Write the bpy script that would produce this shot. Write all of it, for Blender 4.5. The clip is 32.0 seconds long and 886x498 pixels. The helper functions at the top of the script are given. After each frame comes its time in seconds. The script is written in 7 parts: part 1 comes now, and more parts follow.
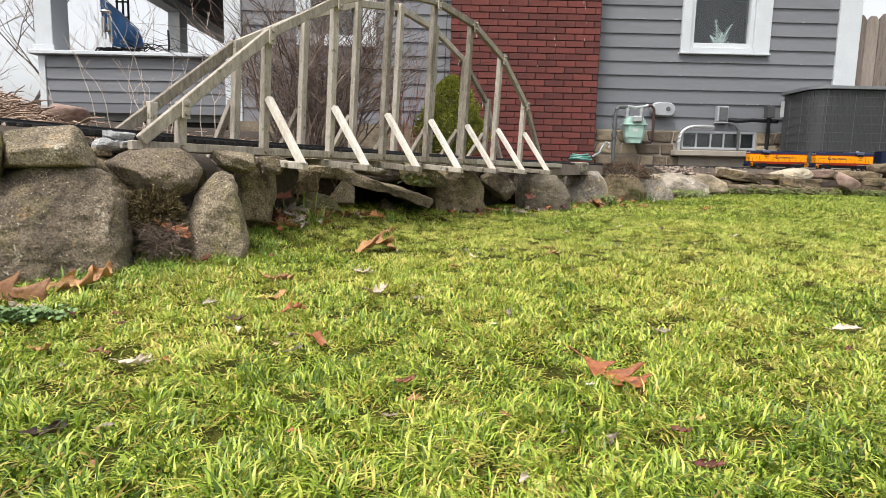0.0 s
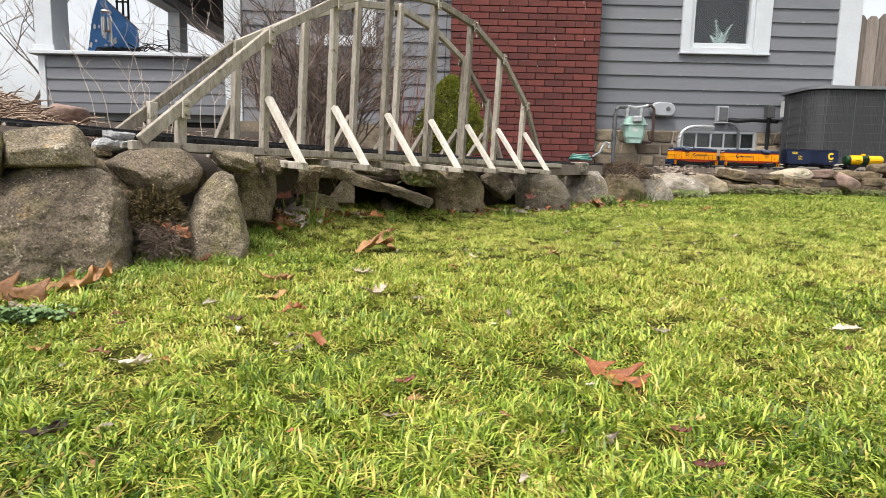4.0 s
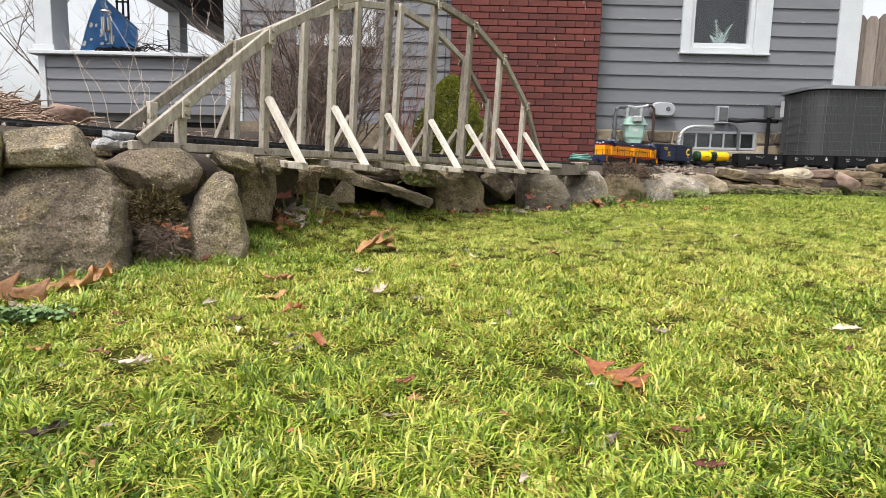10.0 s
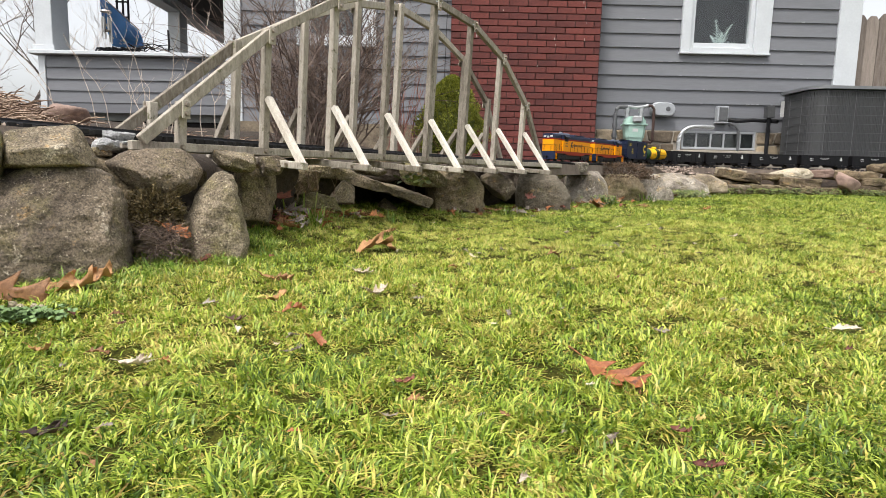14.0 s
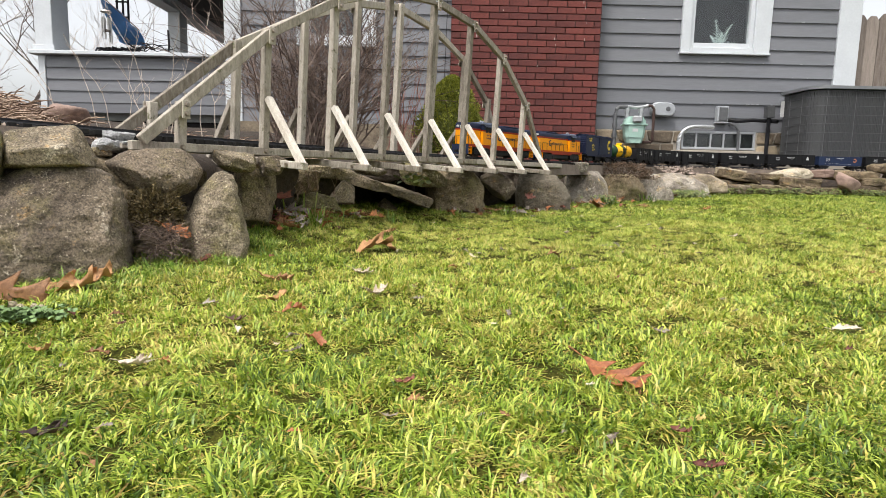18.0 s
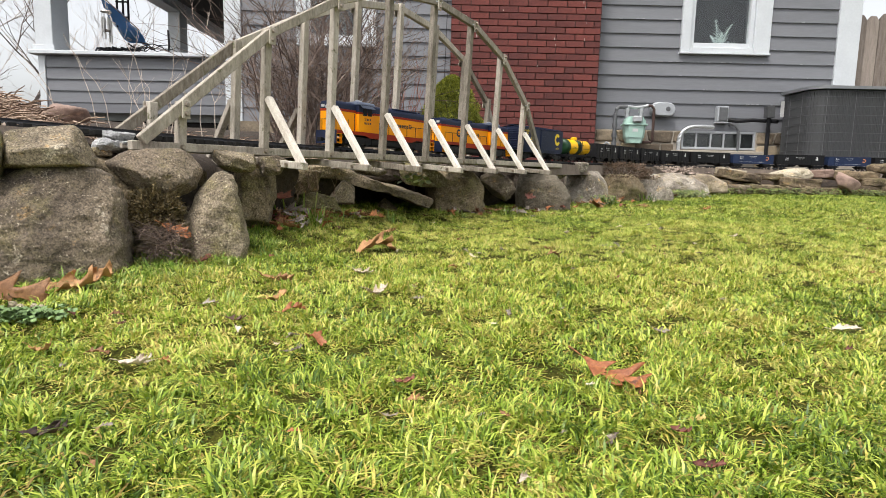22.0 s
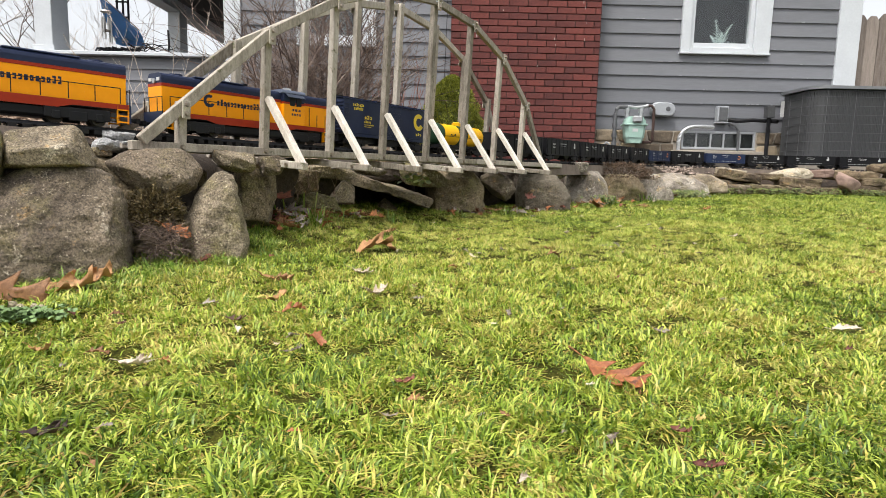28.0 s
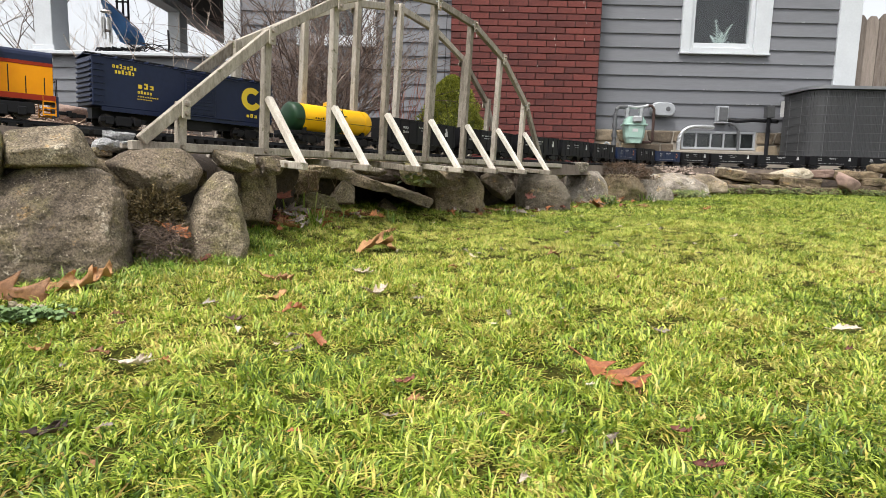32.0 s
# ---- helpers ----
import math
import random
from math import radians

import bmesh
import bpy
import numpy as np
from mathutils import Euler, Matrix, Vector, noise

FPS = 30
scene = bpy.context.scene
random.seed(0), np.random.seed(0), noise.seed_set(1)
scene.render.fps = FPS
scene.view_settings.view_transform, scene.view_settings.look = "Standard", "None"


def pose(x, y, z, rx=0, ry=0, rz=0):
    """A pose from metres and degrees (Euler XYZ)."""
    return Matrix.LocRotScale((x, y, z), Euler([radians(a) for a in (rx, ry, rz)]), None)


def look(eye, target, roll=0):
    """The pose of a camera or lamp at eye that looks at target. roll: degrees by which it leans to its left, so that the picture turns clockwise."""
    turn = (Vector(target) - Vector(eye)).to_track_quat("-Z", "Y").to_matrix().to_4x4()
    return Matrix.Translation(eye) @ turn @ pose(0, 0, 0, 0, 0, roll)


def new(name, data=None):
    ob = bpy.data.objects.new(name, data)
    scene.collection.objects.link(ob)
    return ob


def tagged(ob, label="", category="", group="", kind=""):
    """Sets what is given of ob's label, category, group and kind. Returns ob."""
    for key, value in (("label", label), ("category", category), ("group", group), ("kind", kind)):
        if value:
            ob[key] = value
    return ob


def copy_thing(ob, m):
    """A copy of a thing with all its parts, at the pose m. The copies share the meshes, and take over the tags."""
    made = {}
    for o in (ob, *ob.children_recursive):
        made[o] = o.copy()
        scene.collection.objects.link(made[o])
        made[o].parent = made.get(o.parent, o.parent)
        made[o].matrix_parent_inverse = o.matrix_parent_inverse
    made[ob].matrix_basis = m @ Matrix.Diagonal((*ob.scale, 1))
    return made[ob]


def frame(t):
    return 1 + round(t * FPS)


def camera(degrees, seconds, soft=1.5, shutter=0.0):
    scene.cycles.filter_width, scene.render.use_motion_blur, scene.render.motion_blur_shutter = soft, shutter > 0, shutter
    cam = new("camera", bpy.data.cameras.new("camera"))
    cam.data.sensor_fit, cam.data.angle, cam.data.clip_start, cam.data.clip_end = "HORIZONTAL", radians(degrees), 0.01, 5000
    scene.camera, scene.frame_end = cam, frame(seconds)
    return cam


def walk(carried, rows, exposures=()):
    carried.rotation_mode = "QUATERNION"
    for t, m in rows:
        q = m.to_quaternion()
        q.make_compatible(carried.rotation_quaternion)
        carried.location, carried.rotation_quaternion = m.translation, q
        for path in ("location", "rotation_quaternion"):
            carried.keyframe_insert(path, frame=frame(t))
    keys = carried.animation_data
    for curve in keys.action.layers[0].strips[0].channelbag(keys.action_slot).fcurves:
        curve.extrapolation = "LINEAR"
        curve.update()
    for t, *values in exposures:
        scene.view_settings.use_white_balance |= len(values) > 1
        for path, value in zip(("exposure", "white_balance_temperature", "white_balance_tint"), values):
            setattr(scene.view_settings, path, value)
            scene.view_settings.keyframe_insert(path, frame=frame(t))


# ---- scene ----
EYE = (0.0, 0.0, 0.25)
cam = camera(73.7, 32.0, 0.5)
CAM_POSE = look(EYE, (0.0, 10.0, -1.0665), 1.3)
walk(cam, [(0.0, CAM_POSE), (32.0, CAM_POSE)])

# ---- light: bright overcast sky, weak wide sun ----
SUN_ELEV, SUN_AZ = 62.0, 215.0
world = bpy.data.worlds.new("overcast_sky")
scene.world = world
world.use_nodes = True
wn, wl = world.node_tree.nodes, world.node_tree.links
wn.clear()
w_out = wn.new("ShaderNodeOutputWorld")
w_bg = wn.new("ShaderNodeBackground")
w_hs = wn.new("ShaderNodeHueSaturation")
w_sky = wn.new("ShaderNodeTexSky")
w_sky.sky_type, w_sky.sun_disc = "NISHITA", False
w_sky.sun_elevation, w_sky.sun_rotation = radians(SUN_ELEV), radians(SUN_AZ)
w_sky.dust_density = 4.0
w_hs.inputs["Saturation"].default_value = 0.18
w_hs.inputs["Value"].default_value = 1.0
w_bg.inputs["Strength"].default_value = 0.15
wl.new(w_sky.outputs[0], w_hs.inputs["Color"])
wl.new(w_hs.outputs[0], w_bg.inputs["Color"])
wl.new(w_bg.outputs[0], w_out.inputs["Surface"])
sun_data = bpy.data.lights.new("sun", "SUN")
sun_data.energy, sun_data.angle, sun_data.color = 1.5, radians(15), (1.0, 0.96, 0.9)
sun = new("sun", sun_data)
saz = radians(SUN_AZ)
sdir = Vector((math.sin(saz) * math.cos(radians(SUN_ELEV)), math.cos(saz) * math.cos(radians(SUN_ELEV)), math.sin(radians(SUN_ELEV))))
sun.matrix_world = look(sdir * 30, (0, 0, 0))
scene.view_settings.exposure = 0.84


# ---- materials ----
def mat(name, c1, c2=None, rough=0.7, metal=0.0, scale=8.0, fine=60.0, bump=0.3, rnd=0.0, stain=None, stain_at=0.6,
        stretch=(1, 1, 1), spec=0.5, island=False, coat=0.0, thin=0.0, speck=0.0, deep=0.0, hard=0.22):
    """Two-scale noise between two colours, an optional stain colour, bump, and variation by object or island."""
    m = bpy.data.materials.new(name)
    m.use_nodes = True
    n, l = m.node_tree.nodes, m.node_tree.links
    b = n["Principled BSDF"]
    tc, mp = n.new("ShaderNodeTexCoord"), n.new("ShaderNodeMapping")
    mp.inputs["Scale"].default_value = stretch
    l.new(tc.outputs["Object"], mp.inputs["Vector"])
    big, small = n.new("ShaderNodeTexNoise"), n.new("ShaderNodeTexNoise")
    for tex, s, d in ((big, scale, 6.0), (small, fine, 8.0)):
        tex.inputs["Roughness"].default_value = 0.62
        tex.inputs["Scale"].default_value, tex.inputs["Detail"].default_value = s, d
        l.new(mp.outputs[0], tex.inputs["Vector"])
    add = n.new("ShaderNodeMath")
    add.operation = "MULTIPLY_ADD"
    add.inputs[1].default_value = 0.5
    l.new(small.outputs[0], add.inputs[0])
    half = n.new("ShaderNodeMath")
    half.operation = "MULTIPLY"
    half.inputs[1].default_value = 0.5
    l.new(big.outputs[0], half.inputs[0])
    l.new(half.outputs[0], add.inputs[2])
    fac = add.outputs[0]
    if rnd:
        src = n.new("ShaderNodeNewGeometry").outputs["Random Per Island"] if island else n.new("ShaderNodeObjectInfo").outputs["Random"]
        r = n.new("ShaderNodeMath")
        r.operation = "MULTIPLY_ADD"
        r.inputs[1].default_value = rnd
        l.new(src, r.inputs[0])
        shift = n.new("ShaderNodeMath")
        shift.operation = "SUBTRACT"
        shift.inputs[1].default_value = rnd / 2
        l.new(fac, shift.inputs[0])
        l.new(shift.outputs[0], r.inputs[2])
        fac = r.outputs[0]
    ramp = n.new("ShaderNodeValToRGB")
    c2 = c2 or tuple(v * 0.75 for v in c1)
    ramp.color_ramp.elements[0].position, ramp.color_ramp.elements[1].position = 0.5 - hard, 0.5 + hard
    ramp.color_ramp.elements[0].color, ramp.color_ramp.elements[1].color = (*c2, 1), (*c1, 1)
    l.new(fac, ramp.inputs[0])
    colour = ramp.outputs[0]
    if stain:
        st = n.new("ShaderNodeTexNoise")
        st.inputs["Scale"].default_value, st.inputs["Detail"].default_value = scale * 1.7, 8.0
        st.inputs["Roughness"].default_value = 0.65
        l.new(tc.outputs["Object"], st.inputs["Vector"])
        sr = n.new("ShaderNodeValToRGB")
        sr.color_ramp.elements[0].position, sr.color_ramp.elements[1].position = stain_at, stain_at + 0.08
        l.new(st.outputs[0], sr.inputs[0])
        mx = n.new("ShaderNodeMix")
        mx.data_type = "RGBA"
        l.new(sr.outputs[0], mx.inputs[0])
        l.new(colour, mx.inputs[6])
        mx.inputs[7].default_value = (*stain, 1)
        colour = mx.outputs[2]
    if speck:
        sp, sm, sv = n.new("ShaderNodeTexNoise"), n.new("ShaderNodeMapRange"), n.new("ShaderNodeVectorMath")
        sp.inputs["Scale"].default_value, sp.inputs["Detail"].default_value = fine * 3.5, 6.0
        sp.inputs["Roughness"].default_value = 0.7
        l.new(tc.outputs["Object"], sp.inputs["Vector"])
        sm.inputs["From Min"].default_value, sm.inputs["From Max"].default_value = 0.3, 0.7
        sm.inputs["To Min"].default_value, sm.inputs["To Max"].default_value = 1 - speck, 1 + speck
        l.new(sp.outputs[0], sm.inputs["Value"])
        sv.operation = "SCALE"
        l.new(colour, sv.inputs[0])
        l.new(sm.outputs[0], sv.inputs["Scale"])
        colour = sv.outputs[0]
    l.new(colour, b.inputs["Base Color"])
    if thin:
        tl, ms = n.new("ShaderNodeBsdfTranslucent"), n.new("ShaderNodeMixShader")
        ms.inputs[0].default_value = thin
        l.new(colour, tl.inputs["Color"])
        l.new(b.outputs[0], ms.inputs[1])
        l.new(tl.outputs[0], ms.inputs[2])
        l.new(ms.outputs[0], n["Material Output"].inputs["Surface"])
    b.inputs["Roughness"].default_value, b.inputs["Metallic"].default_value = rough, metal
    b.inputs["Specular IOR Level"].default_value = spec
    b.inputs["Coat Weight"].default_value = coat
    if bump:
        bp = n.new("ShaderNodeBump")
        bp.inputs["Strength"].default_value, bp.inputs["Distance"].default_value = bump, deep or 0.25 / fine
        l.new(fac, bp.inputs["Height"])
        l.new(bp.outputs[0], b.inputs["Normal"])
    return m


M = {}
M["lawn"] = mat("lawn_thatch", (0.075, 0.075, 0.013), (0.008, 0.010, 0.003), 0.95, spec=0.05, scale=70, fine=230, hard=0.12, speck=0.6, bump=0.8)
M["soil"] = mat("mulch_soil", (0.062, 0.042, 0.028), (0.012, 0.009, 0.007), 0.95, scale=7, fine=40, bump=1.0, stain=(0.18, 0.135, 0.09), stain_at=0.62, speck=0.5, deep=0.02)
M["earth"] = mat("dark_earth", (0.085, 0.062, 0.042), (0.02, 0.015, 0.011), 0.95, scale=9, fine=70, bump=1.0, speck=0.5, deep=0.02)
M["gravel"] = mat("ballast_grit", (0.24, 0.19, 0.15), (0.06, 0.047, 0.038), 0.9, scale=14, fine=150, bump=1.0)


def blade_mat(name="grass_blade", shade=1.0, green=1.0):
    """Grass blades: green to lime to straw by blade, in patches over the lawn."""
    m = bpy.data.materials.new(name)
    m.use_nodes = True
    n, l = m.node_tree.nodes, m.node_tree.links
    b = n["Principled BSDF"]
    tc, pat, geo = n.new("ShaderNodeTexCoord"), n.new("ShaderNodeTexNoise"), n.new("ShaderNodeNewGeometry")
    pat.inputs["Scale"].default_value, pat.inputs["Detail"].default_value = 3.2, 5.0
    l.new(tc.outputs["Object"], pat.inputs["Vector"])
    mr, add = n.new("ShaderNodeMapRange"), n.new("ShaderNodeMath")
    mr.inputs["From Min"].default_value, mr.inputs["From Max"].default_value = 0.3, 0.7
    mr.inputs["To Min"].default_value, mr.inputs["To Max"].default_value = -0.30, 0.24
    l.new(pat.outputs[0], mr.inputs["Value"])
    # Yellower towards mid-lawn, with missing brightness there put into the colour too.
    sep, reach, yellow_lift, mid = n.new("ShaderNodeSeparateXYZ"), n.new("ShaderNodeMath"), n.new("ShaderNodeValToRGB"), n.new("ShaderNodeMath")
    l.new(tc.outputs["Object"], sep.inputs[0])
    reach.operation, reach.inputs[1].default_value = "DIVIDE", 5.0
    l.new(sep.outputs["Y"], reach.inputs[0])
    l.new(reach.outputs[0], yellow_lift.inputs[0])
    band = yellow_lift.color_ramp.elements
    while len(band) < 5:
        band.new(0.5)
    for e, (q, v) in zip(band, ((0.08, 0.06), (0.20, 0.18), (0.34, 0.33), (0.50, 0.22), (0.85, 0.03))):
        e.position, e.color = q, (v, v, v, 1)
    tuft, tr = n.new("ShaderNodeTexNoise"), n.new("ShaderNodeMapRange")
    tuft.inputs["Scale"].default_value, tuft.inputs["Detail"].default_value = 28.0, 3.0
    l.new(tc.outputs["Object"], tuft.inputs["Vector"])
    for key, v in (("From Min", 0.3), ("From Max", 0.7), ("To Min", -0.13), ("To Max", 0.11)):
        tr.inputs[key].default_value = v
    l.new(tuft.outputs[0], tr.inputs["Value"])
    both = n.new("ShaderNodeMath")
    l.new(mr.outputs[0], both.inputs[0])
    l.new(tr.outputs[0], both.inputs[1])
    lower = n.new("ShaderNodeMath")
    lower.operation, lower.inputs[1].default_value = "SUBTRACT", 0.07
    l.new(yellow_lift.outputs[0], lower.inputs[0])
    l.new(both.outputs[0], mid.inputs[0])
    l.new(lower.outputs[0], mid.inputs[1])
    l.new(mid.outputs[0], add.inputs[0])
    l.new(geo.outputs["Random Per Island"], add.inputs[1])
    ramp = n.new("ShaderNodeValToRGB")
    stops = ((0.0, (0.05, 0.10, 0.008)), (0.3, (0.165, 0.255, 0.018)), (0.6, (0.345, 0.435, 0.054)), (0.86, (0.53, 0.555, 0.10)), (1.0, (0.58, 0.50, 0.15)))
    els = ramp.color_ramp.elements
    while len(els) < len(stops):
        els.new(0.5)
    for e, (q, c) in zip(els, stops):
        e.position, e.color = q, (c[0] * shade * green, c[1] * shade, c[2] * shade, 1)
    l.new(add.outputs[0], ramp.inputs[0])
    l.new(ramp.outputs[0], b.inputs["Base Color"])
    b.inputs["Roughness"].default_value, b.inputs["Specular IOR Level"].default_value = 0.42, 0.4
    tl, ms = n.new("ShaderNodeBsdfTranslucent"), n.new("ShaderNodeMixShader")
    ms.inputs[0].default_value = 0.14
    l.new(ramp.outputs[0], tl.inputs["Color"])
    l.new(b.outputs[0], ms.inputs[1])
    l.new(tl.outputs[0], ms.inputs[2])
    l.new(ms.outputs[0], n["Material Output"].inputs["Surface"])
    return m


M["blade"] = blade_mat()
# Same blade ramp darkened and greened: lush growth plus painted shade by the stones.
M["blade_lush_shaded"] = blade_mat("lush_shaded_grass_blade", 0.72, 0.80)
M["blade_straw"] = mat("straw_blade", (0.55, 0.43, 0.10), (0.24, 0.165, 0.04), 0.7, scale=12, fine=60, bump=0, rnd=0.7, island=True, thin=0.1)
M["straw"] = mat("dry_straw", (0.46, 0.34, 0.25), (0.13, 0.08, 0.055), 0.8, scale=4, fine=30, bump=0, rnd=0.7, island=True)


def rock_mat(name, mid, dark, lichen, pale, much=0.55):
    """Weathered stone: broad tonal blotches, olive lichen, small pale lichen spots, grain and relief."""
    m = bpy.data.materials.new(name)
    m.use_nodes = True
    n, l = m.node_tree.nodes, m.node_tree.links
    b, tc, info = n["Principled BSDF"], n.new("ShaderNodeTexCoord"), n.new("ShaderNodeObjectInfo")
    shift = n.new("ShaderNodeVectorMath")
    shift.operation = "MULTIPLY_ADD"
    l.new(info.outputs["Random"], shift.inputs[0])
    shift.inputs[1].default_value = (9, 7, 5)
    l.new(tc.outputs["Object"], shift.inputs[2])

    def tex(scale, lo, hi, a, c, rough=0.6):
        t, r = n.new("ShaderNodeTexNoise"), n.new("ShaderNodeMapRange")
        t.inputs["Scale"].default_value, t.inputs["Detail"].default_value, t.inputs["Roughness"].default_value = scale, 9.0, rough
        l.new(shift.outputs[0], t.inputs["Vector"])
        for k, v in (("From Min", lo), ("From Max", hi), ("To Min", a), ("To Max", c)):
            r.inputs[k].default_value = v
        l.new(t.outputs[0], r.inputs["Value"])
        return r.outputs[0], t.outputs[0]

    def blend(f, a, c):
        x = n.new("ShaderNodeMix")
        x.data_type = "RGBA"
        l.new(f, x.inputs[0])
        for sock, v in ((x.inputs[6], a), (x.inputs[7], c)):
            if isinstance(v, tuple):
                sock.default_value = (*v, 1)
            else:
                l.new(v, sock)
        return x.outputs[2]
    col = blend(tex(6.0, 0.40, 0.58, 0.05, 1, 0.7)[0], dark, mid)
    col = blend(tex(9, 0.56 - 0.12 * much, 0.64, 0, 0.85, 0.72)[0], col, lichen)
    col = blend(tex(23, 0.57, 0.66, 0, 0.5, 0.75)[0], col, tuple(v * 0.45 for v in dark))
    col = blend(tex(15, 0.585, 0.66, 0, 0.75, 0.78)[0], col, pale)
    col = blend(tex(17, 0.60, 0.67, 0, 0.65, 0.7)[0], col, (mid[0] * 1.9, mid[1] * 1.45, mid[2] * 0.75))
    col = blend(tex(95, 0.57, 0.66, 0, 0.7, 0.65)[0], col, tuple(v * 0.4 for v in dark))
    col = blend(tex(120, 0.62, 0.68, 0, 0.6, 0.6)[0], col, pale)
    grain, gr = tex(240, 0.36, 0.64, 0.28, 1.72, 0.75)
    sv = n.new("ShaderNodeVectorMath")
    sv.operation = "SCALE"
    l.new(col, sv.inputs[0])
    l.new(grain, sv.inputs["Scale"])
    l.new(sv.outputs[0], b.inputs["Base Color"])
    b.inputs["Roughness"].default_value = 0.92
    h = n.new("ShaderNodeMath")
    h.operation = "MULTIPLY_ADD"
    h.inputs[1].default_value = 0.25
    l.new(gr, h.inputs[0])
    l.new(tex(38, 0.3, 0.7, 0, 1, 0.7)[0], h.inputs[2])
    bp = n.new("ShaderNodeBump")
    bp.inputs["Strength"].default_value, bp.inputs["Distance"].default_value = 1.0, 0.006
    l.new(h.outputs[0], bp.inputs["Height"])
    l.new(bp.outputs[0], b.inputs["Normal"])
    return m


M["rock"] = rock_mat("fieldstone", (0.215, 0.168, 0.118), (0.078, 0.060, 0.044), (0.165, 0.138, 0.062), (0.46, 0.40, 0.31), 0.4)
M["rock_tan"] = rock_mat("tan_fieldstone", (0.37, 0.30, 0.21), (0.145, 0.115, 0.078), (0.235, 0.20, 0.092), (0.60, 0.53, 0.41), 0.4)
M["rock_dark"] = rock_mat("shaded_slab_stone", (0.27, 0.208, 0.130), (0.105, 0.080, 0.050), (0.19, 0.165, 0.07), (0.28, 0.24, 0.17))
M["rock_pale"] = rock_mat("pale_granite", (0.40, 0.35, 0.29), (0.14, 0.116, 0.09), (0.25, 0.21, 0.12), (0.70, 0.64, 0.54), 0.4)
M["rock_brown"] = rock_mat("brown_flagstone", (0.21, 0.155, 0.095), (0.065, 0.045, 0.028), (0.16, 0.135, 0.065), (0.52, 0.42, 0.28), 0.35)
M["rock_cream"] = rock_mat("cream_stone", (0.54, 0.47, 0.36), (0.28, 0.225, 0.155), (0.40, 0.33, 0.22), (0.74, 0.68, 0.56), 0.2)
M["rock_moss"] = rock_mat("mossy_stone", (0.24, 0.195, 0.11), (0.10, 0.082, 0.042), (0.15, 0.15, 0.035), (0.40, 0.36, 0.22), 1.0)
M["rock_slate"] = rock_mat("slate_slab", (0.19, 0.160, 0.118), (0.11, 0.09, 0.064), (0.15, 0.13, 0.068), (0.22, 0.19, 0.14), 0.2)
M["ballast"] = mat("ballast_stone", (0.42, 0.33, 0.27), (0.10, 0.075, 0.06), 0.9, scale=30, fine=120, bump=0.3, rnd=0.8, island=True)
M["rock_pink"] = mat("pink_sandstone", (0.34, 0.235, 0.19), (0.16, 0.105, 0.082), 0.88, scale=16, fine=90, bump=0.9, rnd=0.2, speck=0.4)
M["rock_white"] = mat("white_quartz", (0.52, 0.52, 0.52), (0.2, 0.2, 0.2), 0.8, scale=24, fine=70, bump=1.0, rnd=0.2, speck=0.5, deep=0.02)
M["timber"] = mat("weathered_cedar", (0.53, 0.475, 0.40), (0.15, 0.125, 0.095), 0.85, scale=26, fine=150, bump=0.8, rnd=0.3, stretch=(1, 1, 0.3), stain=(0.13, 0.125, 0.07), stain_at=0.60, speck=0.3)
M["timber_pale"] = mat("bleached_lit_cedar", (0.86, 0.80, 0.72), (0.44, 0.38, 0.31), 0.85, scale=26, fine=150, bump=0.8, rnd=0.25, stretch=(1, 1, 0.3), speck=0.25)
M["bolt"] = mat("zinc_bolt", (0.46, 0.41, 0.35), (0.2, 0.15, 0.1), 0.35, 0.8, scale=60, fine=300, bump=0.2)
M["rail"] = mat("dark_rail", (0.035, 0.035, 0.04), (0.015, 0.015, 0.017), 0.5, 0.2, scale=20, fine=150, bump=0.2, spec=0.3)
M["tie"] = mat("plastic_tie", (0.02, 0.019, 0.018), (0.009, 0.009, 0.009), 0.75, scale=30, fine=200, bump=0.4, spec=0.2)
M["siding"] = mat("grey_siding_paint", (0.182, 0.186, 0.202), (0.132, 0.136, 0.149), 0.6, scale=2.5, fine=40, bump=0.15, rnd=0.22, stretch=(0.3, 1, 3), stain=(0.5, 0.5, 0.5), stain_at=0.80)
M["white"] = mat("white_paint", (0.62, 0.645, 0.67), (0.50, 0.525, 0.55), 0.5, scale=4, fine=50, bump=0.12)
M["brick"] = mat("red_brick", (0.19, 0.046, 0.036), (0.058, 0.018, 0.017), 0.9, scale=22, fine=110, bump=1.0, rnd=0.22, stain=(0.08, 0.032, 0.031), stain_at=0.60, speck=0.6, hard=0.2)
M["mortar_pale"] = mat("pale_mortar", (0.52, 0.46, 0.43), (0.3, 0.25, 0.23), 0.95, scale=20, fine=150, bump=0.5)
M["conduit_dark"] = mat("dark_cable", (0.05, 0.05, 0.055), (0.03, 0.03, 0.033), 0.6, scale=20, fine=150, bump=0.1)
M["frost"] = mat("frosted_fern", (0.66, 0.74, 0.72), (0.46, 0.56, 0.53), 0.7, scale=20, fine=150, bump=0.1)
M["flake"] = mat("flaked_paint", (0.42, 0.42, 0.43), (0.22, 0.22, 0.23), 0.8, scale=30, fine=150, bump=0.3)
M["mortar"] = mat("dark_mortar", (0.10, 0.062, 0.058), (0.05, 0.03, 0.029), 0.95, scale=20, fine=150, bump=0.5)
M["found"] = mat("foundation_stone", (0.36, 0.29, 0.20), (0.11, 0.085, 0.06), 0.9, scale=8, fine=50, bump=0.8, rnd=0.6, speck=0.3)
M["foundm"] = mat("foundation_mortar", (0.4, 0.36, 0.3), (0.25, 0.22, 0.18), 0.95, scale=10, fine=80, bump=0.5)
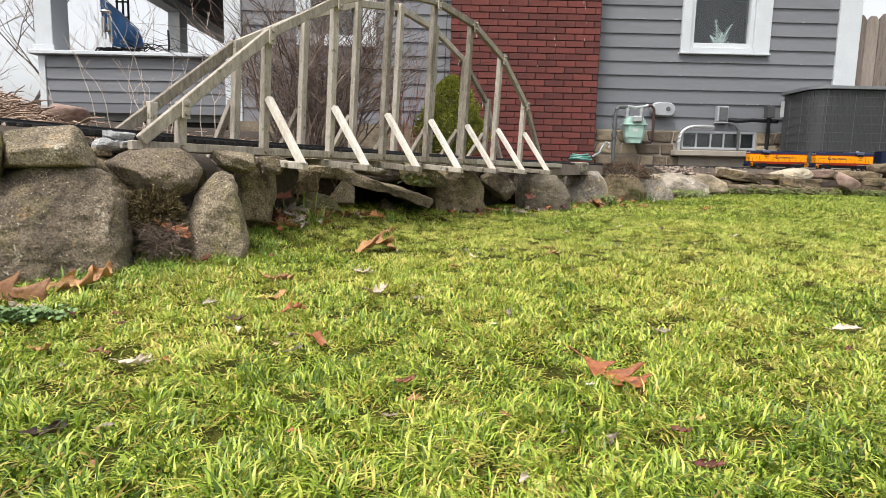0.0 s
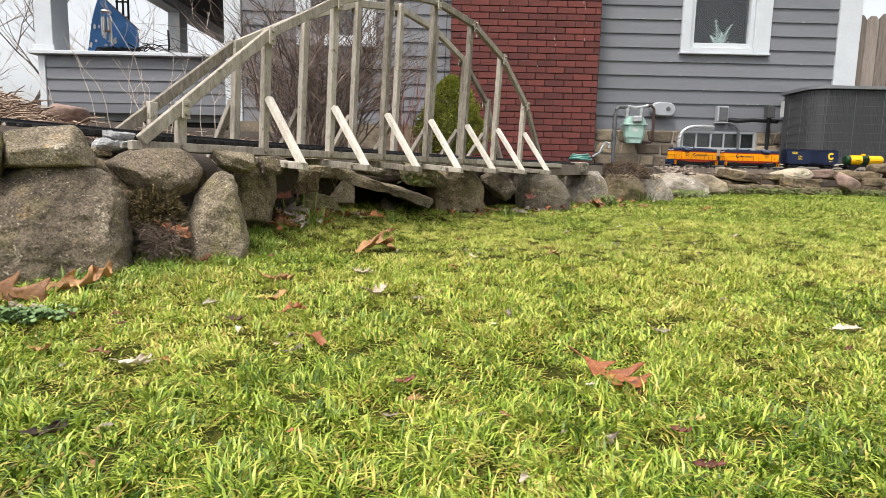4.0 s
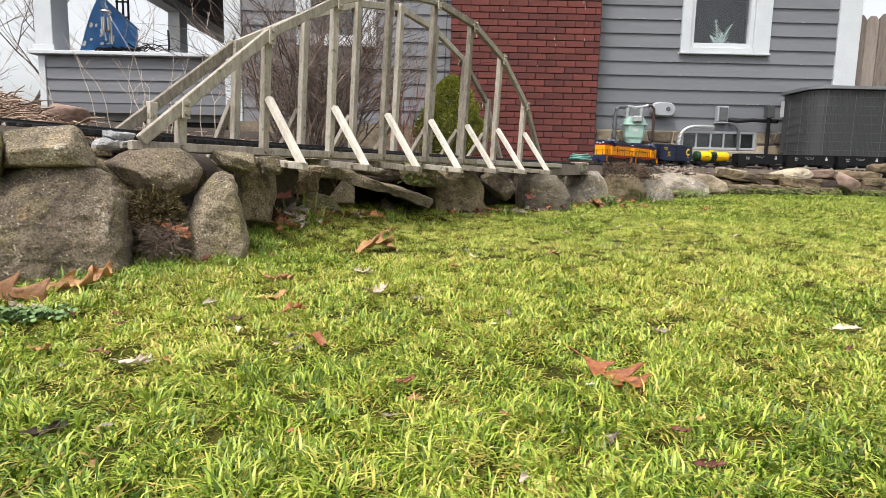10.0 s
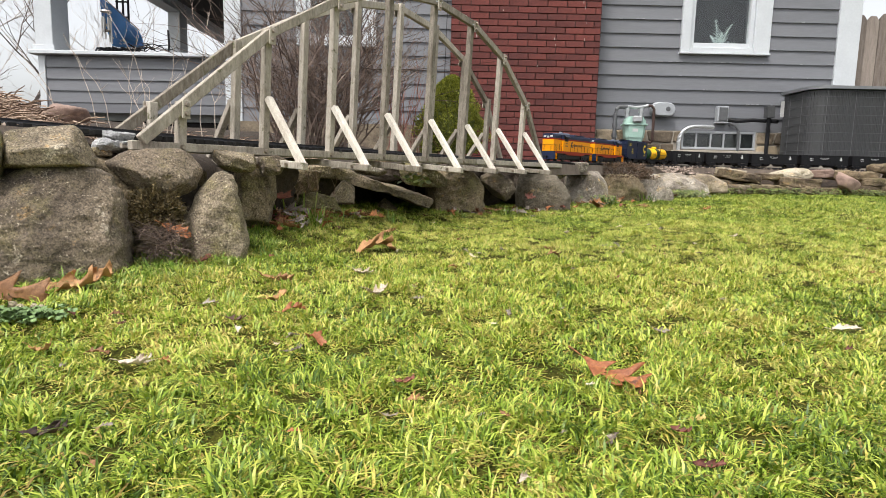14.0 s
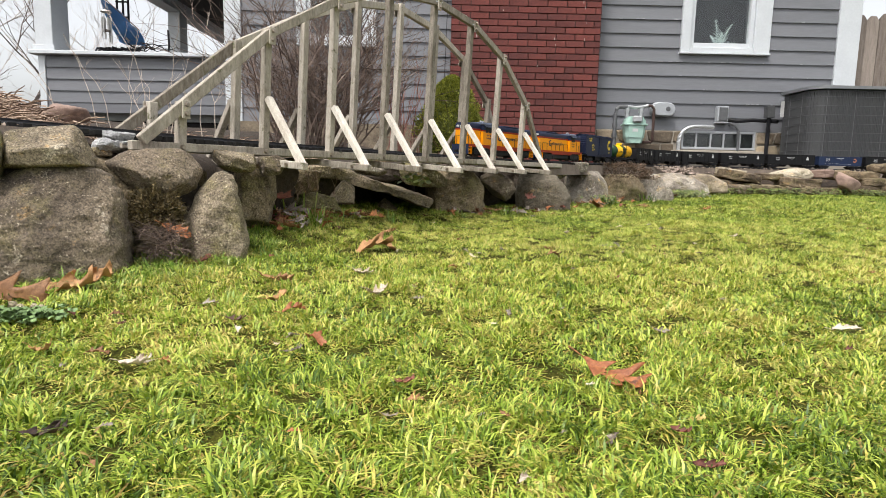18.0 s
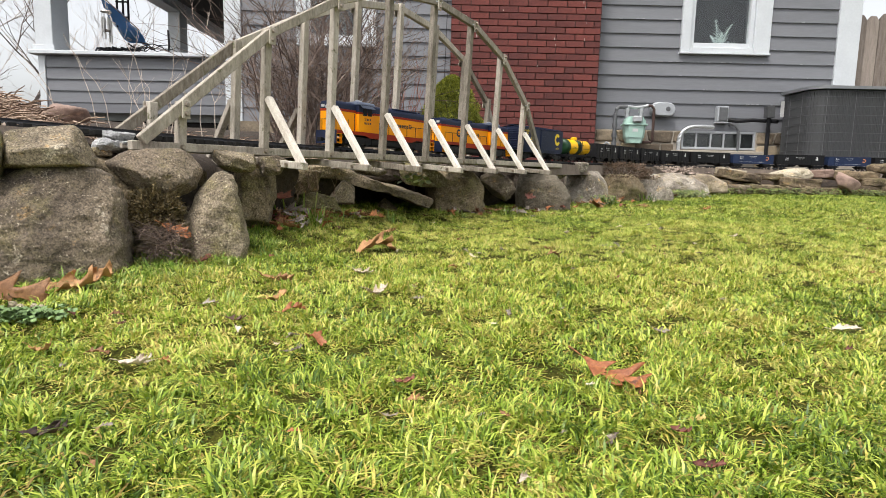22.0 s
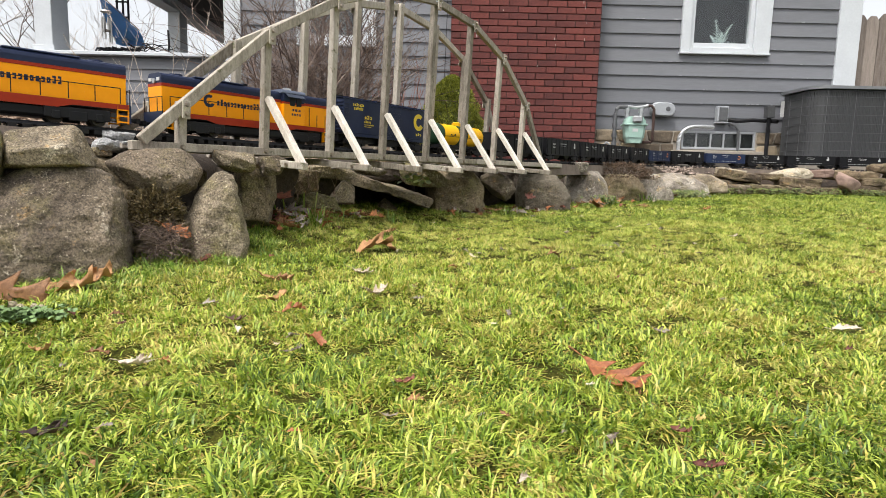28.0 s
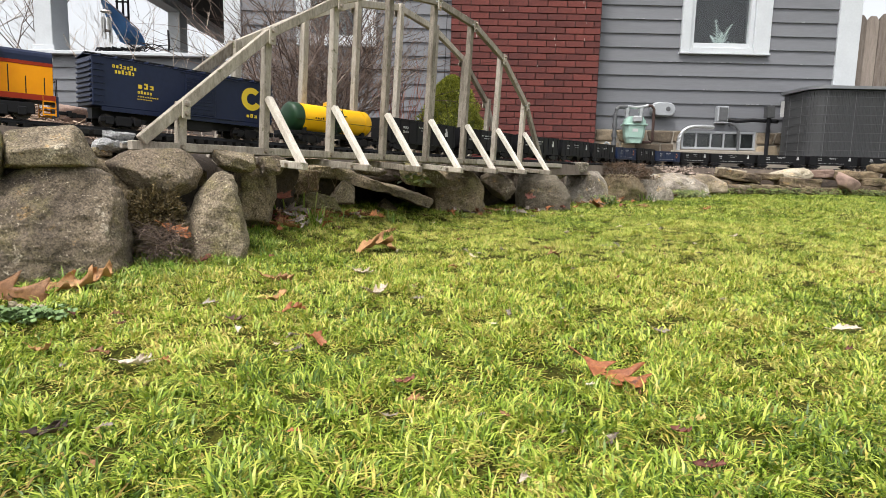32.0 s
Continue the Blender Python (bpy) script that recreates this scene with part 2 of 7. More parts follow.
M["dark"] = mat("painted_void_shade", (0.02, 0.019, 0.018), (0.01, 0.01, 0.01), 0.95, scale=10, fine=60, bump=0.2)
M["meter"] = mat("pale_green_enamel", (0.36, 0.52, 0.45), (0.26, 0.4, 0.34), 0.45, scale=15, fine=90, bump=0.15)
M["pipe"] = mat("grey_pipe", (0.16, 0.165, 0.17), (0.09, 0.09, 0.095), 0.5, 0.4, scale=15, fine=90, bump=0.2)
M["rust"] = mat("rusty_pipe", (0.085, 0.045, 0.035), (0.035, 0.022, 0.02), 0.75, 0.2, scale=20, fine=120, bump=0.4)
M["galv"] = mat("galvanised_metal", (0.55, 0.56, 0.57), (0.36, 0.37, 0.38), 0.4, 0.6, scale=12, fine=90, bump=0.15)
M["conduit"] = mat("grey_plastic_conduit", (0.4, 0.42, 0.44), (0.3, 0.31, 0.33), 0.45, scale=15, fine=90, bump=0.1)
M["ac"] = mat("condenser_grey", (0.088, 0.091, 0.095), (0.052, 0.052, 0.053), 0.6, 0.0, spec=0.2, scale=5, fine=120, bump=0.3, stretch=(3, 3, .4), speck=0.25)
M["aclight"] = mat("condenser_wire", (0.24, 0.25, 0.26), (0.17, 0.175, 0.18), 0.4, 0.4, scale=20, fine=100, bump=0.1)
M["fence"] = mat("weathered_fence", (0.34, 0.285, 0.245), (0.12, 0.095, 0.078), 0.85, scale=14, fine=60, bump=0.6, rnd=0.4, stretch=(1, 1, 0.12), stain=(0.12, 0.09, 0.07), stain_at=0.68, speck=0.3)
M["twig"] = mat("bare_twig", (0.24, 0.175, 0.14), (0.075, 0.05, 0.04), 0.85, scale=10, fine=80, bump=0.2, rnd=0.5, island=True)
M["twig_red"] = mat("reddish_twig", (0.28, 0.12, 0.09), (0.12, 0.05, 0.04), 0.8, scale=10, fine=80, bump=0.2, rnd=0.5, island=True)
M["twig_pale"] = mat("pale_cane", (0.54, 0.46, 0.39), (0.30, 0.24, 0.19), 0.8, scale=10, fine=80, bump=0.2, rnd=0.4, island=True)
M["bark"] = mat("grey_bark", (0.24, 0.2, 0.18), (0.11, 0.09, 0.08), 0.9, scale=12, fine=90, bump=0.6)
# Sky glare and haze over the far limbs, put into a paler bark colour.
M["far_bark"] = mat("glare_washed_bark", (0.62, 0.58, 0.56), (0.46, 0.42, 0.40), 0.9, scale=12, fine=90, bump=0.3)
M["needle_shade"] = mat("conifer_inner_shade", (0.12, 0.13, 0.02), (0.04, 0.05, 0.008), 0.9, scale=40, fine=160, bump=1.0)
M["needle"] = mat("conifer_needle", (0.38, 0.385, 0.05), (0.10, 0.125, 0.016), 0.7, scale=9, fine=30, bump=0, rnd=0.6, island=True, thin=0.2)
M["creeper"] = mat("withered_creeper", (0.21, 0.155, 0.07), (0.065, 0.05, 0.024), 0.9, scale=8, fine=60, bump=0, rnd=0.7, island=True)
M["moss"] = mat("brown_moss", (0.17, 0.11, 0.07), (0.06, 0.04, 0.026), 0.9, scale=8, fine=60, bump=0, rnd=0.7, island=True)
LEAF = dict(rough=0.6, scale=30, fine=160, bump=0.8, hard=0.16, speck=0.35)
M["oak"] = mat("russet_leaf", (0.53, 0.21, 0.075), (0.25, 0.08, 0.032), rnd=0.2, thin=0.15, stain=(0.12, 0.05, 0.03), stain_at=0.62, **LEAF)
M["oak_red"] = mat("red_brown_leaf", (0.27, 0.085, 0.05), (0.09, 0.03, 0.022), rnd=0.25, thin=0.1, **LEAF)
M["oak_tan"] = mat("tan_leaf", (0.46, 0.245, 0.105), (0.21, 0.095, 0.04), rnd=0.3, thin=0.15, stain=(0.15, 0.075, 0.045), stain_at=0.60, **LEAF)
M["oak_pale"] = mat("bleached_leaf", (0.72, 0.63, 0.52), (0.42, 0.33, 0.25), rnd=0.2, thin=0.1, **LEAF)
M["oak_yellow"] = mat("yellow_leaf", (0.62, 0.50, 0.14), (0.38, 0.27, 0.09), rnd=0.2, thin=0.15, **LEAF)
M["oak_grey"] = mat("grey_dead_leaf", (0.36, 0.31, 0.26), (0.15, 0.115, 0.09), rnd=0.25, thin=0.05, **LEAF)
M["oak_dark"] = mat("dark_wet_leaf", (0.15, 0.07, 0.045), (0.035, 0.02, 0.015), rnd=0.3, **LEAF)
M["ivy"] = mat("ground_ivy_leaf", (0.18, 0.21, 0.05), (0.05, 0.07, 0.018), 0.5, scale=14, fine=60, bump=0.1, rnd=0.5, island=True)
M["clover"] = mat("clover_leaf", (0.22, 0.33, 0.12), (0.09, 0.15, 0.05), 0.55, scale=14, fine=60, bump=0.1, rnd=0.4, island=True)
M["t_yellow"] = mat("yellow_model_paint", (0.93, 0.36, 0.004), (0.85, 0.31, 0.004), 0.4, scale=12, fine=80, bump=0.06, spec=0.2)
M["t_red"] = mat("vermilion_model_paint", (0.33, 0.030, 0.008), (0.25, 0.024, 0.008), 0.45, scale=12, fine=80, bump=0.06, spec=0.2)
M["t_blue"] = mat("navy_model_paint", (0.016, 0.025, 0.062), (0.010, 0.015, 0.040), 0.4, scale=12, fine=80, bump=0.08, spec=0.25)
M["t_black"] = mat("black_model_plastic", (0.009, 0.009, 0.011), (0.005, 0.005, 0.006), 0.5, scale=20, fine=120, bump=0.1, spec=0.25)
# Sky reflection on the glossy cab roof and visors, mixed into their colour.
M["t_visor"] = mat("cab_sky_reflection", (0.13, 0.155, 0.22), (0.1, 0.12, 0.17), 0.4, scale=20, fine=120, bump=0.08)
M["t_tank"] = mat("tank_yellow", (0.92, 0.52, 0.006), (0.84, 0.45, 0.006), 0.35, scale=12, fine=80, bump=0.05, spec=0.3)
M["t_green"] = mat("dark_green_band", (0.015, 0.05, 0.02), (0.009, 0.032, 0.013), 0.4, scale=12, fine=80, bump=0.05, spec=0.3)
M["t_mark_o"] = mat("orange_lettering", (0.62, 0.22, 0.08), (0.5, 0.17, 0.06), 0.5, scale=12, fine=80, bump=0)
M["t_gondola"] = mat("dark_blue_model_paint", (0.020, 0.035, 0.085), (0.012, 0.020, 0.05), 0.4, scale=12, fine=80, bump=0.08, spec=0.25)
M["t_mark_y"] = mat("yellow_lettering", (0.8, 0.58, 0.03), (0.7, 0.5, 0.03), 0.5, scale=12, fine=80, bump=0)
M["t_mark_w"] = mat("white_lettering", (0.62, 0.62, 0.6), (0.42, 0.42, 0.42), 0.5, scale=12, fine=80, bump=0)
M["t_wheel"] = mat("steel_wheel", (0.06, 0.052, 0.048), (0.025, 0.02, 0.018), 0.45, 0.5, scale=40, fine=200, bump=0.1)
M["cloth"] = mat("sky_blue_cloth", (0.17, 0.40, 0.74), (0.12, 0.31, 0.62), 0.85, scale=6, fine=80, bump=0.2, thin=0.35)
M["cloth_w"] = mat("white_cloth_print", (0.75, 0.75, 0.72), (0.6, 0.58, 0.5), 0.8, scale=6, fine=80, bump=0.2)
M["chime"] = mat("dull_aluminium", (0.5, 0.49, 0.47), (0.33, 0.32, 0.31), 0.4, 0.7, scale=20, fine=90, bump=0.1)
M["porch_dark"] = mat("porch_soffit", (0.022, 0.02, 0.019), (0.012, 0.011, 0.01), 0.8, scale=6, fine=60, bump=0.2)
M["column_grey"] = mat("grey_green_column", (0.3, 0.32, 0.31), (0.23, 0.25, 0.245), 0.6, scale=6, fine=60, bump=0.1)
M["teal"] = mat("teal_hose_plastic", (0.10, 0.26, 0.215), (0.05, 0.15, 0.125), 0.45, scale=12, fine=80, bump=0.1)
M["roofing"] = mat("grey_shingle", (0.12, 0.12, 0.12), (0.07, 0.07, 0.07), 0.9, scale=12, fine=80, bump=0.5)


def glass_mat():
    m = bpy.data.materials.new("window_glass")
    m.use_nodes = True
    b = m.node_tree.nodes["Principled BSDF"]
    b.inputs["Base Color"].default_value = (0.8, 0.85, 0.85, 1)
    b.inputs["Roughness"].default_value, b.inputs["Transmission Weight"].default_value = 0.03, 1.0
    return m


M["glass"] = glass_mat()


# ---- mesh helpers ----
def link_mesh(name, bm, material, parent=None, label="", smooth=False):
    me = bpy.data.meshes.new(name)
    bmesh.ops.recalc_face_normals(bm, faces=bm.faces)
    if smooth:
        for f in bm.faces:
            f.smooth = True
    bm.to_mesh(me)
    bm.free()
    me.materials.append(material)
    ob = new(name, me)
    if parent:
        ob.parent = parent
    if label:
        tagged(ob, label)
    return ob


def part(name, bm, material, parent, label="", smooth=False):
    return link_mesh(name, bm, material, parent, label, smooth)


def share(name, ob, m, parent):
    """One more object on the mesh of ob."""
    c = new(name, ob.data)
    c.parent = parent
    c.matrix_local = m
    return c


def empty(name, m=None):
    ob = new(name)
    ob.empty_display_size = 0.05
    if m is not None:
        ob.matrix_world = m
    return ob


def box(bm, x0, x1, y0, y1, z0, z1, m=None, bevel=0.0):
    r = bmesh.ops.create_cube(bm, size=1.0, matrix=Matrix.LocRotScale(((x0 + x1) / 2, (y0 + y1) / 2, (z0 + z1) / 2), None, (abs(x1 - x0), abs(y1 - y0), abs(z1 - z0))))
    vs = r["verts"]
    if bevel:
        es = list({e for v in vs for e in v.link_edges})
        rb = bmesh.ops.bevel(bm, geom=es, offset=bevel, segments=1, affect="EDGES")
        vs = list({v for f in rb["faces"] for v in f.verts} | {v for v in vs if v.is_valid})
    if m is not None:
        bmesh.ops.transform(bm, matrix=m, verts=vs)
    return bm


def boxes(*specs, bevel=0.0):
    bm = bmesh.new()
    for s in specs:
        box(bm, *s, bevel=bevel)
    return bm


def frame_along(a, b, up=(0, 0, 1)):
    """Pose at a with z towards b."""
    a, b = Vector(a), Vector(b)
    z = (b - a).normalized()
    x = Vector(up).cross(z)
    if x.length < 1e-4:
        x = Vector((1, 0, 0)).cross(z)
        if x.length < 1e-4:
            x = Vector((0, 1, 0))
    x.normalize()
    y = z.cross(x)
    return Matrix.Translation(a) @ Matrix((x, y, z)).transposed().to_4x4(), (b - a).length


def beam(bm, a, b, w, h, bevel=0.002, up=(0, 0, 1)):
    m, ln = frame_along(a, b, up)
    return box(bm, -w / 2, w / 2, -h / 2, h / 2, 0, ln, m, bevel)


def rod(bm, a, b, r0, r1=None, seg=8, caps=True):
    m, ln = frame_along(a, b)
    bmesh.ops.create_cone(bm, cap_ends=caps, segments=seg, radius1=r0, radius2=r0 if r1 is None else r1, depth=ln, matrix=m @ Matrix.Translation((0, 0, ln / 2)))
    return bm


def pipe(bm, pts, r, seg=8):
    """A bent tube through the points."""
    pts = [Vector(p) for p in pts]
    rings = []
    for i, p in enumerate(pts):
        t = (pts[min(i + 1, len(pts) - 1)] - pts[max(i - 1, 0)]).normalized()
        x = t.cross(Vector((0.13, 0.21, 0.97)))
        if x.length < 1e-3:
            x = t.cross(Vector((1, 0, 0)))
        x.normalize()
        y = t.cross(x)
        rr = r[i] if isinstance(r, (list, tuple)) else r
        rings.append([bm.verts.new(p + rr * (math.cos(a) * x + math.sin(a) * y)) for a in (2 * math.pi * k / seg for k in range(seg))])
    for a, b in zip(rings, rings[1:]):
        for k in range(seg):
            bm.faces.new((a[k], a[(k + 1) % seg], b[(k + 1) % seg], b[k]))
    bm.faces.new(rings[0][::-1])
    bm.faces.new(rings[-1])
    return bm


def arc(cx, cy, r, a0, a1, n):
    return [(cx + r * math.cos(radians(a0 + (a1 - a0) * i / n)), cy + r * math.sin(radians(a0 + (a1 - a0) * i / n))) for i in range(n + 1)]


class Tris:
    """Fast collector of loose strips and polygons for stuff meshes."""

    def __init__(self):
        self.v, self.f = [], []

    def face(self, *pts):
        k = len(self.v)
        self.v.extend(tuple(p) for p in pts)
        self.f.append(tuple(range(k, k + len(pts))))

    def stick(self, pts, radii, seg=3):
        """Tapered thin tube."""
        k = len(self.v)
        pts = [Vector(p) for p in pts]
        for i, p in enumerate(pts):
            t = (pts[min(i + 1, len(pts) - 1)] - pts[max(i - 1, 0)]).normalized()
            x = t.cross(Vector((0.31, 0.17, 0.93)))
            x = x.normalized() if x.length > 1e-4 else Vector((1, 0, 0))
            y = t.cross(x)
            for j in range(seg):
                a = 2 * math.pi * j / seg
                self.v.append(tuple(p + radii[i] * (math.cos(a) * x + math.sin(a) * y)))
        for i in range(len(pts) - 1):
            for j in range(seg):
                a, b = k + i * seg + j, k + i * seg + (j + 1) % seg
                self.f.append((a, b, b + seg, a + seg))

    def make(self, name, material, parent=None, label=""):
        me = bpy.data.meshes.new(name)
        me.from_pydata(self.v, [], self.f)
        me.materials.append(material)
        ob = new(name, me)
        if parent:
            ob.parent = parent
        if label:
            tagged(ob, label)
        return ob


# ---- the railway line: centre of the track at rail-top height ----
LINE = [(-3.6, -0.15, 0.352), (-3.0, 0.05, 0.352), (-2.45, 0.27, 0.352), (-1.95, 0.55, 0.352), (-1.5, 0.86, 0.35), (-1.146, 1.117, 0.347),
        (-0.896, 1.334, 0.338), (-0.713, 1.524, 0.328), (-0.281, 2.104, 0.3205), (0.137, 2.71, 0.317), (0.453, 3.095, 0.317),
        (0.832, 3.631, 0.323), (1.276, 4.274, 0.332), (1.795, 4.927, 0.341), (2.165, 5.176, 0.345), (2.722, 5.324, 0.346),
        (3.457, 5.37, 0.347), (4.569, 5.42, 0.348), (6.5, 5.42, 0.348), (9.0, 5.42, 0.348), (12.0, 5.42, 0.348), (15.0, 5.42, 0.348), (16.0, 5.42, 0.348)]


def dense_line(cp, n=30):
    p, out = np.array(cp), []
    for i in range(1, len(p) - 2):
        p0, p1, p2, p3 = p[i - 1:i + 3]
        d0, d1, d2 = (np.linalg.norm(b - a) for a, b in ((p0, p1), (p1, p2), (p2, p3)))
        m1 = d1 * ((p1 - p0) / d0 * d1 + (p2 - p1) / d1 * d0) / (d0 + d1)
        m2 = d1 * ((p2 - p1) / d1 * d2 + (p3 - p2) / d2 * d1) / (d1 + d2)
        for u in np.arange(n) / n:
            out.append((2 * u**3 - 3 * u * u + 1) * p1 + (u**3 - 2 * u * u + u) * m1 + (3 * u * u - 2 * u**3) * p2 + (u**3 - u * u) * m2)
    return np.array(out)


LINE_P = dense_line(LINE)
LINE_S = np.r_[0, np.cumsum(np.linalg.norm(np.diff(LINE_P, axis=0), axis=1))]
LINE_S -= LINE_S[np.argmin(np.hypot(LINE_P[:, 0] + 1.5, LINE_P[:, 1] - 0.86))]


def on_line(s):
    return Vector([float(np.interp(s, LINE_S, LINE_P[:, i])) for i in range(3)])


def line_frame(s):
    a, b = on_line(s - 0.02), on_line(s + 0.02)
    t = (b - a).normalized()
    side = Vector((t.y, -t.x, 0)).normalized()
    return on_line(s), t, side


# ---- ground: lawn, and the raised bed behind the rock wall ----
EDGE = np.array([(-12, -1.5), (-3.0, 0.0), (-1.9, 0.55), (-1.15, 1.10), (-0.78, 1.30), (-0.62, 1.54), (-0.60, 1.85), (-0.44, 2.35), (-0.08, 2.95), (0.36, 3.52),
                 (0.85, 3.8), (1.2, 4.3), (1.55, 4.7), (2.1, 5.0), (2.7, 5.12), (4.5, 5.16), (18, 5.16)], float)


FOOT = EDGE.copy()
FOOT[2:7] = ((-1.9, 0.45), (-1.1, 0.93), (-0.66, 1.06), (-0.50, 1.40), (-0.52, 1.85))


def bed_side(x, y, edge=EDGE):
    """Signed distance to the bed's edge, positive inside the bed (vectorised)."""
    x, y = np.asarray(x, float), np.asarray(y, float)
    best, sign = np.full(x.shape, 1e9), np.ones(x.shape)
    for a, b in zip(edge, edge[1:]):
        d = b - a
        u = np.clip(((x - a[0]) * d[0] + (y - a[1]) * d[1]) / (d @ d), 0, 1)
        px, py = x - a[0] - u * d[0], y - a[1] - u * d[1]
        dist = np.hypot(px, py)
        s = np.sign(d[0] * (y - a[1]) - d[1] * (x - a[0]))
        closer = dist < best - 1e-9
        best, sign = np.where(closer, dist, best), np.where(closer, s, sign)
    return best * sign


def lawn_z(x, y):
    """The lawn rises away from the eye, with a low swell along the foot of the wall by the bridge."""
    x, y = np.asarray(x, float), np.asarray(y, float)
    rise = 0.028 * np.clip(y - 0.6, 0, 4.8) + 0.006 * np.sin(3.1 * x + 1.3) * np.sin(2.3 * y)
    corner = 0.016 * np.clip((-0.22 - x) / 0.4, 0, 1) * np.clip((y - 0.6) / 0.4, 0, 1) * np.clip((2.1 - y) / 0.5, 0, 1)
    near = np.clip(1 - np.abs(bed_side(x, y, FOOT)) / 0.45, 0, 1)
    swell = 0.055 * near * near * (3 - 2 * near) * np.clip((y - 1.45) / 0.5, 0, 1) * np.clip((3.1 - y) / 0.7, 0, 1)
    return rise + corner + swell


def ground_z(x, y):
    d = bed_side(x, y)
    low = lawn_z(x, y)
    left = np.clip((-0.2 - np.asarray(x)) / 1.2, 0, 1)
    bed = 0.285 + np.clip(d - 0.45, 0, 3) * (0.055 + 0.05 * left) + 0.012 * np.sin(9 * np.asarray(x)) * np.sin(7.3 * np.asarray(y))
    k = np.clip((d - 0.02) / 0.07, 0, 1)
    k = k * k * (3 - 2 * k)
    # the hollow under the bridge
    bx, by = np.asarray(x) + 0.06, np.asarray(y) - 2.42
    along, across = 0.58 * bx + 0.81 * by, -0.81 * bx + 0.58 * by
    hollow = np.clip(1.25 - np.abs(along) / 0.72, 0, 1) * np.clip(1.4 - np.abs(across) / 0.16, 0, 1)
    hollow = np.clip(hollow * 1.6, 0, 1)
    k = k * (1 - 0.8 * hollow)
    return low * (1 - k) + bed * k


def build_ground():
    xs = np.r_[-420, -120, -40, -15, -8, -5, np.arange(-3.5, 5.0, 0.06), 5.5, 7, 10, 16, 40, 120, 420]
    ys = np.r_[-420, -120, -40, -10, -4, -1.5, np.arange(-0.6, 6.7, 0.06), 7.4, 9, 12, 20, 50, 140, 420]
    gx, gy = np.meshgrid(xs, ys)
    gz = ground_z(gx, gy)
    far = np.clip((np.maximum(np.abs(gx), np.abs(gy)) - 10) / 20, 0, 1)
    gz = gz * (1 - far) - 0.6 * far
    nx, ny = len(xs), len(ys)
    verts = np.c_[gx.ravel(), gy.ravel(), gz.ravel()]
    faces = [(j * nx + i, j * nx + i + 1, (j + 1) * nx + i + 1, (j + 1) * nx + i) for j in range(ny - 1) for i in range(nx - 1)]
    me = bpy.data.meshes.new("ground")
    me.from_pydata(verts.tolist(), [], faces)
    me.materials.append(M["lawn"])
    me.materials.append(M["soil"])
    cx = np.array([verts[list(f)].mean(0) for f in faces])
    bed = (bed_side(cx[:, 0], cx[:, 1]) > 0.01).astype(int)
    me.polygons.foreach_set("material_index", bed)
    me.polygons.foreach_set("use_smooth", np.ones(len(faces), bool))
    tagged(new("ground", me), "mown lawn and a raised mulched garden bed behind", "ground", kind="structure")


